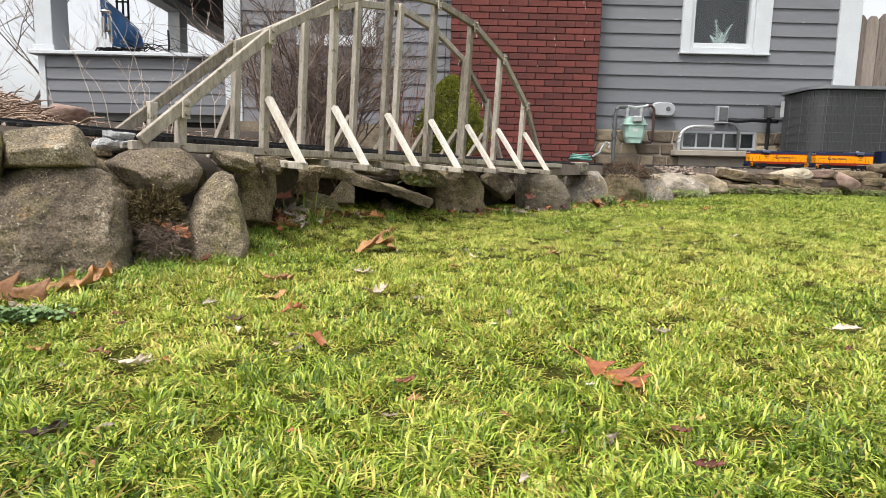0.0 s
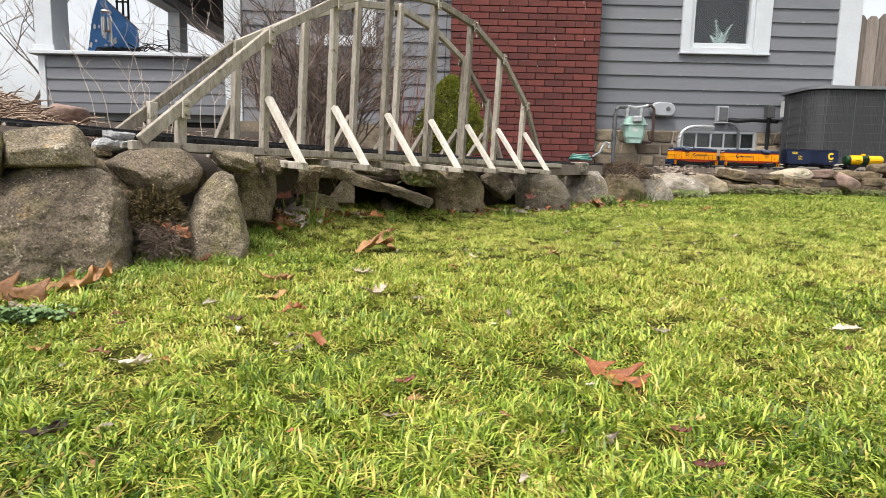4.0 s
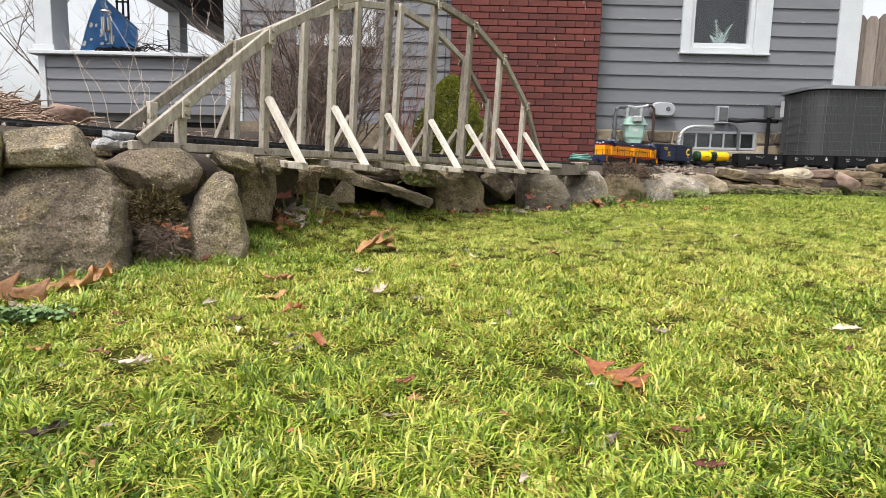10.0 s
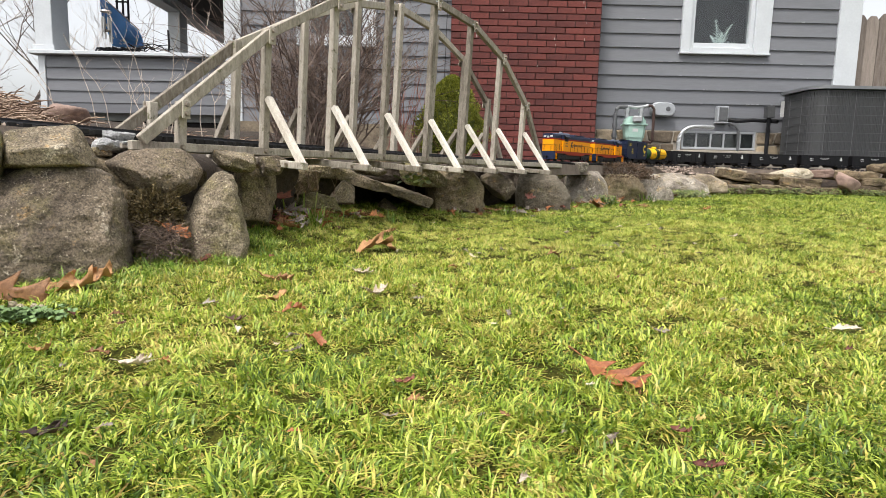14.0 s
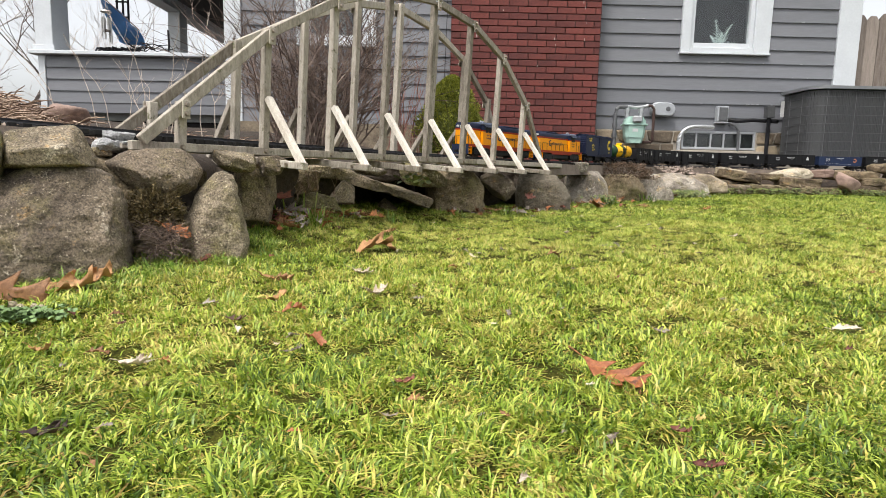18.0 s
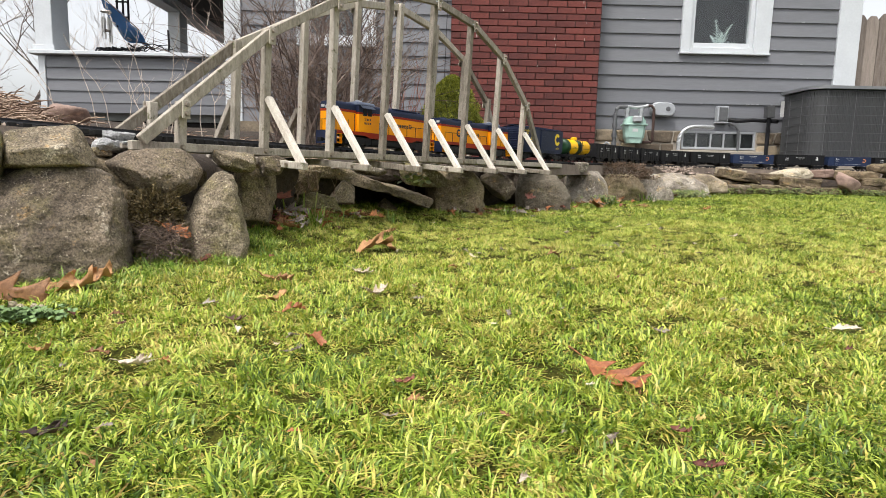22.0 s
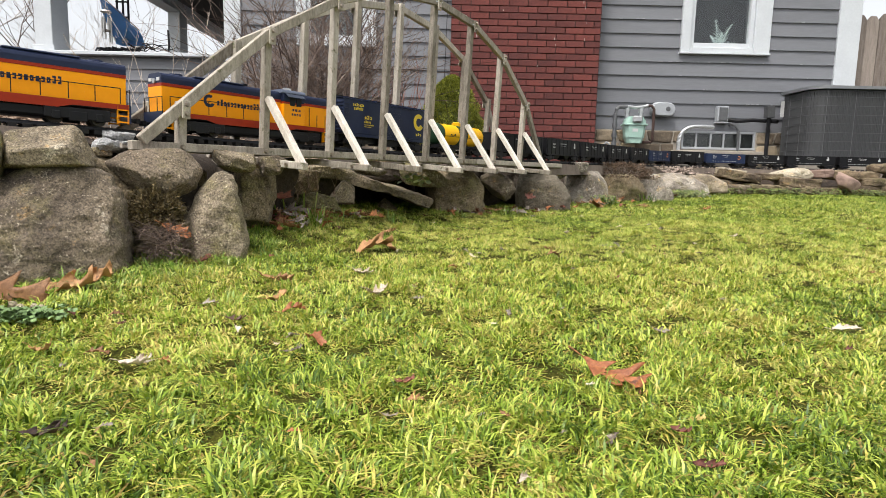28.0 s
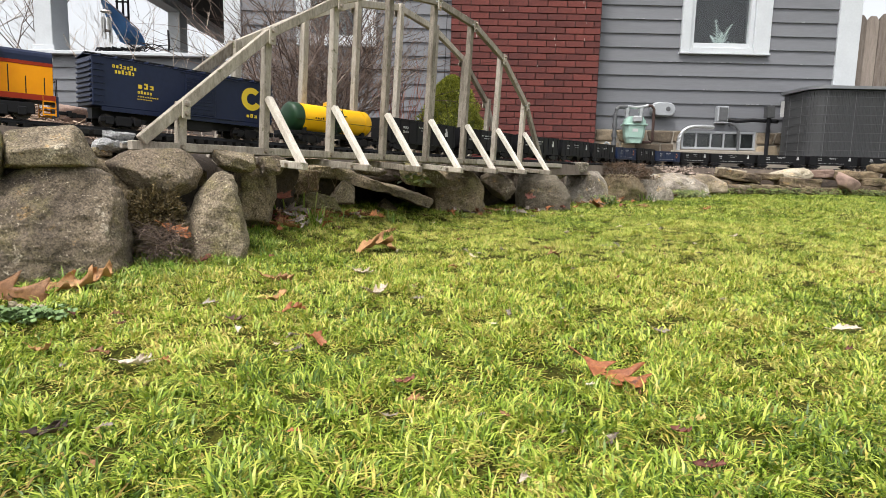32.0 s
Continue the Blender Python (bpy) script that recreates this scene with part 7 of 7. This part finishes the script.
def truck(root, cx, wb, wheel_r, heavy):
    t = part("truck", bmesh.new(), M["t_black"], root)
    bm = bmesh.new()
    for s in (-1, 1):
        y0, y1 = (s * .036, s * .045)
        box(bm, cx - wb / 2 - .022, cx + wb / 2 + .022, min(y0, y1), max(y0, y1), wheel_r + (-.005 if heavy else -.002), wheel_r + (.019 if heavy else .008), bevel=.0015)
        box(bm, cx - .018, cx + .018, min(y0, y1) - .001, max(y0, y1) + .001, wheel_r - .010, wheel_r + .012, bevel=.0015)
        for dx in (-wb / 2, wb / 2):
            box(bm, cx + dx - .008, cx + dx + .008, min(y0, y1) - .002, max(y0, y1) + .002, wheel_r - .008, wheel_r + .010, bevel=.0015)
    box(bm, cx - .012, cx + .012, -.034, .034, wheel_r, wheel_r + .012)
    bm.to_mesh(t.data)
    bm.free()
    for dx in (-wb / 2, wb / 2):
        w = bmesh.new()
        for s in (-1, 1):
            rod(w, (0, s * .0215, 0), (0, s * .028, 0), wheel_r, wheel_r * .97, 16)
            rod(w, (0, s * .0195, 0), (0, s * .0215, 0), wheel_r * 1.1, wheel_r * 1.1, 16)
        rod(w, (0, -.03, 0), (0, .03, 0), .004, .004, 6)
        wo = part("wheelset", w, M["t_wheel"], t)
        wo.matrix_local = pose(cx + dx, 0, wheel_r)


def coupler(root, x, s):
    part("coupler", boxes((x, x + s * .028, -.004, .004, .018, .026), (x + s * .02, x + s * .03, -.009, .009, .016, .028), bevel=.001), M["t_black"], root)


def rounded_hood(bm, x0, x1, hw, z0, z1, rad):
    prof = [(-hw, z0)] + [(-hw + rad - rad * math.cos(radians(a)), z1 - rad + rad * math.sin(radians(a))) for a in (0, 30, 60, 90)] + [(hw - rad + rad * math.sin(radians(a)), z1 - rad + rad * math.cos(radians(a))) for a in (0, 30, 60, 90)] + [(hw, z0)]
    a, b = [bm.verts.new((x0, y, z)) for y, z in prof], [bm.verts.new((x1, y, z)) for y, z in prof]
    n = len(prof)
    for k in range(n):
        bm.faces.new((a[k], a[(k + 1) % n], b[(k + 1) % n], b[k]))
    bm.faces.new(a[::-1]), bm.faces.new(b)
    return bm


def locomotive(flip, label):
    root = tagged(empty("locomotive"), label, "locomotive", "garden railway train")
    f = -1 if flip else 1

    def X(a, b):
        return (min(f * a, f * b), max(f * a, f * b))
    hw, cw = .033, .0455
    nose, cab_f, cab_b, tail = .265, .166, .090, -.265
    part("frame", boxes((*X(.272, -.272), -.0445, .0445, .040, .053), bevel=.001), M["t_black"], root)
    for s in (-1, 1):
        sk = bmesh.new()
        y = s * .0455
        prof = [(.268, .042), (.268, .0535), (-.268, .0535), (-.268, .042), (-.155, .042), (-.125, .034), (.105, .034), (.135, .042)]
        a, b = [sk.verts.new((f * u, y, v)) for u, v in prof], [sk.verts.new((f * u, y - s * .002, v)) for u, v in prof]
        for k in range(8):
            sk.faces.new((a[k], a[(k + 1) % 8], b[(k + 1) % 8], b[k]))
        sk.faces.new(a), sk.faces.new(b[::-1])
        part("side_sill", sk, M["t_red"], root)
    part("fuel_tank", box(bmesh.new(), *X(-.11, .095), -.038, .038, .010, .038, bevel=.006), M["t_black"], root)
    # hoods in three bands of colour
    for nm, xa, xb in (("short_hood", nose, cab_f), ("long_hood", cab_b, tail)):
        x0, x1 = X(xa, xb)
        h = part(nm, boxes((x0, x1, -hw, hw, .0535, .115), bevel=.001), M["t_yellow"], root)
        part("stripe", boxes((x0, x1, -hw - .0004, hw + .0004, .1152, .1225)), M["t_red"], h, "thin vermilion stripe")
        part("roof", rounded_hood(bmesh.new(), x0, x1, hw + .0002, .1227, .147, .012), M["t_blue"], h, "dark navy roof")
    x0, x1 = X(cab_f, cab_b)
    cab = part("cab", boxes((x0, x1, -cw, cw, .0535, .112), bevel=.001), M["t_yellow"], root)
    part("stripe", boxes((x0, x1, -cw - .0004, cw + .0004, .1122, .118)), M["t_red"], cab)
    part("upper_cab", boxes((x0, x1, -cw, cw, .1182, .143), bevel=.002), M["t_blue"], cab)
    part("cab_roof", rounded_hood(bmesh.new(), x0 - .004, x1 + .004, cw + .001, .1432, .153, .009), M["t_visor"], cab, "cab roof with its slate-blue sky reflection painted in")
    for s in (-1, 1):
        ya, yb = (cw, cw + .0012) if s > 0 else (-cw - .0012, -cw)
        part("side_window", boxes((x0 + .012, x0 + .031, ya, yb, .108, .130), (x0 + .035, x0 + .054, ya, yb, .108, .130)), M["t_black"], cab)
        v = bmesh.new()
        q = [v.verts.new(p) for p in ((x0 + .006, s * cw, .142), (x1 - .006, s * cw, .142), (x1 - .006, s * (cw + .014), .131), (x0 + .006, s * (cw + .014), .131))]
        v.faces.new(q)
        bmesh.ops.solidify(v, geom=v.faces[:], thickness=.001)
        part("sun_visor", v, M["t_visor"], cab)
        yl = s * (cw + .0006)
        letter_row(cab, "t_blue", x0 + .014, x0 + .05, yl, .093, .009, 3, 3)
        letter_row(cab, "t_blue", x0 + .014, x0 + .05, yl, .080, .009, 4, 4)
        lg = bmesh.new()
        yl = s * (hw + .0006)
        # on the lawn side lettering reads towards the tail of the picture
        c0 = .015 if not flip else .138
        if s < 0:
            c0 = -.17 if not flip else -.03
        em = bmesh.new()
        ring_c(em, c0, yl, .093, .0165, .0085, -s)
        part("emblem", em, M["t_blue"], root)
        bars(lg, min(c0 - s * .020, c0 - s * .152), max(c0 - s * .020, c0 - s * .152), yl, .084, .0165, 13, 5)
        part("lettering", lg, M["t_blue"], root, "navy lettering")
    # hood doors and louvres as shallow panels
    for s in (-1, 1):
        for k in range(7):
            xa = cab_b - .03 - k * .04
            d0, d1 = X(xa, xa - .036)
            part("hood_door", boxes((d0, d1, *((hw, hw + .0003) if s > 0 else (-hw - .0003, -hw)), .058, .080)), M["t_yellow"], root)
    # roof gear
    for u in (-.05, -.13, -.21):
        part("roof_fan", rod(bmesh.new(), (f * u, 0, .147), (f * u, 0, .152), .017, .016, 14), M["t_blue"], root)
    part("dynamic_brake", box(bmesh.new(), *X(-.03, -.175), -.030, .030, .1455, .151, bevel=.003), M["t_blue"], root)
    part("exhaust", boxes((*X(-.005, -.017), -.006, .006, .147, .156)), M["t_black"], root)
    part("horn", rod(bmesh.new(), (f * .115, .01, .158), (f * .14, .01, .158), .003, .005, 8), M["galv"], root)
    part("horn_stem", rod(bmesh.new(), (f * .12, .01, .152), (f * .12, .01, .158), .002, .002, 5), M["galv"], root)
    # ends: pilots, steps, handrails, lights
    for e in (1, -1):
        part("pilot", boxes((*X(e * .2725, e * .268), -.0455, .0455, .010, .053)), M["t_blue"], root)
        for s in (-1, 1):
            st = bmesh.new()
            for k in range(3):
                box(st, *X(e * .268, e * .245), *((.036, .0455) if s > 0 else (-.0455, -.036)), .012 + k * .014, .015 + k * .014)
            box(st, *X(e * .245, e * .2435), *((.034, .0455) if s > 0 else (-.0455, -.034)), .010, .053)
            box(st, *X(e * .268, e * .2665), *((.034, .0455) if s > 0 else (-.0455, -.034)), .010, .053)
            part("steps", st, M["t_yellow"], root)
        hr = bmesh.new()
        for y in (-.044, -.02, .02, .044):
            rod(hr, (f * e * .270, y, .053), (f * e * .270, y, .088), .0011, .0011, 5)
        rod(hr, (f * e * .270, -.044, .088), (f * e * .270, .044, .088), .0011, .0011, 5)
        part("end_rail", hr, M["t_black"], root)
        xe = nose if e > 0 else tail
        part("headlight", rod(bmesh.new(), (f * xe, 0, .128), (f * (xe + e * .004), 0, .128), .006, .006, 10), M["galv"], root)
        part("number_board", boxes((*X(xe, xe + e * .002), -.026, -.012, .128, .136)), M["t_mark_w"], root)
        part("number_board", boxes((*X(xe, xe + e * .002), .012, .026, .128, .136)), M["t_mark_w"], root)
        coupler(root, f * e * .272, f * e)
    for s in (-1, 1):
        y = s * .0445
        for x in (*np.linspace(-.25, .06, 7), .185, .215, .248):
            part("stanchion", rod(bmesh.new(), (f * x, y, .055), (f * x, y, .090 if x != .185 else .11), .0011, .0011, 5), M["t_black"], root)
        part("handrail", rod(bmesh.new(), (f * -.25, y, .090), (f * .06, y, .090), .0011, .0011, 5), M["t_black"], root)
    truck(root, .165, .085, .0165, True)
    truck(root, -.165, .085, .0165, True)
    return root


def boxcar():
    root = tagged(empty("boxcar"), "navy blue boxcar with yellow lettering and a round yellow emblem", "boxcar", "garden railway train")
    L, W = .232, .0455
    part("body", box(bmesh.new(), -L, L, -W, W, .036, .146, bevel=.0015), M["t_blue"], root)
    bm = bmesh.new()
    prof = [(-W - .002, .1455), (0, .153), (W + .002, .1455), (W + .002, .1465), (0, .155), (-W - .002, .1465)]
    a, b = [bm.verts.new((-L - .003, y, z)) for y, z in prof], [bm.verts.new((L + .003, y, z)) for y, z in prof]
    for k in range(6):
        bm.faces.new((a[k], a[(k + 1) % 6], b[(k + 1) % 6], b[k]))
    bm.faces.new(a[::-1]), bm.faces.new(b)
    part("roof", bm, M["t_blue"], root)
    part("running_board", boxes((-L, L, -.009, .009, .1555, .158)), M["t_black"], root)
    for k in range(13):
        x = -L + .02 + k * (2 * L - .04) / 12
        part("roof_rib", boxes((x - .0012, x + .0012, -W, W, .1485, .1525)), M["t_blue"], root)
    for s in (-1, 1):
        y0, y1 = sorted((s * W, s * (W + .003)))
        d = part("door", boxes((-.062, .018, y0, y1, .040, .140), bevel=.001), M["t_blue"], root)
        rb = bmesh.new()
        for k in range(10):
            box(rb, -.060, .016, *sorted((s * (W + .003), s * (W + .0046))), .046 + k * .0092, .0495 + k * .0092)
        part("door_ribs", rb, M["t_blue"], d)
        part("door_track", boxes((-.13, .03, *sorted((s * W, s * (W + .005))), .0365, .0395), (-.13, .03, *sorted((s * W, s * (W + .004))), .1405, .1425)), M["t_blue"], root)
        part("side_sill", boxes((-L + .02, L - .02, *sorted((s * (W - .004), s * (W + .001))), .026, .036)), M["t_blue"], root)
        yl = s * (W + .0007)
        q = 1 if s > 0 else -1
        # front part towards +x on the lawn side carries words, the rear part the emblem
        for z, h, n, u0, u1 in ((.125, .010, 7, .135, .19), (.113, .010, 6, .14, .185), (.086, .013, 3, .095, .135), (.074, .008, 5, .10, .135), (.066, .004, 9, .085, .135), (.060, .003, 9, .10, .135)):
            letter_row(root, "t_mark_y", u0, u1, yl, z, h, n, int(z * 1000))
        letter_row(root, "t_mark_y", -.185, -.15, yl, .05, .01, 3, 9)
        em = bmesh.new()
        ring_c(em, -.168, yl, .100, .031, .015, -q, 45, 330)
        part("emblem", em, M["t_mark_y"], root, "round yellow emblem")
        lad = bmesh.new()
        for k in range(7):
            box(lad, L - .025, L - .003, *sorted((s * W, s * (W + .003))), .045 + k * .014, .0465 + k * .014)
        part("ladder", lad, M["t_blue"], root)
    for e in (-1, 1):
        rb = bmesh.new()
        for k in range(9):
            box(rb, *sorted((e * L, e * (L + .004))), -W + .002, W - .002, .044 + k * .011, .050 + k * .011, bevel=.0012)
        part("end_ribs", rb, M["t_blue"], root)
        part("brake_wheel", rod(bmesh.new(), (e * (L + .004), .02, .11), (e * (L + .007), .02, .11), .011, .011, 12), M["t_black"], root) if e < 0 else None
    # the body stands high over its trucks
    for ob in root.children:
        ob.matrix_local = pose(0, 0, .011)
    for e in (-1, 1):
        coupler(root, e * L, e)
        truck(root, e * .165, .06, .0155, False)
    part("underframe", boxes((-L + .01, L - .01, -.012, .012, .020, .044), (-.06, .03, -.03, .03, .014, .044)), M["t_black"], root)
    return root


def tank_car():
    root = tagged(empty("tank_car"), "yellow tank car with dark green bands and black frame", "tank car", "garden railway train")
    L, R, zc = .174, .043, .083
    tk = bmesh.new()
    prof = [(-L, .0), (-L + .001, R * .5), (-L + .007, R * .85), (-L + .018, R), (L - .014, R), (L - .006, R * .85), (L - .001, R * .5), (L, 0)]
    rings = [[tk.verts.new((x, r * math.cos(2 * math.pi * k / 28), zc + r * math.sin(2 * math.pi * k / 28))) for k in range(28)] for x, r in prof[1:-1]]
    for a, b in zip(rings, rings[1:]):
        for k in range(28):
            tk.faces.new((a[k], a[(k + 1) % 28], b[(k + 1) % 28], b[k]))
    tk.faces.new(rings[0][::-1]), tk.faces.new(rings[-1])
    part("tank", tk, M["t_tank"], root, smooth=True)
    part("band", rod(bmesh.new(), (-.030, 0, zc), (.030, 0, zc), R + .001, R + .001, 28), M["t_green"], root, "dark green band round the middle")
    cap = bmesh.new()
    rings = [[cap.verts.new((x, r * math.cos(2 * math.pi * k / 28), zc + r * math.sin(2 * math.pi * k / 28))) for k in range(28)] for x, r in ((L - .036, R + .0008), (L - .012, R + .0008), (L - .004, R * .86), (L + .001, R * .5))]
    for a, b in zip(rings, rings[1:]):
        for k in range(28):
            cap.faces.new((a[k], a[(k + 1) % 28], b[(k + 1) % 28], b[k]))
    cap.faces.new(rings[-1])
    part("end_cap", cap, M["t_green"], root, "dark green end of the tank", smooth=True)
    part("dome", rod(rod(bmesh.new(), (0, 0, zc + R - .004), (0, 0, zc + R + .010), .019, .019, 18), (0, 0, zc + R + .010), (0, 0, zc + R + .015), .02, .012, 18), M["t_tank"], root)
    part("platform", boxes((-.034, .034, -.05, .05, zc + .012, zc + .015)), M["t_black"], root)
    part("frame", boxes((-L - .012, L + .012, -.014, .014, .026, .040), (-L - .012, -L + .01, -.045, .045, .028, .040), (L - .01, L + .012, -.045, .045, .028, .040), (-L, L, -.046, -.042, .034, .040), (-L, L, .042, .046, .034, .040)), M["t_black"], root)
    for x in (-.13, .13):
        part("saddle", boxes((x - .008, x + .008, -.03, .03, .040, .062)), M["t_black"], root)
        part("strap", rod(bmesh.new(), (x - .002, 0, zc), (x + .002, 0, zc), R + .0008, R + .0008, 28), M["t_tank"], root)
    for s in (-1, 1):
        ld = bmesh.new()
        for x in (-.014, .014):
            rod(ld, (x, s * .049, .036), (x, s * .049, zc + .045), .0014, .0014, 5)
        for k in range(6):
            rod(ld, (-.014, s * .049, .045 + k * .012), (.014, s * .049, .045 + k * .012), .0012, .0012, 5)
        rod(ld, (-L, s * .046, .075), (L, s * .046, .075), .001, .001, 5)
        part("ladder", ld, M["t_black"], root)
        mk = bmesh.new()
        bars(mk, .06, .10, s * (R + .0006), zc - .004, .007, 4, 7)
        part("lettering", mk, M["t_black"], root)
    for e in (-1, 1):
        coupler(root, e * (L + .012), e)
        truck(root, e * .115, .058, .0155, False)
    return root


def hopper(material, label, seed, L=.168, top=.113, gondola=False):
    root = tagged(empty("gondola_car" if gondola else "hopper_car"), label, "gondola car" if gondola else "hopper car", "garden railway train")
    W = .0445
    q = L / .207
    bm = bmesh.new()
    z0 = .030
    for x0, x1, y0, y1 in ((-L, L, -W, -W + .003), (-L, L, W - .003, W), (-L, -L + .003, -W + .003, W - .003), (L - .003, L, -W + .003, W - .003)):
        box(bm, x0, x1, y0, y1, .036, top)
    part("body", bm, M[material], root)
    part("load", boxes((-L + .004, L - .004, -W + .004, W - .004, .060, top - .012)), M["tie"], root, "dark coal-like load")
    part("top_chord", boxes((-L - .002, L + .002, -W - .002, -W + .004, top, top + .004), (-L - .002, L + .002, W - .004, W + .002, top, top + .004), (-L - .002, -L + .004, -W + .004, W - .004, top, top + .004), (L - .004, L + .002, -W + .004, W - .004, top, top + .004)), M[material], root)
    part("side_sill", boxes((-L, L, -W - .002, -W + .003, z0, .036), (-L, L, W - .003, W + .002, z0, .036)), M[material], root)
    for s in (-1, 1):
        for k in range(9):
            x = -L + .012 + k * (2 * L - .024) / 8
            part("rib", boxes((x - .0025, x + .0025, *sorted((s * W, s * (W + .0022))), .036, top)), M[material], root)
        yl = s * (W + .0027)
        letter_row(root, "t_mark_w", .105 * q, .105 * q + .034, yl, .083, .011, 3, seed)
        letter_row(root, "t_mark_w", .105 * q, .105 * q + .034, yl, .068, .008, 5, seed + 1)
        letter_row(root, "t_mark_w", -.03 * q, .045 * q, yl, .090, .006, 8, seed + 2)
        letter_row(root, "t_mark_w", -.02 * q, .03 * q, yl, .080, .004, 7, seed + 3)
        if gondola:
            letter_row(root, "t_mark_w", -.10, .14, yl, .044, .003, 26, seed + 4)
        if material == "t_gondola":
            em = bmesh.new()
            for a in range(45, 316, 15):
                c = [Vector((-.13 + rr * math.cos(radians(b)) * s, yl, .077 + rr * math.sin(radians(b)))) for b in (a, a + 15) for rr in (.009, .017)]
                em.faces.new([em.verts.new(c[n]) for n in (0, 1, 3, 2)])
            part("emblem", em, M["t_mark_o"], root, "round orange emblem")
        else:
            mk = bmesh.new()
            mk.faces.new([mk.verts.new((-.14 * q + u, yl, .085 + v)) for u, v in ((-.012, -.014), (.010, -.014), (.012, -.002), (.004, .002), (.006, .016), (-.004, .016), (-.010, .002))])
            part("emblem", mk, M["t_mark_w"], root, "small white emblem")
    for x in (() if gondola else (-.065, .065)):
        h = bmesh.new()
        a = [h.verts.new(p) for p in ((x - .045, -.04, .04), (x + .045, -.04, .04), (x + .045, .04, .04), (x - .045, .04, .04))]
        b = [h.verts.new(p) for p in ((x - .018, -.034, .012), (x + .018, -.034, .012), (x + .018, .034, .012), (x - .018, .034, .012))]
        for k in range(4):
            h.faces.new((a[k], a[(k + 1) % 4], b[(k + 1) % 4], b[k]))
        h.faces.new(b)
        part("hopper_chute", h, M[material], root)
    for e in (-1, 1):
        coupler(root, e * L, e)
        truck(root, e * (L - .052), .056, .0155, False)
    return root


# ---- what moves ----
RUN = [(0.0, 6.253), (2.0, 5.822), (4.0, 5.388), (6.0, 4.940), (8.0, 4.426), (9.0, 4.170), (11.0, 3.724), (13.0, 3.336), (15.0, 2.955), (17.0, 2.573), (19.0, 2.172), (21.0, 1.768),
       (23.0, 1.360), (25.5, 0.837), (28.0, 0.392), (30.0, 0.018), (32.0, -0.358)]
CARS = []


def nose_at(t):
    """Place of the train's nose along the line, smooth in time."""
    ts, ss = [a for a, _ in RUN], [b for _, b in RUN]
    i = max(0, min(len(ts) - 2, int(np.searchsorted(ts, t, side="right")) - 1))

    def slope(k):
        k0, k1 = max(0, k - 1), min(len(ts) - 1, k + 1)
        return (ss[k1] - ss[k0]) / (ts[k1] - ts[k0])
    h = ts[i + 1] - ts[i]
    u = (t - ts[i]) / h
    return (2 * u**3 - 3 * u * u + 1) * ss[i] + (u**3 - 2 * u * u + u) * h * slope(i) + (3 * u * u - 2 * u**3) * ss[i + 1] + (u**3 - u * u) * h * slope(i + 1)


def car_pose(s, d):
    a, b = on_line(s - d), on_line(s + d)
    f = (a - b).normalized()
    side = Vector((0, 0, 1)).cross(f).normalized()
    m = Matrix((f, side, f.cross(side))).transposed().to_4x4()
    m.translation = (a + b) / 2
    return m


def build_train():
    CARS.append((locomotive(False, "yellow and navy diesel locomotive with cab near its nose"), 0.275, .165))
    CARS.append((locomotive(True, "yellow and navy diesel locomotive running with its cab to the rear"), 0.881, .165))
    CARS.append((boxcar(), 1.443, .165))
    CARS.append((tank_car(), 1.940, .115))
    kinds = {"b": (hopper("t_black", "low black open hopper car with white lettering", 11, .213), .465, .155),
             "n": (hopper("t_gondola", "low navy blue gondola car with an orange emblem", 21, .197, .105, True), .43, .145),
             "s": (hopper("t_black", "short low black gondola car with white lettering", 41, .168, .105, True), .37, .118),
             "g": (hopper("t_black", "low black gondola car with white lettering", 31, .218, .105, True), .475, .16)}
    s, seen = 2.174, set()
    for k in "bbbbbnbnsgggggg":
        src, pitch, d = kinds[k]
        CARS.append((copy_thing(src, Matrix.Identity(4)) if k in seen else src, s + pitch / 2, d))
        seen.add(k)
        s += pitch


def motions():
    times = [i * 0.5 for i in range(65)]
    for ob, off, d in CARS:
        walk(ob, [(t, car_pose(nose_at(t) + off, d)) for t in times])
    # wheels of the leading cars roll along the rails
    steps = [i * 2 / FPS for i in range(int(32 * FPS / 2) + 1)]
    gone = [nose_at(0) - nose_at(t) for t in steps]
    for ob, _, _ in CARS[:4]:
        for w in [c for c in ob.children_recursive if c.name.startswith("wheelset")]:
            at, r = w.location.copy(), w.location.z
            walk(w, [(t, Matrix.Translation(at) @ Matrix.Rotation(g / r, 4, "Y")) for t, g in zip(steps, gone)])
    swing = [(0, 45), (1, 25), (2, 22), (3, 12), (4.5, 12), (6, 2), (7, -15), (8, 4), (9, -6), (10, 0), (11, 10), (12, 34), (14, 45), (17, 52), (20, 58), (22, 60), (24, 58), (25, 55), (28, 50), (31, 55), (32, 55)]
    walk(cloth, [(t, flag_pose(a)) for t, a in swing])


# ---- build ----
build_ground()
build_track()
build_ballast()
bridge = build_bridge()
build_house()
build_utilities()
build_porch()
cloth = build_cloth()
build_train()
build_rocks()
build_plants()
build_leaves()
build_trees()
build_grass()
motions()
